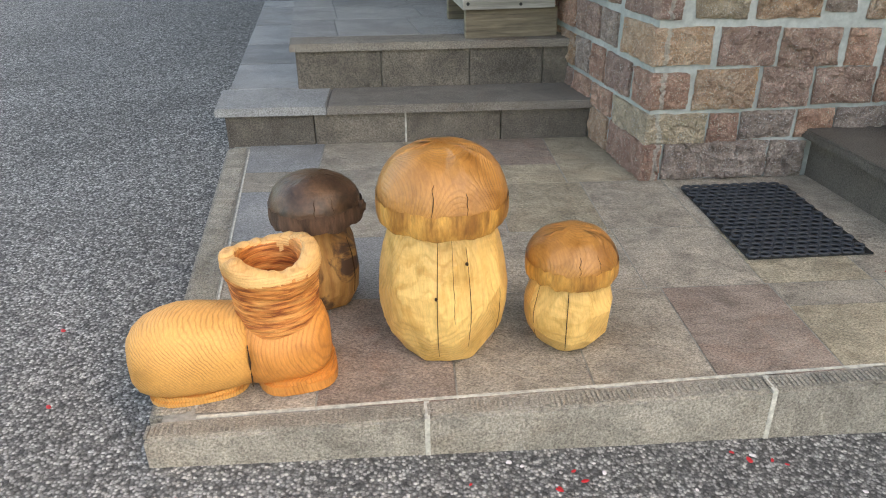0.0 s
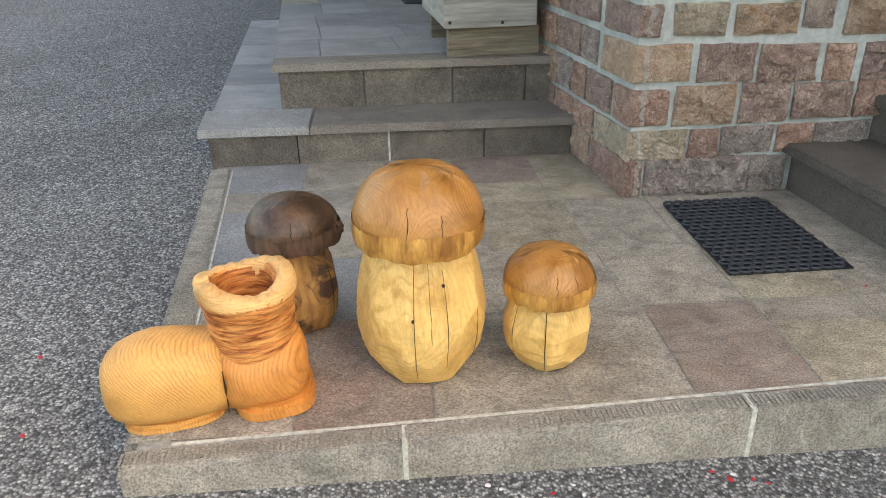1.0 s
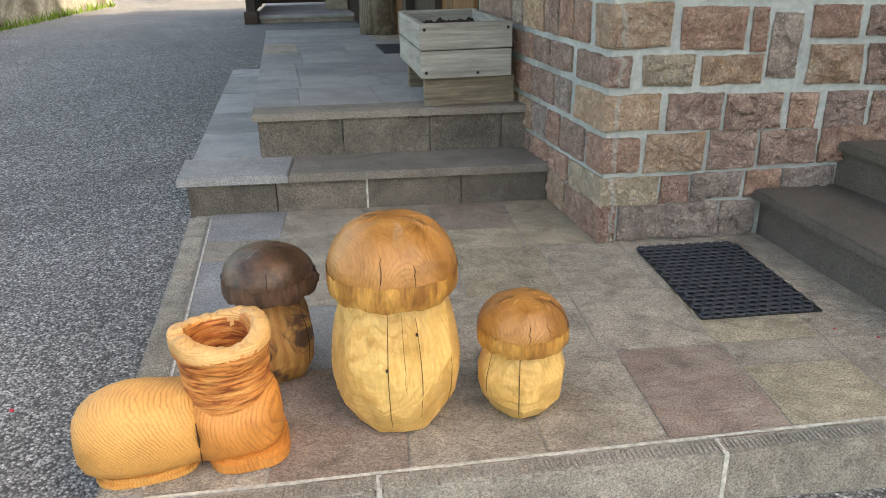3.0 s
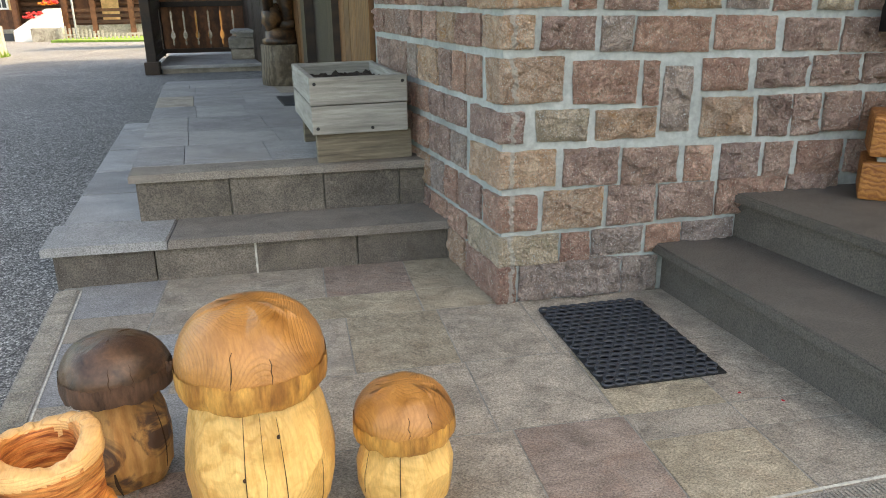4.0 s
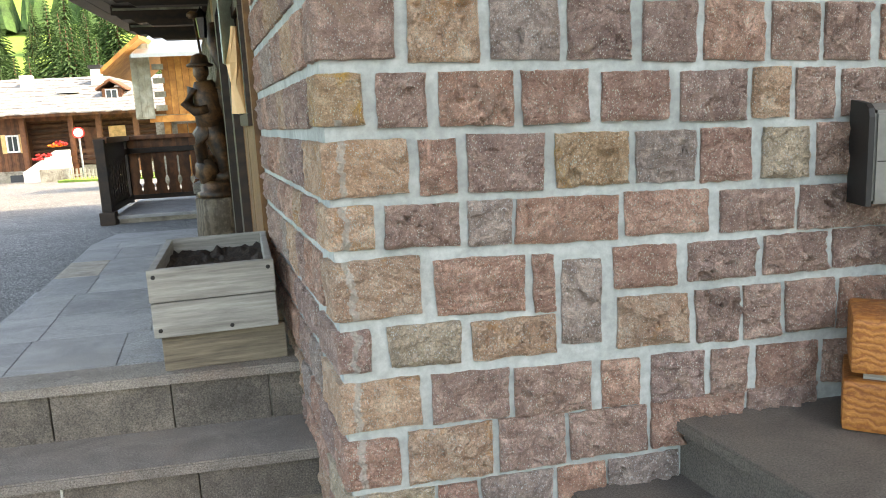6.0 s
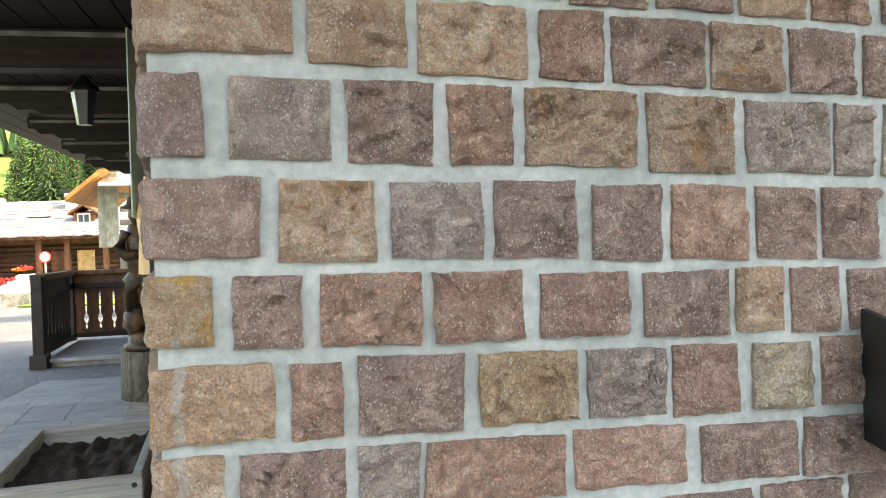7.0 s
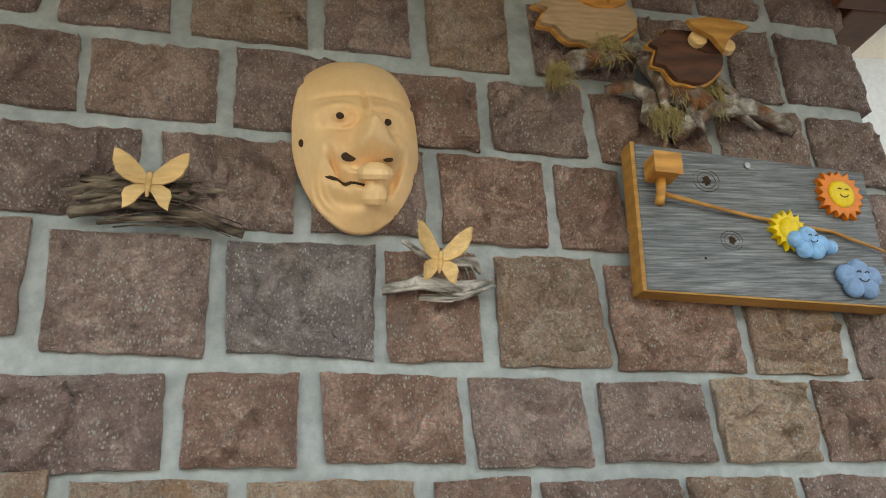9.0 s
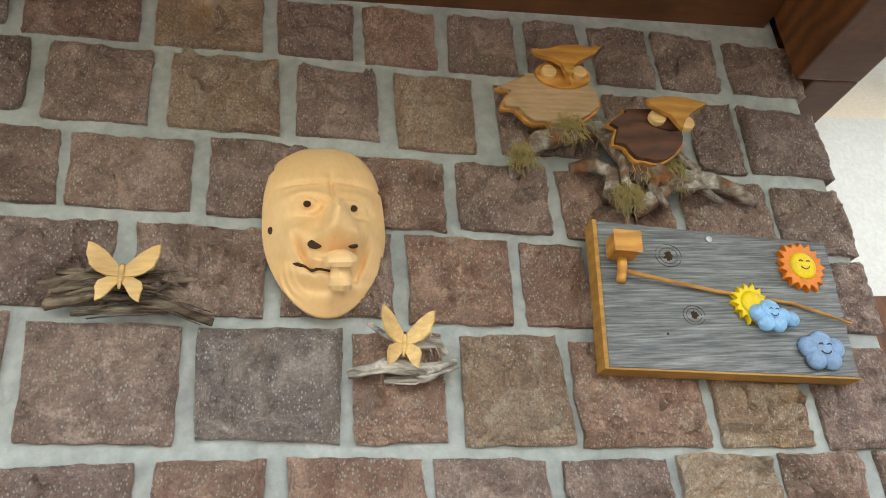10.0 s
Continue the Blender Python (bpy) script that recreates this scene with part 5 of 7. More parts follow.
for x, z in ((-0.205, 0.772), (0.205, 0.772), (0.055, 0.562), (-0.2, 0.57)):
    bm = bmesh.new()
    lathe(bm, [(0.008, -0.004), (0.008, 0.002), (0.004, 0.004)], (0, 0, 0), 10)
    bm.transform(tw @ pose(x, 0.0, z, 90, 0, 0))
    part("bolt", bm, BLACK, planter, "rusty bolt head")

# ---- carved mushrooms and boot ----
def crack(pts, w, parent):
    """A drying crack: a thin dark wedge that follows the given line on the surface."""
    bm = bmesh.new()
    tube(bm, pts, [w * (0.4 + 0.6 * math.sin(math.pi * (i + 0.5) / len(pts))) for i in range(len(pts))], 5, 0.6)
    part("crack", bm, CRACK, parent)


def dome(bm, rc, h, lip, centre, n, wob, seed, facet=0.0, under=0.55):
    prof = [(rc * under, -lip * 0.25), (rc * 0.86, -lip * 0.12), (rc * 0.97, 0.0), (rc * 1.0, lip * 0.5), (rc * 0.995, lip)]
    for i in range(1, 10):
        a = math.pi / 2 * i / 9.6
        prof.append((rc * math.cos(a) ** 0.85, lip + (h - lip) * math.sin(a)))
    cx, cy, cz = centre
    start = len(bm.verts)
    lathe(bm, prof, centre, n, wob, seed, facet)
    bm.verts.ensure_lookup_table()
    for v in bm.verts[start:]:
        if v.co.z < cz + lip * 0.6:
            a = math.atan2(v.co.y - cy, v.co.x - cx)
            v.co.z += 0.010 * noise.noise(Vector((math.cos(a) * 4, math.sin(a) * 4, seed)))
            v.co.z += 0.004 * noise.noise(Vector((math.cos(a) * 14, math.sin(a) * 14, seed)))
    return bm


def on(profile, centre, ang, z, out=0.0):
    """A point on a turned body at an angle and a height."""
    for (r0, z0), (r1, z1) in zip(profile, profile[1:]):
        if z0 <= z <= z1:
            r = r0 + (r1 - r0) * (z - z0) / (z1 - z0) + out
            return (centre[0] + math.cos(ang) * r, centre[1] + math.sin(ang) * r, centre[2] + z)
    return (centre[0], centre[1], centre[2] + z)


def pare(bm, c, profile, count, depth, seed):
    """Cuts shallow flats into a turned body, as a chisel leaves them."""
    rng = random.Random(int(seed * 10))
    top = profile[-1][1]
    cuts = []
    for k in range(count):
        a, z = rng.uniform(0, 2 * math.pi), rng.uniform(0.0, top)
        p = Vector(on(profile, (0, 0, 0), a, z))
        q = Vector(on(profile, (0, 0, 0), a, min(top, z + 0.01))) - Vector(on(profile, (0, 0, 0), a, max(0.0, z - 0.01)))
        n = Vector((-math.sin(a), math.cos(a), 0)).cross(q).normalized()
        if n.dot(Vector((math.cos(a), math.sin(a), 0))) < 0:
            n = -n
        cuts.append((n, n.dot(p) - depth * rng.uniform(0.3, 1.0)))
    for v in bm.verts:
        p = v.co - Vector(c)
        for n, d in cuts:
            e = n.dot(p) - d
            if 0 < e < depth * 2.5:
                p -= n * e
        v.co = p + Vector(c)


def mushroom(name, c, stem, rc, cap_z, cap_top, stem_mat, cap_mat, rim_mat, label, seed, n=40, cracks=(), knots=(), lip=0.045, facet=0.05, chops=()):
    t = thing(name, c, label, "wood carving", "carved mushrooms")
    bm = bmesh.new()
    fine = []
    for (r0, z0), (r1, z1) in zip(stem, stem[1:]):
        for k in range(8):
            q = k / 8
            fine.append((r0 + (r1 - r0) * q, z0 + (z1 - z0) * q))
    fine.append(stem[-1])
    lathe(bm, fine, c, 72, 0.05, seed)
    pare(bm, c, fine, int(facet * 1000), 0.010, seed)
    for ang, tilt, z, inset in chops:
        a, e = radians(ang), radians(tilt)
        nrm = Vector((math.cos(a) * math.cos(e), math.sin(a) * math.cos(e), math.sin(e)))
        d = nrm.dot(Vector(on(fine, (0, 0, 0), a, z))) - inset
        for v in bm.verts:
            q = nrm.dot(v.co - Vector(c)) - d
            if q > 0:
                v.co -= nrm * q
    part("stem", bm, stem_mat, t)
    bm = bmesh.new()
    dome(bm, rc, cap_top - cap_z, lip, (c[0], c[1], c[2] + cap_z), 72, 0.05, seed + 3)
    hull = [(rc, lip)] + [(rc * math.cos(math.pi / 2 * i / 9.6) ** 0.85, lip + (cap_top - cap_z - lip) * math.sin(math.pi / 2 * i / 9.6)) for i in range(1, 10)]
    pare(bm, (c[0], c[1], c[2] + cap_z), hull, 46, 0.0028 if rc < 0.15 else 0.0045, seed + 5)
    cap = part("cap", bm, cap_mat, t, smooth=True)
    bm = bmesh.new()
    n3, rows = 96, []
    for zf, rf in ((0.0, 0.985), (0.35, 1.008), (0.8, 1.012), (1.35, 1.004)):
        row = []
        for i in range(n3):
            a = 2 * math.pi * i / n3
            q = 1 + 0.05 * noise.noise(Vector((math.cos(a) * 1.6 + seed + 3, math.sin(a) * 1.6, lip * zf * 7.0 + seed + 3)))
            z = lip * zf + 0.010 * noise.noise(Vector((math.cos(a) * 4, math.sin(a) * 4, seed + 3))) * (1 if zf < 1 else 0.3)
            z += (0.004 if zf < 0.2 else 0.008 if zf > 1 else 0.0) * noise.noise(Vector((math.cos(a) * 13, math.sin(a) * 13, seed + zf)))
            row.append(bm.verts.new((c[0] + math.cos(a) * rc * rf * q, c[1] + math.sin(a) * rc * rf * q, c[2] + cap_z + z)))
        rows.append(row)
    for a, b in zip(rows, rows[1:]):
        for i in range(n3):
            bm.faces.new((a[i], a[(i + 1) % n3], b[(i + 1) % n3], b[i]))
    part("rim", bm, rim_mat, t, "ragged ochre rim of bast wood", True)
    for ang, z0, z1, w in cracks:
        crack([on(fine, c, radians(ang + 3 * noise.noise(Vector((z0 + i, seed, 0)))), z0 + (z1 - z0) * i / 7, 0.0015) for i in range(8)], w, t)
    for ang, z in knots:
        p = on(fine, c, radians(ang), z, 0.001)
        bm = bmesh.new()
        ball(bm, p, (0.004, 0.003, 0.005), u=10, v=6)
        part("knot", bm, CRACK, t, "dark knot")
    for ang, w in ((-104 + seed * 3, 0.0011), (-74 + seed * 2, 0.0009)):
        pts = []
        for i in range(8):
            q = 0.02 + 0.38 * i / 7
            a = math.pi / 2 * q
            r = rc * math.cos(a) ** 0.85 * 0.995
            z = cap_z + lip + (cap_top - cap_z - lip) * math.sin(a)
            aa = radians(ang + 4 * noise.noise(Vector((i * 0.6, seed, ang))))
            pts.append((c[0] + math.cos(aa) * r, c[1] + math.sin(aa) * r, c[2] + z))
        crack(pts, w, cap)
    return t


mushroom("carved_mushroom", (-0.862, -1.088, 0.002), [(0.124, 0.0), (0.150, 0.05), (0.167, 0.12), (0.170, 0.19), (0.152, 0.28), (0.128, 0.36), (0.115, 0.40)], 0.165, 0.362, 0.545,
         carved_pine((-0.80, -1.0, 0)), oiled_cap((-0.87, -1.08, 0.45)), cap_rim((-0.7, -1.0, 0)), "large carved pine mushroom with an oiled brown cap", 1.0, 30, cracks=((-98, 0.03, 0.35, 0.0011), (-70, 0.06, 0.33, 0.0009), (-84, 0.14, 0.36, 0.0006), (-38, 0.04, 0.20, 0.0009)),
         knots=((-99, 0.21), (-71, 0.29)), facet=0.040,
         chops=((-140, -30, 0.06, 0.004), (-98, -26, 0.06, 0.004), (-62, -20, 0.08, 0.005), (-25, -34, 0.06, 0.006), (20, -30, 0.07, 0.01), (75, -30, 0.07, 0.01), (130, -35, 0.07, 0.012), (178, -30, 0.07, 0.012),
                (-120, 12, 0.25, 0.006), (-84, 8, 0.22, 0.007), (-50, 14, 0.26, 0.006), (-15, 10, 0.23, 0.008), (-160, 10, 0.24, 0.007), (-72, 26, 0.33, 0.004), (-105, 26, 0.34, 0.004), (-35, 24, 0.33, 0.005)))
mushroom("carved_mushroom", (-0.535, -1.110, 0.002), [(0.075, 0.0), (0.104, 0.03), (0.116, 0.075), (0.117, 0.12), (0.104, 0.17), (0.085, 0.225), (0.08, 0.24)], 0.119, 0.200, 0.322,
         carved_pine((-0.50, -1.0, 0)), oiled_cap((-0.53, -1.09, 0.25)), cap_rim((-0.4, -1.0, 0)), "small squat carved mushroom with a brown cap", 4.0, 36, cracks=((-104, 0.01, 0.21, 0.0012), (-150, 0.04, 0.19, 0.0009)), lip=0.032, facet=0.020,
         chops=((-120, -34, 0.035, 0.006), (-75, -36, 0.03, 0.007), (-30, -32, 0.035, 0.006), (-165, -30, 0.035, 0.006), (-95, 14, 0.13, 0.004), (-55, 18, 0.14, 0.004), (-140, 16, 0.14, 0.005), (-15, 12, 0.12, 0.005)))
mushroom("carved_mushroom", (-1.205, -0.860, 0.002), [(0.085, 0.0), (0.112, 0.05), (0.118, 0.11), (0.112, 0.17), (0.09, 0.24), (0.08, 0.29)], 0.130, 0.262, 0.392,
         timber("larch_bark_stem", (0.62, 0.35, 0.135), (0.50, 0.25, 0.085), axis="Z", rings=10.0, distort=4.0, rough=0.6, bump=0.4, blotch=(0.10, 0.05, 0.03), blotch_at=0.50),
         CAP_DARK, BARK, "carved mushroom with a dark bark-brown cap", 7.0, 36, cracks=((-95, 0.0, 0.08, 0.004), (-30, 0.05, 0.22, 0.0016)), lip=0.038, facet=0.030)

knob = bmesh.new()
ball(knob, (-1.205 + 0.128, -0.885, 0.300), (0.014, 0.016, 0.020), wob=0.6)
knob_ob = part("rim_knob", knob, BARK, [o for o in scene.objects if o.name.startswith("carved_mushroom") and o.matrix_basis.translation.x < -1.1][0], "bark knob", True)

boot = thing("carved_boot", (-1.36, -1.25, 0.002), "carved larch boot with a hollow open shaft", "wood carving")
bm = bmesh.new()
n = 48
bt = pose(-1.268, -1.205, 0.002, 0, 0, 13.0) @ Matrix.Diagonal((0.93, 0.92, 0.97, 1))          # boot's own x points from toe to heel
rings = []
SECT = [(-0.385, 0.02, 0.095, 0.030), (-0.380, 0.050, 0.097, 0.058), (-0.364, 0.078, 0.100, 0.080), (-0.335, 0.100, 0.105, 0.097), (-0.295, 0.115, 0.109, 0.107), (-0.25, 0.122, 0.111, 0.111), (-0.20, 0.123, 0.109, 0.109), (-0.15, 0.118, 0.105, 0.105),
        (-0.115, 0.109, 0.103, 0.103), (-0.09, 0.104, 0.102, 0.102), (-0.06, 0.120, 0.097, 0.097), (-0.03, 0.127, 0.096, 0.096), (0.0, 0.130, 0.096, 0.096), (0.03, 0.129, 0.096, 0.096), (0.06, 0.122, 0.096, 0.096), (0.092, 0.100, 0.096, 0.094), (0.114, 0.070, 0.095, 0.082), (0.126, 0.03, 0.09, 0.05)]
for x, hw, zc, hh in SECT:
    ring = []
    for i in range(n):
        a = 2 * math.pi * i / n
        ca, sa = math.cos(a), math.sin(a)
        yy = hw * math.copysign(abs(ca) ** 0.92, ca)
        zz = zc + hh * math.copysign(abs(sa) ** (0.92 if sa > 0 else 0.7), sa)
        q = 1 + 0.05 * noise.noise(Vector((x * 12, ca * 2.5, sa * 2.5)))
        ring.append(bm.verts.new(bt @ Vector((x, yy * q, max(0.0, zz)))))
    rings.append(ring)
shape = [[tuple(v.co) for v in r] for r in rings]
bm.free()
for nm, k0, k1, mat_ in (("toe", 0, 10, LARCH), ("heel", 9, len(shape), LARCH_HEEL)):
    bm = bmesh.new()
    rg = [[bm.verts.new(p) for p in r] for r in shape[k0:k1]]
    for a, b in zip(rg, rg[1:]):
        for i in range(n):
            bm.faces.new((a[i], a[(i + 1) % n], b[(i + 1) % n], b[i]))
    bm.faces.new(rg[0][::-1]), bm.faces.new(rg[-1])
    part(nm, bm, mat_, boot, smooth=True)
bm = bmesh.new()
prof = [(0.098, 0.12), (0.100, 0.160), (0.101, 0.172), (0.1015, 0.180), (0.1005, 0.190), (0.1005, 0.202), (0.1015, 0.216), (0.1025, 0.228), (0.104, 0.243), (0.1055, 0.256), (0.1085, 0.268), (0.1105, 0.278), (0.114, 0.288), (0.118, 0.302), (0.118, 0.318), (0.113, 0.327), (0.098, 0.331), (0.082, 0.330), (0.075, 0.323), (0.072, 0.28), (0.068, 0.13), (0.02, 0.12)]
smoothed = []
for (r0, z0), (r1, z1) in zip(prof, prof[1:]):
    smoothed += [(r0 + (r1 - r0) * k / 3, z0 + (z1 - z0) * k / 3) for k in range(3)]
lathe(bm, smoothed + [prof[-1]], (-1.275, -1.205, 0.002), 88, 0.09, 5.0)
for v in bm.verts:
    dx, dy = v.co.x + 1.275, v.co.y + 1.205
    a = math.atan2(dy, dx)
    far = math.hypot(dx, dy)
    if far > 0.03:
        cut = 0.0016 * noise.noise(Vector((math.cos(a) * 2.5, math.sin(a) * 2.5, v.co.z * 110))) + 0.0015 * noise.noise(Vector((math.cos(a) * 4, math.sin(a) * 4, v.co.z * 18)))
        v.co.x, v.co.y = v.co.x + dx / far * cut, v.co.y + dy / far * cut
    if v.co.z > 0.27:
        v.co.z += 0.012 * math.sin(a * 2 + 0.6) + 0.007 * noise.noise(Vector((math.cos(a) * 5, math.sin(a) * 5, 2)))
        if v.co.z > 0.29:
            v.co.z -= 0.016 * math.exp(-((a + 2.75) / 0.16) ** 2)
for f in bm.faces:
    m_ = f.calc_center_median()
    f.material_index = 1 if m_.z > 0.300 + 0.010 * noise.noise(m_ * 40) and math.hypot(m_.x + 1.275, m_.y + 1.205) > 0.077 else 0
shaft = part("shaft", bm, LARCH_RED, boot, "reddish ribbed hollow shaft with a pale rim", True)
shaft.data.materials.append(LARCH_PALE)
bm = bmesh.new()
for k, (x0, x1, hw) in enumerate(((-0.350, -0.094, 0.098), (-0.078, 0.136, 0.131))):
    pts = []
    for i in range(24):
        a = 2 * math.pi * i / 24
        cx, hx = (x0 + x1) / 2, (x1 - x0) / 2
        ca, sa = math.cos(a), math.sin(a)
        p = bt @ Vector((cx + hx * math.copysign(abs(ca) ** 0.6, ca), hw * math.copysign(abs(sa) ** 0.7, sa), 0))
        pts.append((p.x, p.y))
    part("sole", prism(bmesh.new(), pts, 0.002, 0.036 if k else 0.022, 0.010), LARCH_HEEL if k else LARCH, boot, "wide carved sole")
bm.free()
crack([(bt @ Vector((-0.09, -0.104 + 0.004 * math.sin(i), 0.03 + 0.02 * i))) for i in range(7)], 0.0025, boot)

# ---- rubber mat ----
mat = thing("doormat", (0.335, -0.41, 0.002), "black woven rubber doormat lying on the flagstones", "mat")
mm = pose(0.337, -0.414, 0.0, 0, 0, 1.0)
# Base in the darker copy, painting the shade seen through the links.
part("base", boxes((-0.208, 0.208, -0.302, 0.302, 0.001, 0.007), m=mm, bevel=0.002), RUBBER_SHADED, mat)
bm = bmesh.new()
pts = [(0.0185 * math.cos(math.pi * i / 6), 0.0115 * math.sin(math.pi * i / 6), 0.0022 * math.sin(math.pi * i / 6)) for i in range(12)]
tube(bm, pts + pts[:1], 0.0054, 6)
link_mesh = mesh_of("rubber_link", bm, RUBBER)
for j in range(19):
    for i in range(10):
        x, y = -0.190 + 0.0388 * i + (0.0194 if j % 2 else 0.0), -0.290 + 0.0322 * j
        ob = new("rubber_link", link_mesh)
        ob.parent, ob.matrix_parent_inverse = mat, mat.matrix_basis.inverted()
        ob.matrix_basis = mm @ pose(x, y, 0.0125)

# ---- beside the entrance ----
blk = thing("timber_block", (1.62, -0.28, 0.386), "rough sawn orange timber block lying on the landing", "timber", "stacked timber blocks")
mt = pose(1.425, -0.11, 0.386, 0, 0, -38.0)
bm = boxes((0.0, 0.62, -0.13, 0.13, 0.0, 0.145), m=mt, bevel=0.014)
part("block", bm, BLOCK_WOOD, blk)
blk2 = thing("timber_block", (1.62, -0.28, 0.53), "rough sawn orange timber block lying on another", "timber", "stacked timber blocks")
part("block", boxes((0.012, 0.62, -0.13, 0.12, 0.165, 0.32), m=mt @ pose(0, 0, 0, 0, 0, 2), bevel=0.014), BLOCK_WOOD, blk2)
part("spacer", boxes((0.05, 0.5, -0.10, 0.10, 0.145, 0.165), m=mt), GREY_WOOD, blk2)
bowl = thing("iron_bowl", (1.70, -0.28, 0.706), "black iron bowl standing on the timber block", "bowl")
bm = bmesh.new()
lathe(bm, [(0.05, 0), (0.10, 0.02), (0.135, 0.06), (0.15, 0.10), (0.14, 0.10), (0.12, 0.06), (0.03, 0.02)], (1.70, -0.28, 0.7065), 28)
part("bowl", bm, BLACK, bowl, smooth=True)
lb = thing("letter_box", (1.55, -0.2, 0.386), "grey metal letter box with a dark side on a post", "letter box")
mlb = pose(1.45, -0.16, 0.0, 0, 0, -21.0)
bm = bmesh.new()
extrude_outline(bm, [(0.0, 1.0), (0.0, 1.25), (0.14, 1.27), (0.14, 1.0)], 0.40, mlb @ pose(0.0, 0.0, 0, 90, 0, 90))
bmesh.ops.bevel(bm, geom=bm.edges[:], offset=0.008, segments=2, affect="EDGES")
body = part("body", bm, BOX_GREY, lb)
part("seam", boxes((0.01, 0.39, -0.0015, 0.004, 1.115, 1.118), m=mlb), BLACK, body)
bm = bmesh.new()
extrude_outline(bm, [(-0.004, 0.995), (-0.004, 1.235), (0.004, 1.258), (0.03, 1.272), (0.15, 1.282), (0.15, 0.99)], 0.014, mlb @ pose(-0.0155, 0.0, 0, 90, 0, 90))
part("side_plate", bm, BLACK, lb, "dark side plate")
part("post", boxes((0.17, 0.23, 0.05, 0.11, 0.386, 1.0), m=mlb, bevel=0.004), BLACK, lb)

# ---- carvings on the wall ----
def wall_pose(x, z, y=-0.02, roll=0.0):
    """A pose on the front wall: its x along the wall, its y up, its z out of the wall."""
    return pose(x, y, z) @ pose(0, 0, 0, 90, 0, 0) @ pose(0, 0, 0, 0, 0, roll)


def gauss(u, v, cu, cv, su, sv):
    return math.exp(-((u - cu) / su) ** 2 - ((v - cv) / sv) ** 2)


bm = bmesh.new()
mm = wall_pose(0.670, 2.446, -0.012, 1.5)
NR, NA = 70, 144
HOLES = [(-0.028, 0.052, 0.0064, 0.0064), (0.046, 0.047, 0.0062, 0.0062), (-0.018, -0.020, 0.012, 0.0085), (0.040, -0.026, 0.008, 0.0045), (-0.086, 0.024, 0.0045, 0.007)]


def mask_depth(u, v, s):
    low = v
    d = 0.050 * (1 - s ** 2.6)
    v = v + 0.034
    d += 0.046 * math.exp(-((u - 0.023) / 0.025) ** 4) * math.exp(-((v + 0.001) / 0.026) ** 4) + 0.034 * gauss(u, v, 0.017, 0.030, 0.015, 0.034)
    d += 0.026 * gauss(u, v, -0.008, -0.010, 0.014, 0.013) + 0.022 * gauss(u, v, 0.050, -0.014, 0.010, 0.012)
    d += 0.011 * gauss(u, v, -0.034, 0.070, 0.034, 0.011) + 0.011 * gauss(u, v, 0.054, 0.069, 0.028, 0.011)
    d -= 0.013 * gauss(u, v, -0.027, 0.045, 0.024, 0.012) + 0.013 * gauss(u, v, 0.047, 0.045, 0.022, 0.012)
    d += 0.014 * gauss(u, v, -0.028, 0.052, 0.016, 0.009) + 0.014 * gauss(u, v, 0.046, 0.047, 0.015, 0.009)
    d += 0.024 * gauss(u, v, -0.050, 0.0, 0.022, 0.022) + 0.024 * gauss(u, v, 0.067, -0.002, 0.018, 0.022)
    d -= 0.020 * gauss(u + 0.5 * (v + 0.03), v, -0.036, -0.035, 0.006, 0.028) + 0.020 * gauss(u - 0.4 * (v + 0.03), v, 0.058, -0.04, 0.006, 0.028)
    mv = -0.058 - 0.30 * (u + 0.005) + 1.8 * (u + 0.01) ** 2
    d += 0.014 * math.exp(-((v - mv - 0.011) / 0.008) ** 2) * gauss(u, 0, 0.0, 0, 0.05, 1) + 0.016 * math.exp(-((v - mv + 0.012) / 0.009) ** 2) * gauss(u, 0, 0.0, 0, 0.045, 1)
    d -= 0.010 * math.exp(-((v - mv + 0.030) / 0.008) ** 2) * gauss(u, 0, 0.01, 0, 0.045, 1)
    d += 0.022 * gauss(u, low, 0.012, -0.126, 0.026, 0.018)
    d -= 0.009 * gauss(u, v, 0.012, 0.085, 0.004, 0.026)
    d -= 0.006 * gauss(u, v, -0.035, 0.098, 0.04, 0.004) + 0.006 * gauss(u, v, 0.05, 0.098, 0.035, 0.004)
    for eu, ev in ((-0.028, 0.052), (0.046, 0.047)):
        q = math.hypot((u - eu) / 0.021, (v - ev) / 0.0105)
        d += 0.0045 * math.exp(-((q - 1.0) / 0.22) ** 2) - 0.0035 * math.exp(-((q - 1.5) / 0.22) ** 2)
    for f in range(4):
        d += 0.0050 * math.sin(42 * math.hypot(u + 0.01, v + 0.045) / 0.06 + f) * gauss(u, v, -0.062, -0.06, 0.018, 0.045) / 4
    return d


allrings = []
for k in range(NR + 1):
    s = k / NR
    ring = []
    for i in range(NA):
        a = 2 * math.pi * i / NA
        ca, sa = math.cos(a), math.sin(a)
        ex = 0.72 if sa > 0 else 0.95
        R = 0.100 * math.copysign(abs(ca) ** ex, ca)
        if sa < 0:
            R *= 1 - 0.15 * abs(sa) ** 2
        u, v = R * s, 0.156 * math.copysign(abs(sa) ** (0.74 if sa > 0 else 1.0), sa) * s
        ring.append((u, v, s))
    allrings.append(ring)
vs = [[bm.verts.new(mm @ Vector((u, v, mask_depth(u, v, s) + 0.012))) for u, v, s in ring] for ring in allrings[1:]]
mid = bm.verts.new(mm @ Vector((0, 0, mask_depth(0, 0, 0) + 0.012)))
for i in range(NA):
    bm.faces.new((mid, vs[0][i], vs[0][(i + 1) % NA]))
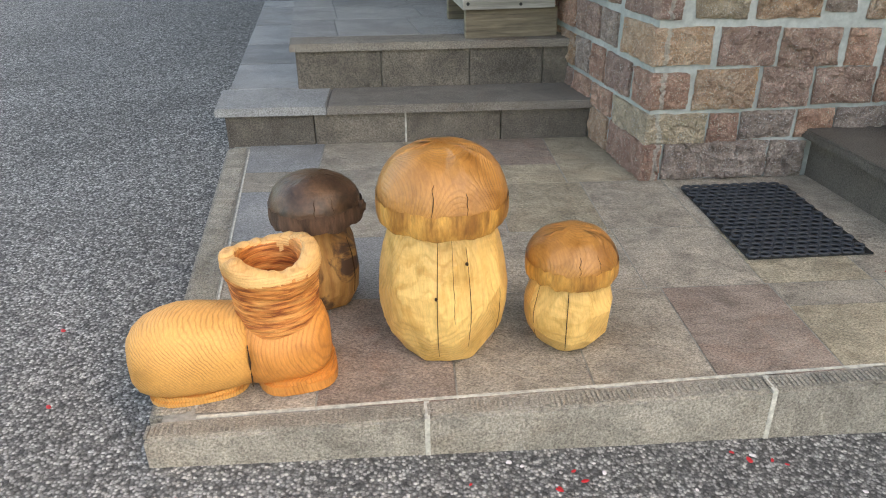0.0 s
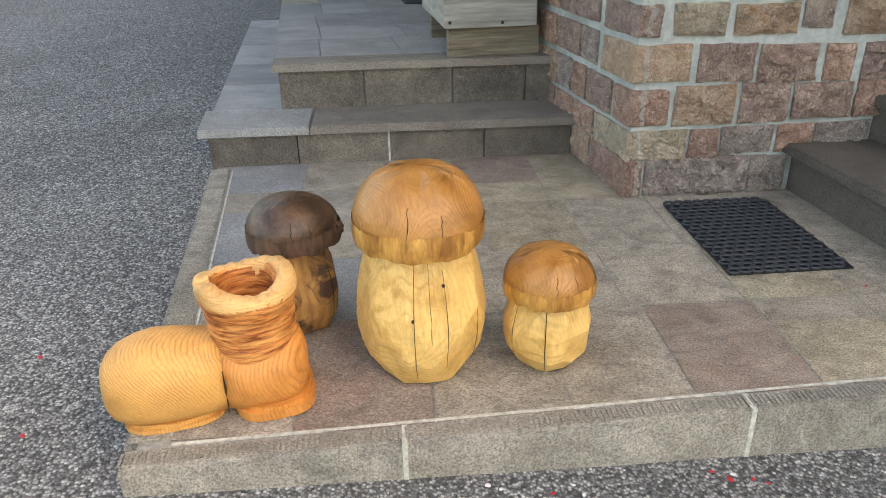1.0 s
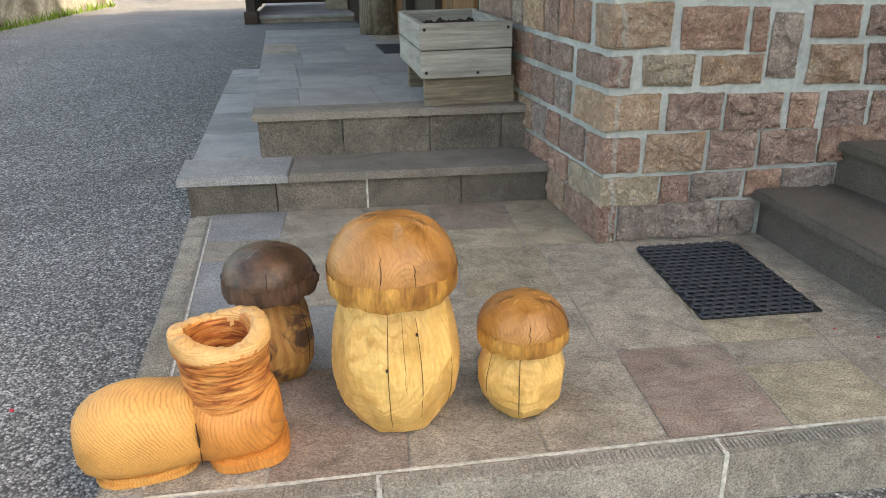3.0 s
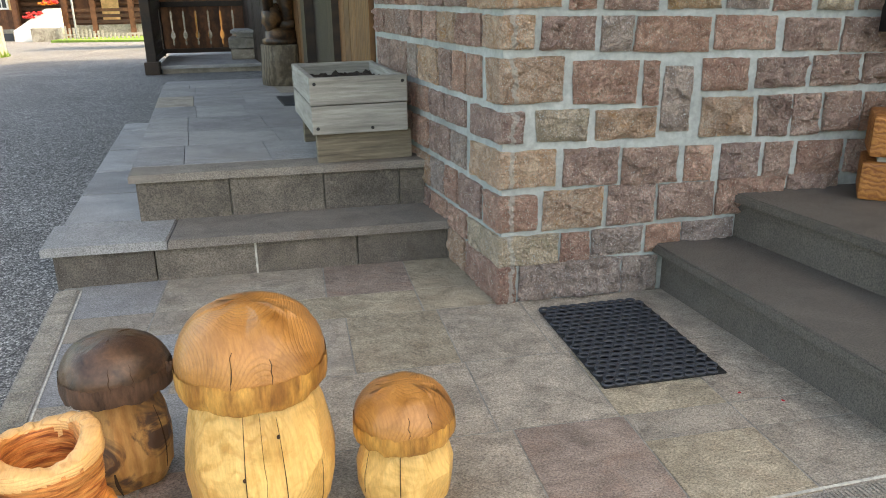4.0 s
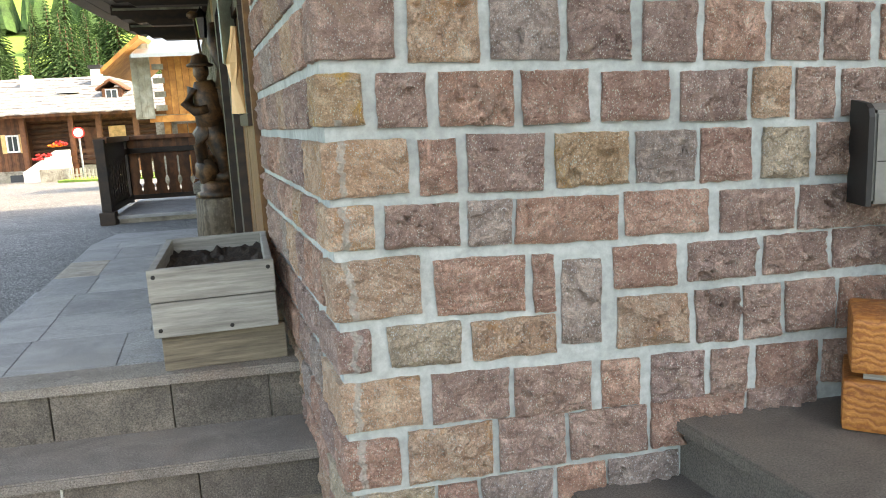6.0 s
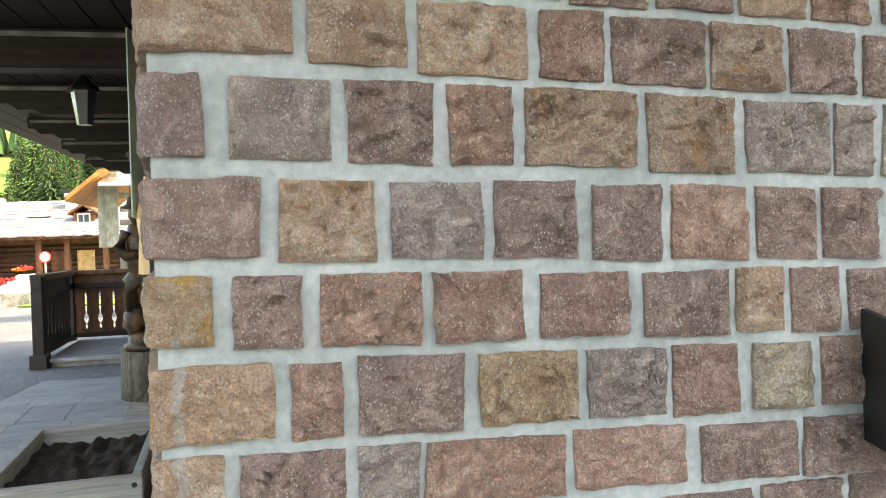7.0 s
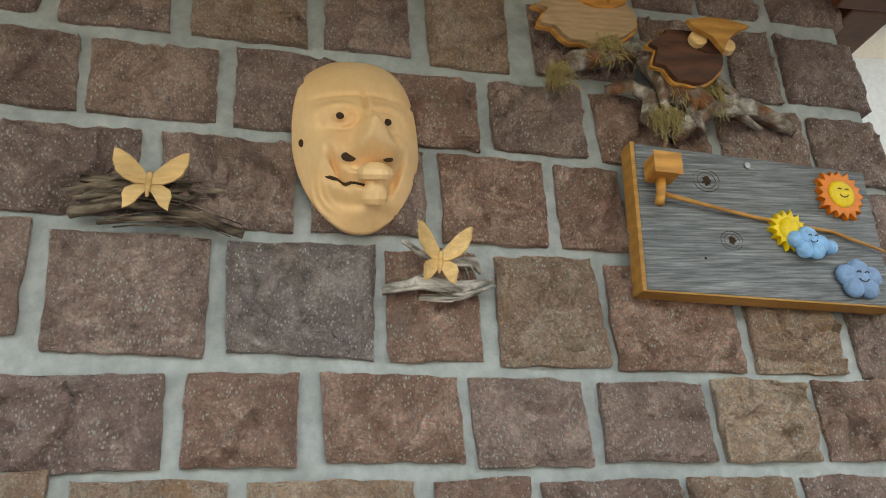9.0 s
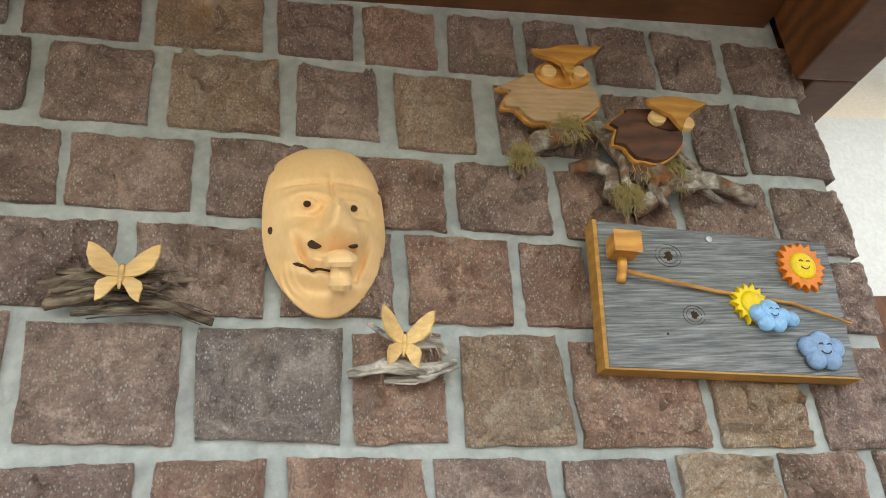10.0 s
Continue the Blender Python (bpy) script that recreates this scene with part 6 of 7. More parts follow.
for k in range(NR - 1):
    for i in range(NA):
        f = bm.faces.new((vs[k][i], vs[k + 1][i], vs[k + 1][(i + 1) % NA], vs[k][(i + 1) % NA]))
        u, v = allrings[k + 1][i][0], allrings[k + 1][i][1]
        mv = -0.072 - 0.30 * (u + 0.005) + 1.8 * (u + 0.01) ** 2
before = set(bm.faces)
for a, b, c, d in HOLES:
    b -= 0.034
    vsb = bmesh.ops.create_uvsphere(bm, u_segments=14, v_segments=8, radius=1.0)["verts"]
    dep = mask_depth(a, b, math.hypot(a / 0.1, b / 0.15)) + 0.012
    for p in vsb:
        p.co = mm @ Vector((a + p.co.x * c, b + p.co.y * d, dep + 0.001 + p.co.z * 0.003))
mouth = []
for i in range(12):
    u = -0.052 + 0.066 * i / 11
    v = -0.092 - 0.30 * (u + 0.005) + 1.8 * (u + 0.01) ** 2
    mouth.append(mm @ Vector((u, v, mask_depth(u, v, math.hypot(u / 0.1, v / 0.15)) + 0.0125)))
tube(bm, mouth, [0.0012] + [0.003] * 10 + [0.002], 6)
for f in bm.faces:
    if f not in before:
        f.material_index = 1
bk = [bm.verts.new(mm @ Vector((u * 0.97, v * 0.97, -0.004))) for u, v, s in allrings[-1]]
for i in range(NA):
    bm.faces.new((vs[-1][i], bk[i], bk[(i + 1) % NA], vs[-1][(i + 1) % NA]))
mask = tagged(part("wall_mask", bm, LIME, None, "", True), "pale carved wooden face mask hanging on the stone wall", "mask")
mask.data.materials.append(CRACK)
# a little mushroom between the lips
bm = bmesh.new()
lathe(bm, [(0.004, -0.050), (0.016, -0.048), (0.0195, -0.040), (0.0185, -0.028), (0.015, -0.020), (0.013, -0.012)], (0, 0, 0), 18, 0.10, 3.0, 0.06)
bm.transform(mm @ pose(0.018, -0.084, 0.078, -62, 0, 0))
bits = bm
lathe_cap = bmesh.new()
lathe(lathe_cap, [(0.012, -0.013), (0.026, -0.012), (0.0285, -0.005), (0.026, 0.003), (0.016, 0.010), (0.007, 0.013)], (0, 0, 0), 18, 0.10, 6.0, 0.06)
lathe_cap.transform(mm @ pose(0.019, -0.083, 0.078, -62, 0, 0))
part("mushroom_stem", bits, LIME, mask, "small carved mushroom stem in the mouth")
part("mushroom_cap", lathe_cap, LIME, mask, "small carved mushroom cap in the mouth")



def drift(bm, x, z, pts, radii, seed):
    tube(bm, [(x + a, -0.022 - c, z + b) for a, b, c in pts], [0.72 * r for r in radii], 8, 0.9, seed)


def butterfly(x, z, size, roll, fold, sticks, label, wood):
    base = thing("driftwood_twigs", (x, -0.02, z), "weathered driftwood twigs fixed to the wall", "driftwood", "driftwood on the wall")
    rng = random.Random(int(x * 100))
    for k, (pts, radii) in enumerate(sticks):
        bm = bmesh.new()
        drift(bm, x, z, pts, radii, k * 3.3)
        # split fibres lying along the twig
        for q in range(3):
            dy, dz, f = rng.uniform(0.002, 0.008), rng.uniform(-0.009, 0.009), rng.uniform(0.5, 1.0)
            drift(bm, x, z, [(a * f, b + dz + 0.3 * dz * i, c + dy) for i, (a, b, c) in enumerate(pts)], [0.28 * r for r in radii[:-1]] + [0.0008], k * 3.3 + q)
        part("twig", bm, wood, base, smooth=True)
    t = thing("wooden_butterfly", (x, -0.05, z), label, "butterfly", "wooden butterflies")
    upper = [(0.0, 0.16), (0.20, 0.40), (0.50, 0.72), (0.82, 0.92), (1.02, 0.96), (0.99, 0.74), (1.01, 0.56), (0.92, 0.42), (0.88, 0.24), (0.66, 0.06), (0.40, -0.04), (0.0, -0.06)]
    lower = [(0.0, -0.04), (0.36, -0.05), (0.60, -0.20), (0.66, -0.40), (0.60, -0.56), (0.60, -0.82), (0.44, -0.72), (0.34, -0.64), (0.16, -0.36), (0.0, -0.16)]
    for sgn in (1, -1):
        for outline, lift in ((upper, 0.0015), (lower, 0.0)):
            bm = bmesh.new()
            extrude_outline(bm, [(a * size * sgn, b * size) for a, b in outline][::sgn], 0.004, wall_pose(x, z, -0.052 - lift, roll) @ pose(0, 0, 0, 0, -fold * sgn, 0))
            bmesh.ops.bevel(bm, geom=bm.edges[:], offset=0.0007, segments=1, affect="EDGES")
            part("wing", bm, PALE, t)
    bm = bmesh.new()
    m = wall_pose(x, z, -0.057, roll)
    tube(bm, [m @ Vector(p) for p in ((0, -0.42 * size, 0), (0, -0.1 * size, 0.002), (0, 0.22 * size, 0.002), (0, 0.34 * size, 0))], [0.002, 0.0045, 0.0045, 0.003], 8)
    part("body", bm, PALE, t, smooth=True)


butterfly(0.371, 2.351, 0.052, -3, 8, [([(-0.12, -0.005, 0.0), (-0.06, 0.01, 0.006), (0.02, 0.0, 0.008), (0.10, 0.005, 0.004)], [0.012, 0.013, 0.011, 0.004]),
                                        ([(-0.11, -0.035, 0.0), (-0.04, -0.02, 0.01), (0.04, -0.03, 0.006), (0.13, -0.065, 0.0)], [0.011, 0.013, 0.012, 0.008]),
                                        ([(-0.10, 0.02, 0.0), (-0.02, 0.012, 0.004), (0.07, 0.018, 0.0)], [0.007, 0.009, 0.003]), ([(-0.10, -0.015, 0.012), (-0.03, -0.004, 0.016), (0.05, -0.012, 0.012), (0.09, 0.012, 0.004)], [0.005, 0.006, 0.005, 0.002]), ([(-0.07, -0.05, 0.006), (0.0, -0.045, 0.012), (0.08, -0.04, 0.006)], [0.005, 0.006, 0.003])], "flat pale wooden butterfly on driftwood", DRIFT_DARK)
butterfly(0.786, 2.236, 0.050, -8, 36, [([(-0.085, -0.035, 0.004), (-0.03, -0.03, 0.02), (0.03, -0.04, 0.018), (0.085, -0.022, 0.004)], [0.009, 0.016, 0.015, 0.005]),
                                         ([(-0.05, 0.045, 0.0), (0.0, 0.005, 0.008), (0.06, 0.01, 0.006), (0.07, -0.01, 0.004)], [0.004, 0.010, 0.012, 0.006]),
                                         ([(-0.03, -0.05, 0.006), (0.03, -0.052, 0.012), (0.09, -0.03, 0.004)], [0.005, 0.007, 0.003])], "pale wooden butterfly with folded wings on driftwood", DRIFT)

# weather board
wb = thing("weather_board", (1.345, -0.03, 2.30), "silver-grey weathered board with painted weather figures", "sign board")
mw = wall_pose(1.338, 2.300, -0.022, -5.2) @ Matrix.Diagonal((0.965, 1.0, 1.0, 1.0))
bm = bmesh.new()
extrude_outline(bm, [(-0.226, -0.131), (0.232, -0.122), (0.227, 0.128), (-0.226, 0.131)], 0.034, mw)
bmesh.ops.bevel(bm, geom=bm.edges[:], offset=0.002, segments=1, affect="EDGES")
board = part("board", bm, BLUE_GREY, wb)
bm = bmesh.new()
extrude_outline(bm, [(-0.229, -0.1345), (0.234, -0.1255), (0.234, -0.1225), (-0.226, -0.1315)], 0.036, mw)
part("raw_edge", bm, RAW_EDGE, wb, "fresh sawn lower edge")
bm = bmesh.new()
extrude_outline(bm, [(-0.2335, -0.134), (-0.2265, -0.134), (-0.2265, 0.132), (-0.2335, 0.132)], 0.036, mw)
part("raw_edge", bm, RAW_EDGE, wb, "fresh sawn side edge")
for a, b, r in ((-0.095, 0.075, 0.016), (-0.062, -0.032, 0.013), (-0.115, -0.068, 0.004)):
    bm = bmesh.new()
    ball(bm, (0, 0, 0), (r * 0.6, r * 0.55, 0.0018), u=20, v=8, wob=0.7, seed=a * 40)
    bm.transform(mw @ pose(a, b, 0.0335, 0, 0, 20))
    part("knot", bm, CRACK, board, "dark knot")
    if r > 0.01:
        bm = bmesh.new()
        for q in (1.15, 1.65):
            tube(bm, [mw @ Vector((a + math.cos(k * 0.35) * r * q * 0.95, b + math.sin(k * 0.35) * r * q * 0.8, 0.0338)) for k in range(18)], 0.0007, 4, 0.8, q)
        part("knot_ring", bm, CRACK, board, "dark growth lines round the knot")
bm = bmesh.new()
lathe(bm, [(0.006, 0.034), (0.006, 0.0375), (0.003, 0.038)], (0, 0, 0), 12)
bm.transform(mw @ pose(-0.012, 0.113, 0))
part("screw", bm, METAL, wb, "bright screw head")
part("mallet_head", boxes((-0.216, -0.170, 0.053, 0.088, 0.042, 0.085), m=mw, bevel=0.002), OWL_ORANGE, wb)
bm = bmesh.new()
tube(bm, [mw @ Vector(p) for p in ((-0.194, 0.060, 0.055), (-0.195, 0.034, 0.056), (-0.201, 0.008, 0.057))], [0.009, 0.008, 0.008], 10)
part("mallet_handle", bm, OWL_ORANGE, wb, smooth=True)
bm = bmesh.new()
tube(bm, [mw @ Vector(p) for p in ((-0.190, 0.030, 0.052), (-0.11, 0.022, 0.045), (-0.02, 0.012, 0.041), (0.07, 0.005, 0.041), (0.13, 0.000, 0.041), (0.18, -0.014, 0.042), (0.234, -0.030, 0.044))],
     [0.004, 0.0035, 0.0034, 0.0034, 0.0034, 0.003, 0.002], 8, 0.5)
part("twig", bm, OWL_ORANGE, wb, "thin bent twig", True)


def star(m, r0, r1, rays, disc, ray_mat, parent, name):
    pts = []
    for i in range(rays * 2):
        a = math.pi * i / rays
        r = r1 * (1 + 0.06 * math.sin(i * 2.3)) if i % 2 == 0 else r0
        pts.append((math.cos(a) * r, math.sin(a) * r))
    bm = bmesh.new()
    extrude_outline(bm, pts, 0.012, m)
    bmesh.ops.bevel(bm, geom=bm.edges[:], offset=0.0016, segments=1, affect="EDGES")
    ob = part(name, bm, ray_mat, parent)
    bm = bmesh.new()
    ball(bm, (0, 0, 0), (disc, disc, 0.006), u=24, v=10)
    bm.transform(m @ pose(0, 0, 0.012))
    part("disc", bm, PAINT_YELLOW, ob, "bright yellow disc", True)
    return ob


def smile(m, w, parent):
    for sgn in (-1, 1):
        bm = bmesh.new()
        tube(bm, [m @ Vector((sgn * w * 0.42 + w * 0.2 * math.cos(a), w * 0.28 + w * 0.16 * math.sin(a), 0)) for a in (0.2, 0.9, 1.57, 2.2, 2.9)], w * 0.06, 5)
        part("eye", bm, SIGN_BLACK, parent)
    bm = bmesh.new()
    tube(bm, [m @ Vector((w * 0.5 * math.cos(a), -w * 0.15 + w * 0.36 * math.sin(a), 0)) for a in (-2.9, -2.4, -1.9, -1.57, -1.2, -0.75, -0.25)], w * 0.055, 5)
    part("mouth", bm, SIGN_BLACK, parent)


def cloud(m, lobes, mat_, parent, name):
    bm = bmesh.new()
    for x, y, r in lobes:
        ball(bm, (x, y, 0.007), (r, r, 0.011), u=18, v=8)
    bm.transform(m)
    return part(name, bm, mat_, parent, smooth=True)


ms = mw @ pose(0.159, 0.072, 0.035)
sun1 = star(ms, 0.033, 0.049, 17, 0.026, PAINT_ORANGE, wb, "painted_sun")
smile(ms @ pose(0, 0, 0.0185), 0.017, sun1)
ms = mw @ pose(0.043, -0.006, 0.035)
sun2 = star(ms, 0.022, 0.038, 14, 0.021, PAINT_YELLOW, wb, "painted_sun_half")
ms = mw @ pose(0.071, -0.030, 0.044)
c1 = cloud(ms, ((-0.024, 0.004, 0.015), (0.0, 0.010, 0.020), (0.022, 0.0, 0.016), (0.040, -0.004, 0.013), (-0.010, -0.012, 0.016), (0.012, -0.012, 0.016)), PAINT_SKY, wb, "painted_cloud")
smile(ms @ pose(0.002, 0.004, 0.0185), 0.014, c1)
ms = mw @ pose(0.163, -0.083, 0.036)
c2 = cloud(ms, ((-0.024, 0.006, 0.019), (0.0, 0.014, 0.022), (0.024, 0.006, 0.019), (-0.014, -0.014, 0.019), (0.014, -0.014, 0.019), (0, 0, 0.024)), PAINT_STORM, wb, "painted_storm_cloud")
smile(ms @ pose(0.0, 0.002, 0.0185), 0.019, c2)

# owls on a root
root = thing("gnarled_root", (1.2, -0.03, 2.6), "gnarled grey root with dry lichen fixed to the wall", "root")
O1 = (1.112, 2.752)
for k, (pts, radii) in enumerate((([(-0.118, -0.165, 0.0), (-0.095, -0.12, 0.012), (-0.06, -0.092, 0.02), (0.0, -0.085, 0.025), (0.069, -0.065, 0.018)], [0.012, 0.015, 0.022, 0.022, 0.016]),
                                  ([(-0.005, -0.145, 0.01), (0.04, -0.14, 0.02), (0.072, -0.16, 0.02), (0.062, -0.20, 0.018), (0.09, -0.24, 0.012)], [0.012, 0.017, 0.018, 0.017, 0.010]),
                                  ([(0.06, -0.06, 0.01), (0.085, -0.10, 0.022), (0.12, -0.155, 0.03), (0.176, -0.18, 0.028), (0.265, -0.175, 0.02), (0.315, -0.195, 0.014), (0.352, -0.212, 0.008)],
                                   [0.015, 0.024, 0.030, 0.028, 0.023, 0.021, 0.012]),
                                  ([(0.10, -0.24, 0.01), (0.13, -0.215, 0.02), (0.17, -0.19, 0.025), (0.20, -0.15, 0.02)], [0.012, 0.019, 0.022, 0.014]),
                                  ([(0.22, -0.16, 0.012), (0.24, -0.19, 0.02), (0.28, -0.215, 0.015)], [0.012, 0.010, 0.005]),
                                  ([(0.03, -0.06, 0.006), (0.055, -0.03, 0.01), (0.085, -0.05, 0.01)], [0.012, 0.014, 0.012]),
                                  ([(0.075, -0.07, 0.02), (0.095, -0.13, 0.03), (0.082, -0.18, 0.035), (0.10, -0.225, 0.03)], [0.012, 0.016, 0.014, 0.008]),
                                  ([(0.14, -0.10, 0.03), (0.155, -0.15, 0.04), (0.135, -0.20, 0.04), (0.16, -0.235, 0.03)], [0.012, 0.015, 0.012, 0.006]),
                                  ([(0.20, -0.12, 0.03), (0.225, -0.16, 0.035), (0.215, -0.20, 0.03)], [0.010, 0.012, 0.006]))):
    bm = bmesh.new()
    tube(bm, [(O1[0] + a + 0.004, -0.025 - c, O1[1] + b - 0.040) for a, b, c in pts], [0.8 * r for r in radii], 10, 1.1, k * 2.1)
    part("limb", bm, ROOT, root, smooth=True)
rng = random.Random(5)
for cx, cz, w, h, n in ((-0.085, -0.128, 0.022, 0.05, 60), (0.013, -0.065, 0.026, 0.06, 70), (0.10, -0.205, 0.026, 0.06, 70), (0.15, -0.135, 0.030, 0.07, 80), (0.20, -0.15, 0.022, 0.08, 60)):
    bm = bmesh.new()
    for i in range(n * 2):
        x, z = O1[0] - 0.012 + cx + rng.gauss(0, w * 0.5), O1[1] - 0.040 + cz + rng.uniform(-0.01, 0.018)
        y = -0.055 - rng.uniform(0, 0.018)
        pts = [Vector((x, y, z))]
        for q in range(4):
            pts.append(pts[-1] + Vector((rng.uniform(-0.009, 0.009), rng.uniform(-0.005, 0.005), -h / 4 * rng.uniform(-0.1, 1.15))))
        tube(bm, pts, 0.0008, 3)
    tagged(part("lichen_tuft", bm, MOSS, root, "dry yellowish lichen tuft"), kind="stuff")


def owl(o, bx, bz, w, h, brow, eyes, body_mat, label, out):
    t = thing("wooden_owl", (o[0], -0.06, o[1]), label, "wooden owl", "wooden owls")
    rng = random.Random(int(w * 1000))
    pts = []
    for i in range(60):
        a = 2 * math.pi * i / 60
        q = 1.0
        if math.cos(a) < -0.15:
            q += 0.36 * ((i * 0.143) % 1.0) ** 1.4 - 0.10
        pts.append((bx + math.cos(a) * w * q, bz + math.sin(a) * h * (1 + 0.06 * math.sin(a * 3)) * (1 + (q - 1) * 0.3)))
    bm = bmesh.new()
    extrude_outline(bm, pts, 0.010, wall_pose(o[0], o[1], -0.054 - out))
    bmesh.ops.bevel(bm, geom=bm.edges[:], offset=0.0015, segments=1, affect="EDGES")
    part("body", bm, body_mat, t)
    bm = bmesh.new()
    extrude_outline(bm, [(bx + (x - bx) * 1.07, bz + (z - bz) * 1.07) for x, z in pts], 0.008, wall_pose(o[0], o[1], -0.046 - out))
    part("feather_edge", bm, OWL_ORANGE, t, "orange notched feather edge")
    bm = bmesh.new()
    extrude_outline(bm, brow, 0.010, wall_pose(o[0], o[1], -0.082 - out))
    bmesh.ops.bevel(bm, geom=bm.edges[:], offset=0.0012, segments=1, affect="EDGES")
    part("brow", bm, OWL_ORANGE, t)
    bm = bmesh.new()
    extrude_outline(bm, [((eyes[0][0] + eyes[1][0]) / 2 + math.cos(k * 0.3142) * w * 0.62, eyes[0][1] + math.sin(k * 0.3142) * w * 0.36) for k in range(20)], 0.012, wall_pose(o[0], o[1], -0.056 - out))
    part("head", bm, body_mat if body_mat is OWL_DARK else OWL_ORANGE, t)
    for ex, ez, r in eyes:
        bm = bmesh.new()
        lathe(bm, [(r, -0.004), (r, 0.006), (r * 0.92, 0.008)], (0, 0, 0), 20)
        bm.transform(wall_pose(o[0] + ex, o[1] + ez, -0.070 - out))
        part("eye", bm, PALE, t, "pale round slice of wood")


owl((1.092, 2.722), -0.003, -0.022, 0.088, 0.055, [(-0.042, 0.065), (-0.033, 0.052), (-0.002, 0.045), (0.014, 0.034), (0.024, -0.012), (0.036, 0.032), (0.051, 0.042), (0.082, 0.060), (0.102, 0.082), (0.072, 0.074), (0.045, 0.080), (0.018, 0.078), (-0.012, 0.064)],
    ((-0.008, 0.027, 0.0145), (0.052, 0.028, 0.0145)), OWL_PALE, "wooden owl of pale greyed boards with orange brow", 0.005)
owl((1.261, 2.616), -0.011, -0.006, 0.064, 0.055, [(-0.020, 0.047), (-0.010, 0.032), (0.022, 0.016), (0.038, -0.016), (0.050, 0.010), (0.066, 0.025), (0.081, 0.032), (0.102, 0.044), (0.060, 0.054), (0.021, 0.057)],
    ((0.006, 0.022, 0.016), (0.060, 0.010, 0.0145)), OWL_DARK, "wooden owl of dark bark with orange brow", 0.03)

# ---- petals ----
rng = random.Random(12)
bm = bmesh.new()
ball(bm, (0, 0, 0.002), (0.011, 0.007, 0.002), u=8, v=5, wob=0.5)
petal_mesh = mesh_of("petal", bm, RED_PETAL)
bm = bmesh.new()
ball(bm, (0, 0, 0.002), (0.010, 0.008, 0.002), u=8, v=5, wob=0.5)
white_mesh = mesh_of("petal", bm, WHITE_PETAL)
spots = [(rng.uniform(-0.85, 1.1), None, rng.random() < 0.5) for _ in range(30)] + [(-1.95, -0.9, True), (-1.85, -1.25, True), (0.52, -0.83, True), (0.62, -0.9, True), (-2.2, -1.6, True), (-1.47, -1.56, True)]
for x, y, red in spots:
    z = None
    if y is None:
        y = front_y(x) - abs(rng.gauss(0.03, 0.07)) - 0.02
    z = 0.002 if (x > left_x(y) and y > front_y(x)) else road_height(x, y) + 0.001
    s = rng.uniform(0.45, 0.95)
    ob = new("petal", petal_mesh if red else white_mesh)
    ob.matrix_basis = pose(x, y, z, rng.uniform(-8, 8), rng.uniform(-8, 8), rng.uniform(0, 360)) @ Matrix.Scale(s, 4)
    tagged(ob, "fallen red flower petal on the ground" if red else "fallen white flower petal on the ground", "petal", "fallen petals")

# ---- distance ----
hill = bmesh.new()
hx = [-160 + 12 * i for i in range(24)]
hy = [44, 52, 60, 70, 82, 96, 112, 130, 150, 175, 205, 240, 280]


def hill_height(x, y):
    k = max(0.0, y - 46.0)
    return -0.5 + 0.115 * k + 0.0011 * k * k + 3.0 * noise.noise(Vector((x * 0.02, y * 0.02, 3))) * min(1.0, k / 40.0)


gv = [[hill.verts.new((x, y, hill_height(x, y))) for x in hx] for y in hy]
for j in range(len(hy) - 1):
    for i in range(len(hx) - 1):
        hill.faces.new((gv[j][i], gv[j][i + 1], gv[j + 1][i + 1], gv[j + 1][i]))
setting("meadow_hill", hill, GRASS, "bright green meadow slope rising behind the houses", "hill", True)


def conifer_meshes(seed):
    rng = random.Random(seed)
    bm = bmesh.new()
    tube(bm, [(0, 0, 0), (0.02, 0, 3), (0, 0, 7.6)], [0.20, 0.13, 0.02], 7)
    trunk = mesh_of("trunk", bm, BARK)
    verts, faces = [], []
    tiers = 26
    for k in range(tiers):
        z = 0.7 + 7.3 * k / tiers
        rad = 1.75 * (1 - k / tiers) ** 0.85 + 0.12
        m = max(5, int(15 * (1 - k / tiers)) + 4)
        for i in range(m):
            a = 2 * math.pi * (i + rng.random()) / m
            L = rad * rng.uniform(0.65, 1.12)
            d, e = Vector((math.cos(a), math.sin(a), 0)), Vector((-math.sin(a), math.cos(a), 0))
            p0 = Vector((0, 0, z)) + d * 0.05
            for q in range(3):
                s0, s1 = q / 3, (q + 1.25) / 3
                w = 0.16 * L * (1.2 - s0) + 0.05
                b0, b1 = p0 + d * L * s0 - Vector((0, 0, 0.28 * L * s0 * s0)), p0 + d * L * s1 - Vector((0, 0, 0.28 * L * s1 * s1 + rng.uniform(0, 0.1)))
                c = len(verts)
                verts += [b0 + e * w * 0.6, b1 + e * w * rng.uniform(0.1, 0.5), b1 - e * w * rng.uniform(0.1, 0.5), b0 - e * w * 0.6, (b0 + b1) / 2 - Vector((0, 0, 0.12 * rng.random() + 0.05))]
                faces += [(c, c + 1, c + 4), (c + 1, c + 2, c + 4), (c + 2, c + 3, c + 4), (c + 3, c, c + 4)]
    me = bpy.data.meshes.new("crown")
    me.from_pydata([tuple(v) for v in verts], [], faces)
    me.materials.append(LEAF)
    return trunk, me


kinds = [conifer_meshes(s) for s in (1, 2, 3)]
rng = random.Random(31)
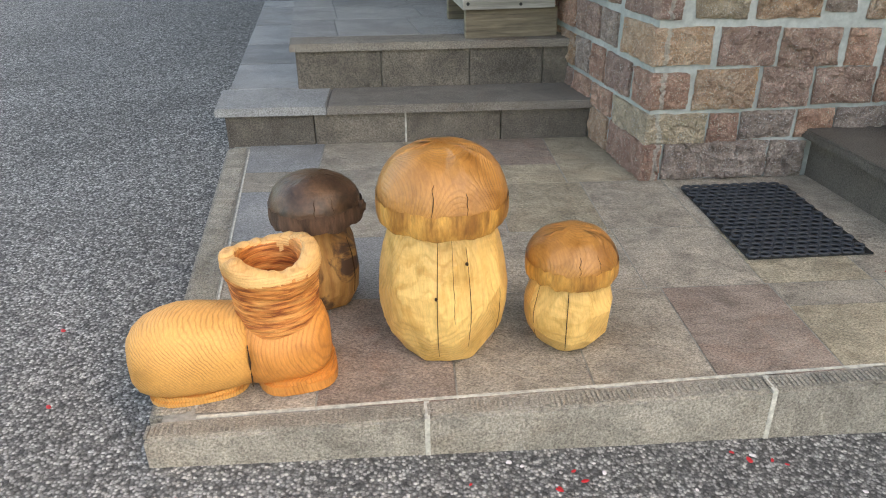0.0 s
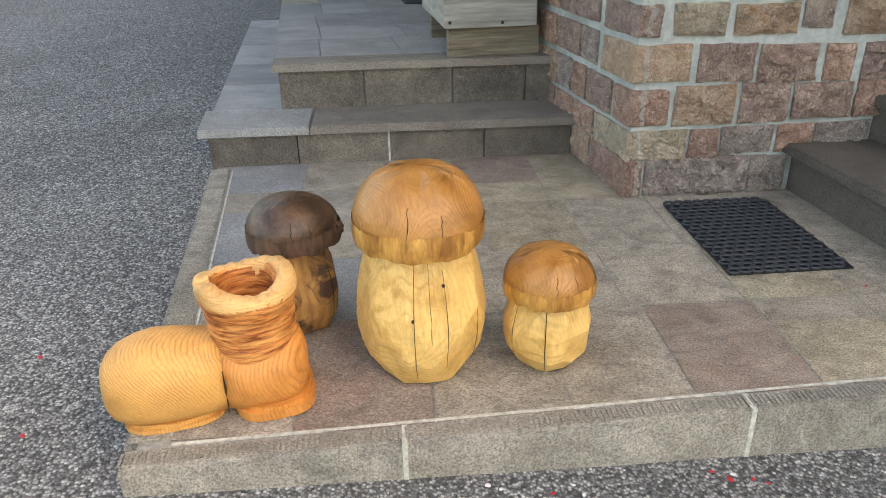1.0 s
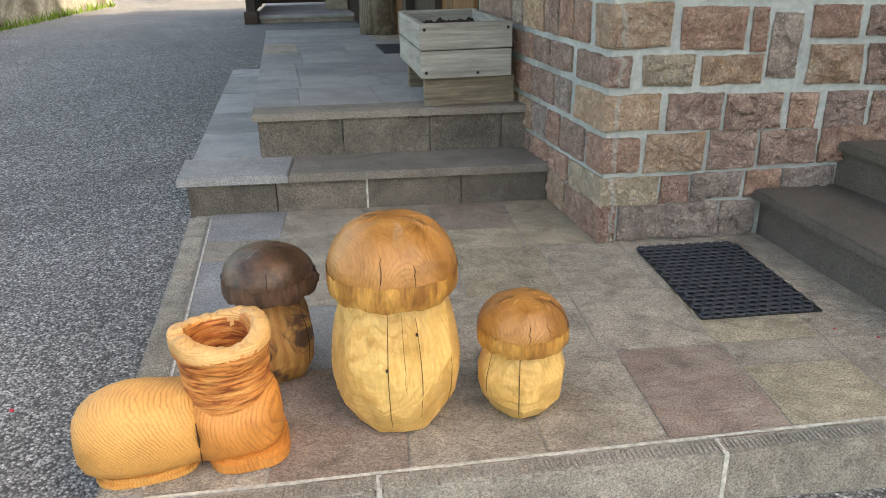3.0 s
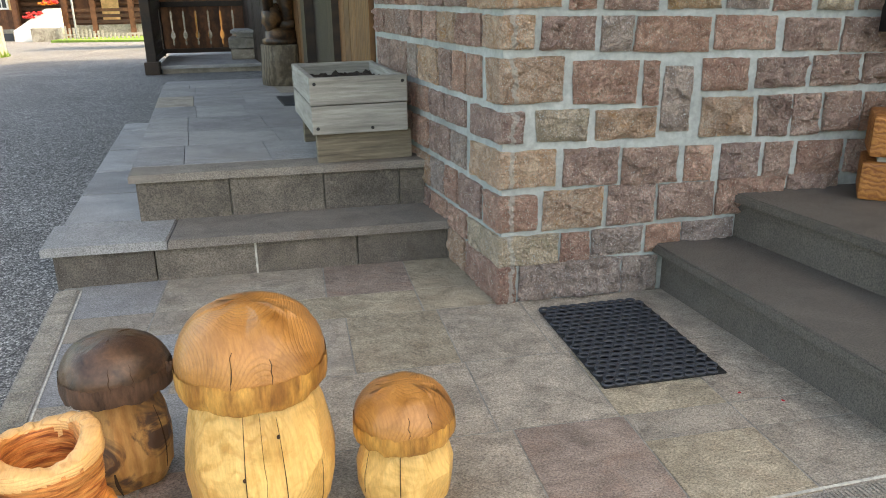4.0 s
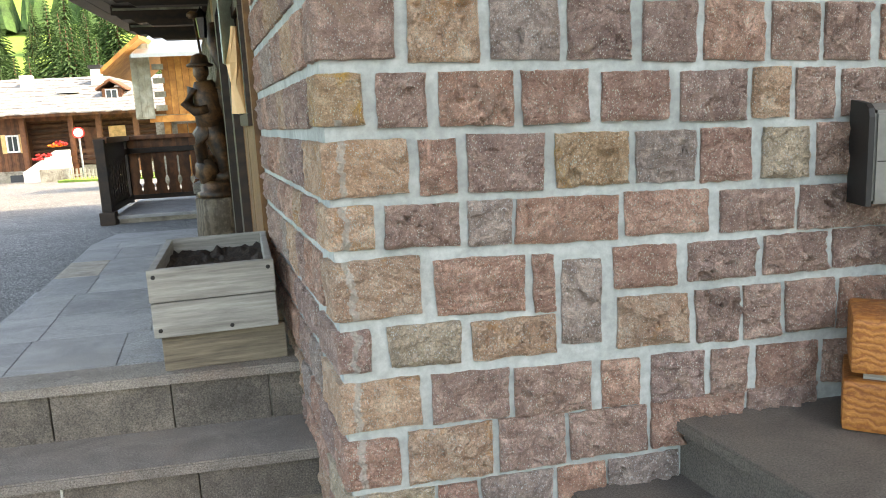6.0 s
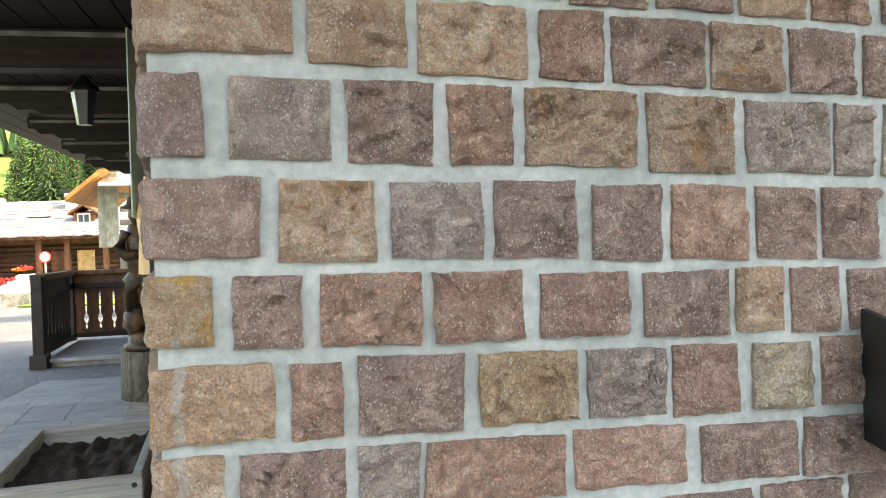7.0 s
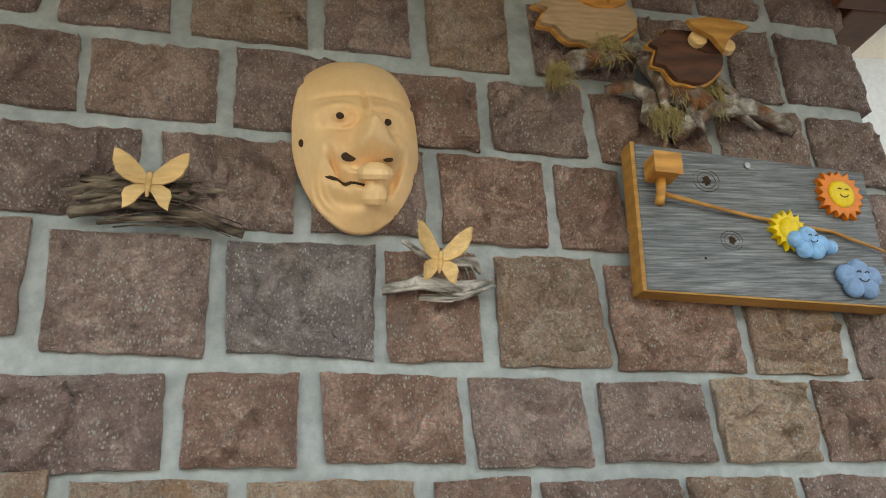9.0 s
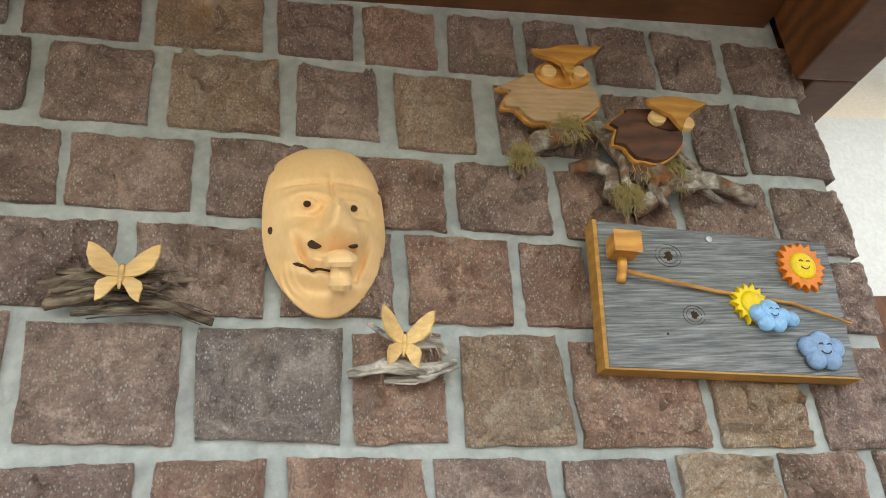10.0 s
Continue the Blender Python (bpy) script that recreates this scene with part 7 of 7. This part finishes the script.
for i in range(70):
    y = rng.uniform(58, 120)
    x = y * rng.uniform(-0.60, -0.17)
    trunk, crown = kinds[i % 3]
    s = rng.uniform(0.8, 1.35)
    t = thing("spruce_tree", (x, y, hill_height(x, y) - 0.3), "dark green spruce on the meadow slope", "tree", "spruces on the slope")
    for nm, me in (("trunk", trunk), ("crown", crown)):
        ob = new(nm, me)
        ob.parent = t
    t.matrix_basis = pose(x, y, hill_height(x, y) - 0.3, 0, 0, rng.uniform(0, 360)) @ Matrix.Scale(s, 4)
fr = random.Random(77)
fv, ff = [], []
for i in range(2600):
    y = fr.uniform(130, 275)
    x = y * fr.uniform(-0.66, -0.12)
    z = hill_height(x, y)
    if noise.noise(Vector((x * 0.03, y * 0.03, 9))) < -0.15 and y < 190:
        continue
    h, r = fr.uniform(7, 13), fr.uniform(1.6, 2.6)
    c = len(fv)
    for k in range(6):
        a = math.pi * k / 3 + fr.random()
        fv.append((x + math.cos(a) * r * fr.uniform(0.7, 1.2), y + math.sin(a) * r, z + fr.uniform(0, 1.2)))
    for k in range(6):
        a = math.pi * k / 3 + fr.random()
        fv.append((x + math.cos(a) * r * 0.55 * fr.uniform(0.7, 1.3), y + math.sin(a) * r * 0.55, z + h * 0.5))
    fv.append((x, y, z + h))
    for k in range(6):
        n2 = (k + 1) % 6
        ff += [(c + k, c + n2, c + 6 + n2, c + 6 + k), (c + 6 + k, c + 6 + n2, c + 12)]
me = bpy.data.meshes.new("far_forest")
me.from_pydata(fv, [], ff)
me.materials.append(LEAF)
tagged(new("far_forest", me), "dense dark spruce forest on the mountain side", "forest", "", "stuff")

# ---- old farmhouse across the road ----
farm = thing("farmhouse", (-9, 28, -0.3), "old brown log farmhouse with a grey shingle roof", "house")
part("base_wall", boxes((-11.4, -4.5, 27.95, 28.4, -0.8, 0.12)), CONCRETE, farm, "rough stone base")
part("board_wall", boxes(*[(-11.35 + 0.13 * i, -11.35 + 0.13 * i + 0.122, 28.0, 28.05, 0.12, 2.2) for i in range(9)]), OLD_BOARD, farm)
for k in range(11):
    part("log", tube(bmesh.new(), [(-10.2, 28.5, 0.2 + 0.19 * k), (-4.5, 28.5, 0.2 + 0.19 * k)], 0.10, 8), LOG, farm)
part("back_wall", boxes((-11.3, -4.5, 28.55, 28.7, -0.3, 2.3)), LOG, farm)
for x in (-10.2, -8.55, -7.6, -6.3):
    part("post", boxes((x - 0.09, x + 0.09, 27.6, 27.78, -0.3, 2.25)), OLD_BOARD, farm)
for z in (0.28, 0.48, 0.68):
    part("gallery_rail", boxes((-8.6, -4.6, 27.62, 27.68, z, z + 0.11)), LOG, farm)
part("lower_plaster", boxes((-8.3, -4.6, 27.7, 27.9, -0.6, 0.22)), CONCRETE, farm)
w = part("window", boxes((-10.92, -10.48, 27.93, 27.99, 0.80, 0.86), (-10.92, -10.48, 27.93, 27.99, 1.38, 1.44), (-10.92, -10.86, 27.93, 27.99, 0.86, 1.38), (-10.54, -10.48, 27.93, 27.99, 0.86, 1.38), (-10.715, -10.685, 27.94, 27.98, 0.86, 1.38)), WHITE, farm)
part("pane", boxes((-10.86, -10.54, 27.97, 27.985, 0.86, 1.38)), PANE_DARK, w)
for x in (-11.08, -10.47):
    part("shutter", boxes((x, x + 0.15, 27.94, 27.97, 0.78, 1.46)), PALE, farm, "pale yellow shutter")
part("cellar_window", boxes((-10.95, -10.5, 27.93, 27.945, -0.32, -0.02)), PANE_DARK, farm)
for x0, x1 in ((-8.35, -7.9), (-7.45, -6.85)):
    part("door_leaf", boxes((x0, x1, 28.36, 28.40, 0.3, 1.6)), OLD_BOARD if x0 < -8 else PALE, farm)
roof = part("roof", boxes((-12.2, -4.0, 27.1, 27.2, 2.02, 2.16), (-11.8, -4.4, 28.2, 34.0, 1.9, 2.1)), OLD_BOARD, farm)
bm = bmesh.new()
rngs = random.Random(3)
for k in range(13):
    y0, z0 = 27.0 + 0.33 * k, 2.14 + 0.115 * k
    x = -12.3
    while x < -4.0:
        wd = rngs.uniform(0.18, 0.34)
        dz = rngs.uniform(0, 0.025)
        c = [bm.verts.new(p) for p in ((x, y0 - rngs.uniform(0, 0.05), z0 + dz), (x + wd - 0.015, y0 - rngs.uniform(0, 0.05), z0 + dz), (x + wd - 0.015, y0 + 0.40, z0 + 0.115 + dz), (x, y0 + 0.40, z0 + 0.115 + dz))]
        lo = [bm.verts.new(v.co - Vector((0, 0, 0.045))) for v in c]
        bm.faces.new(c), bm.faces.new(lo[::-1]), bm.faces.new((c[0], lo[0], lo[1], c[1])), bm.faces.new((c[1], lo[1], lo[2], c[2])), bm.faces.new((c[3], lo[3], lo[0], c[0]))
        x += wd
tagged(part("shingles", bm, SHINGLE, roof, "bleached grey wooden shingles"), kind="stuff")
ch = part("chimney", boxes((-8.28, -7.92, 30.1, 30.5, 3.0, 3.85), bevel=0.01), PLASTER, roof)
part("chimney_cap", boxes((-8.34, -7.86, 30.05, 30.55, 3.87, 4.0)), BLACK, roof)
ch2 = part("chimney", boxes((-10.9, -10.5, 30.1, 30.5, 3.0, 3.7), bevel=0.01), PLASTER, roof)
part("skylight", boxes((-9.3, -8.5, 29.0, 29.5, 2.92, 3.02)), WHITE, roof)
dorm = part("dormer", boxes((-7.55, -6.85, 28.5, 29.8, 2.42, 3.0)), OLD_BOARD, farm)
bm = bmesh.new()
extrude_outline(bm, [(-0.52, 0.0), (0.0, 0.34), (0.52, 0.0), (0.52, -0.08), (0.0, 0.25), (-0.52, -0.08)], 1.5, pose(-7.2, 29.8, 3.0, 90, 0, 0))
part("dormer_roof", bm, OLD_BOARD, farm)
part("dormer_window", boxes((-7.42, -6.98, 28.44, 28.49, 2.50, 2.96)), WHITE, farm)
part("dormer_pane", boxes((-7.38, -7.22, 28.425, 28.438, 2.54, 2.92), (-7.18, -7.02, 28.425, 28.438, 2.54, 2.92)), PANE_DARK, farm)
ramp = thing("white_stair_wall", (-9.3, 27, -0.3), "white plastered stair wall before the farmhouse", "wall")
bm = bmesh.new()
extrude_outline(bm, [(-10.15, -0.5), (-8.55, -0.5), (-8.55, 0.82), (-9.0, 0.82), (-10.15, 0.10)], 0.25, pose(0, 27.2, 0, 90, 0, 0))
part("wall", bm, PLASTER, ramp)
blockw = thing("low_concrete_wall", (-9, 26.8, -0.3), "low grey concrete wall by the road", "wall")
part("wall", boxes((-9.5, -8.45, 26.6, 26.85, -0.6, 0.18), bevel=0.02), CONCRETE, blockw)
for x, z, mat_ in ((-9.6, 0.52, FLOWER_RED), (-9.3, 0.62, FLOWER_RED), (-8.95, 0.95, PAINT_ORANGE), (-8.75, 1.0, FLOWER_RED)):
    fb = thing("flower_tuft", (x, 26.9, z), "bright red geranium flowers on the stair wall", "flowers", "geraniums")
    bm = bmesh.new()
    for i in range(26):
        ball(bm, (x + rngs.gauss(0, 0.12), 26.95 + rngs.gauss(0, 0.05), z + abs(rngs.gauss(0, 0.06))), (0.04, 0.04, 0.035), u=6, v=4)
    part("blossoms", bm, mat_, fb)
fence = thing("picket_fence", (-7.7, 26, -0.3), "grey weathered picket fence on the grass verge", "fence")
for i in range(20):
    x = -8.35 + 0.13 * i
    z = -0.28 - 0.035 * i * 0.5
    part("picket", boxes((x, x + 0.06, 25.9, 25.93, z - 0.1, z + 0.52 + 0.03 * math.sin(i * 2.1)), m=pose(0, 0, 0)), GREY_WOOD, fence)
for z in (-0.2, 0.05):
    part("fence_rail", boxes((-8.4, -5.7, 25.94, 25.97, z - 0.12, z - 0.06)), GREY_WOOD, fence)
verge = bmesh.new()
prism(verge, [(-8.6, 25.5), (-4.5, 24.0), (-3.8, 27.5), (-8.4, 27.0)], -0.5, road_height(0, 24.5) + 0.06)
setting("grass_verge", verge, GRASS, "strip of green grass along the road", "grass")
sp = thing("road_sign", (-7.97, 26.4, -0.4), "round white speed sign with a red rim", "road sign")
bm = bmesh.new()
tube(bm, [(-7.97, 26.4, -0.5), (-7.97, 26.4, 1.6)], 0.035, 8)
part("pole", bm, METAL, sp)
bm = bmesh.new()
lathe(bm, [(0.20, 0), (0.20, 0.02)], (0, 0, 0), 32)
bm.transform(pose(-7.97, 26.36, 1.40, 90, 0, 16))
disc = part("rim", bm, RED, sp)
bm = bmesh.new()
lathe(bm, [(0.15, 0), (0.15, 0.006)], (0, 0, 0), 32)
bm.transform(pose(-7.97, 26.36, 1.40, 90, 0, 16) @ pose(0, 0, 0.021))
part("face", bm, WHITE, disc)
txt = bpy.data.curves.new("digits", "FONT")
txt.body, txt.size, txt.align_x, txt.align_y, txt.extrude = "30", 0.20, "CENTER", "CENTER", 0.002
txt.materials.append(SIGN_BLACK)
digits = new("digits", txt)
digits.parent, digits.matrix_parent_inverse = sp, sp.matrix_basis.inverted()
digits.matrix_basis = pose(-7.97, 26.36, 1.40, 90, 0, 16) @ pose(0, 0, 0.031)

# ---- golden timber barn ----
barn = thing("timber_barn", (-2.6, 16, 0.1), "new golden larch barn above a stone ground floor", "house")
part("ground_floor", boxes((-3.6, 1.0, 17.0, 17.3, -0.4, 1.7)), CONCRETE, barn, "grey plastered ground floor")
for i in range(14):
    x = -3.15 + 0.145 * i
    part("board", boxes((x, x + 0.138, 16.0, 16.04, 1.66, 2.95)), GOLD_WOOD, barn)
part("upper_wall", boxes((-3.15, 1.0, 16.04, 17.3, 1.68, 3.0)), GOLD_WOOD, barn)
for i in range(3):
    part("grey_board", boxes((-3.75 + 0.135 * i, -3.75 + 0.135 * i + 0.13, 15.75, 15.79, 1.58, 3.2)), GREY_BOARD, barn)
for z in (1.75, 2.05, 2.35, 2.65):
    part("slat", boxes((-3.34, -3.1, 15.9, 15.95, z, z + 0.12)), GREY_BOARD, barn)
part("beam", boxes((-3.5, 1.0, 15.9, 16.05, 1.50, 1.64)), GOLD_WOOD, barn)
for x in (-3.3, -2.35, -1.6):
    part("post", boxes((x, x + 0.14, 16.4, 16.54, -0.2, 1.5)), GOLD_WOOD, barn)
for x0 in (-3.1, -2.85):
    part("door_leaf", boxes((x0, x0 + 0.22, 16.94, 16.99, 0.2, 1.45)), GOLD_WOOD, barn)
bm = bmesh.new()
for p in (((-4.25, 15.2, 2.55), (-3.4, 15.2, 3.25), (-3.4, 19.5, 3.25), (-4.25, 19.5, 2.55)),):
    a = [bm.verts.new(q) for q in p]
    b = [bm.verts.new(Vector(q) + Vector((0, 0, 0.10))) for q in p]
    bm.faces.new(a[::-1]), bm.faces.new(b)
    for i in range(4):
        bm.faces.new((a[i], a[(i + 1) % 4], b[(i + 1) % 4], b[i]))
part("gable_roof", bm, GOLD_WOOD, barn)
bm = bmesh.new()
p = ((-3.6, 15.2, 2.86), (1.2, 15.2, 2.86), (1.2, 18.5, 3.8), (-3.6, 18.5, 3.8))
a = [bm.verts.new(q) for q in p]
b = [bm.verts.new(Vector(q) + Vector((0, 0, 0.08))) for q in p]
bm.faces.new(a[::-1]), bm.faces.new(b)
for i in range(4):
    bm.faces.new((a[i], a[(i + 1) % 4], b[(i + 1) % 4], b[i]))
part("sheet_roof", bm, METAL, barn, "bright metal sheet roof")

# ---- retaining wall across the road ----
rw = setting("retaining_wall", prism(bmesh.new(), [(-5.35, 3.0), (-5.45, 8.5), (-5.75, 12.6), (-6.2, 12.6), (-5.9, 8.5), (-5.8, 3.0)], -0.4, 0.72, 0.02), CONCRETE, "old stained concrete retaining wall", "wall")
setting("wall_bank", prism(bmesh.new(), [(-5.8, 3.0), (-5.9, 8.5), (-6.2, 12.6), (-14, 14.0), (-14, 3.0)], -0.4, 0.74), GRASS, "grassy bank behind the retaining wall", "grass")
rngs = random.Random(9)
fv, ff = [], []
for i in range(2600):
    y = rngs.uniform(5.0, 12.6)
    x = -5.5 - 0.05 * max(0, y - 8.5) - rngs.uniform(0.3, 1.3)
    if i % 6 == 0:
        x, z = -5.33 - 0.02 * (y - 3.0) - 0.06 * max(0, y - 8.5) + rngs.uniform(0, 0.10), road_height(0, y)
    else:
        z = 0.72
    h, a = rngs.uniform(0.05, 0.16), rngs.uniform(0, 6.28)
    c = len(fv)
    dx, dy = math.cos(a) * 0.012, math.sin(a) * 0.012
    fv += [(x - dx, y - dy, z), (x + dx, y + dy, z), (x + rngs.uniform(-0.05, 0.05), y + rngs.uniform(-0.05, 0.05), z + h)]
    ff.append((c, c + 1, c + 2))
me = bpy.data.meshes.new("grass_blades")
me.from_pydata(fv, [], ff)
me.materials.append(GRASS)
tagged(new("grass_blades", me), "green grass blades on and below the wall", "grass", "", "stuff")

# unseen slopes added behind, closing the place and blocking low sky light
bm = bmesh.new()
rows = []
for rad, h in ((70, -2), (85, 3), (110, 8), (150, 14), (210, 22)):
    row = []
    for i in range(33):
        a = radians(150 + 215 * i / 32)
        q = 1 + 0.25 * noise.noise(Vector((i * 0.4, rad * 0.02, 2)))
        row.append(bm.verts.new((math.cos(a) * rad, math.sin(a) * rad, h * q if h > 0 else h)))
    rows.append(row)
for a, b in zip(rows, rows[1:]):
    for i in range(32):
        bm.faces.new((a[i], a[i + 1], b[i + 1], b[i]))
setting("valley_slope", bm, LEAF, "unseen wooded slope added to block the low sky", "hill", True)
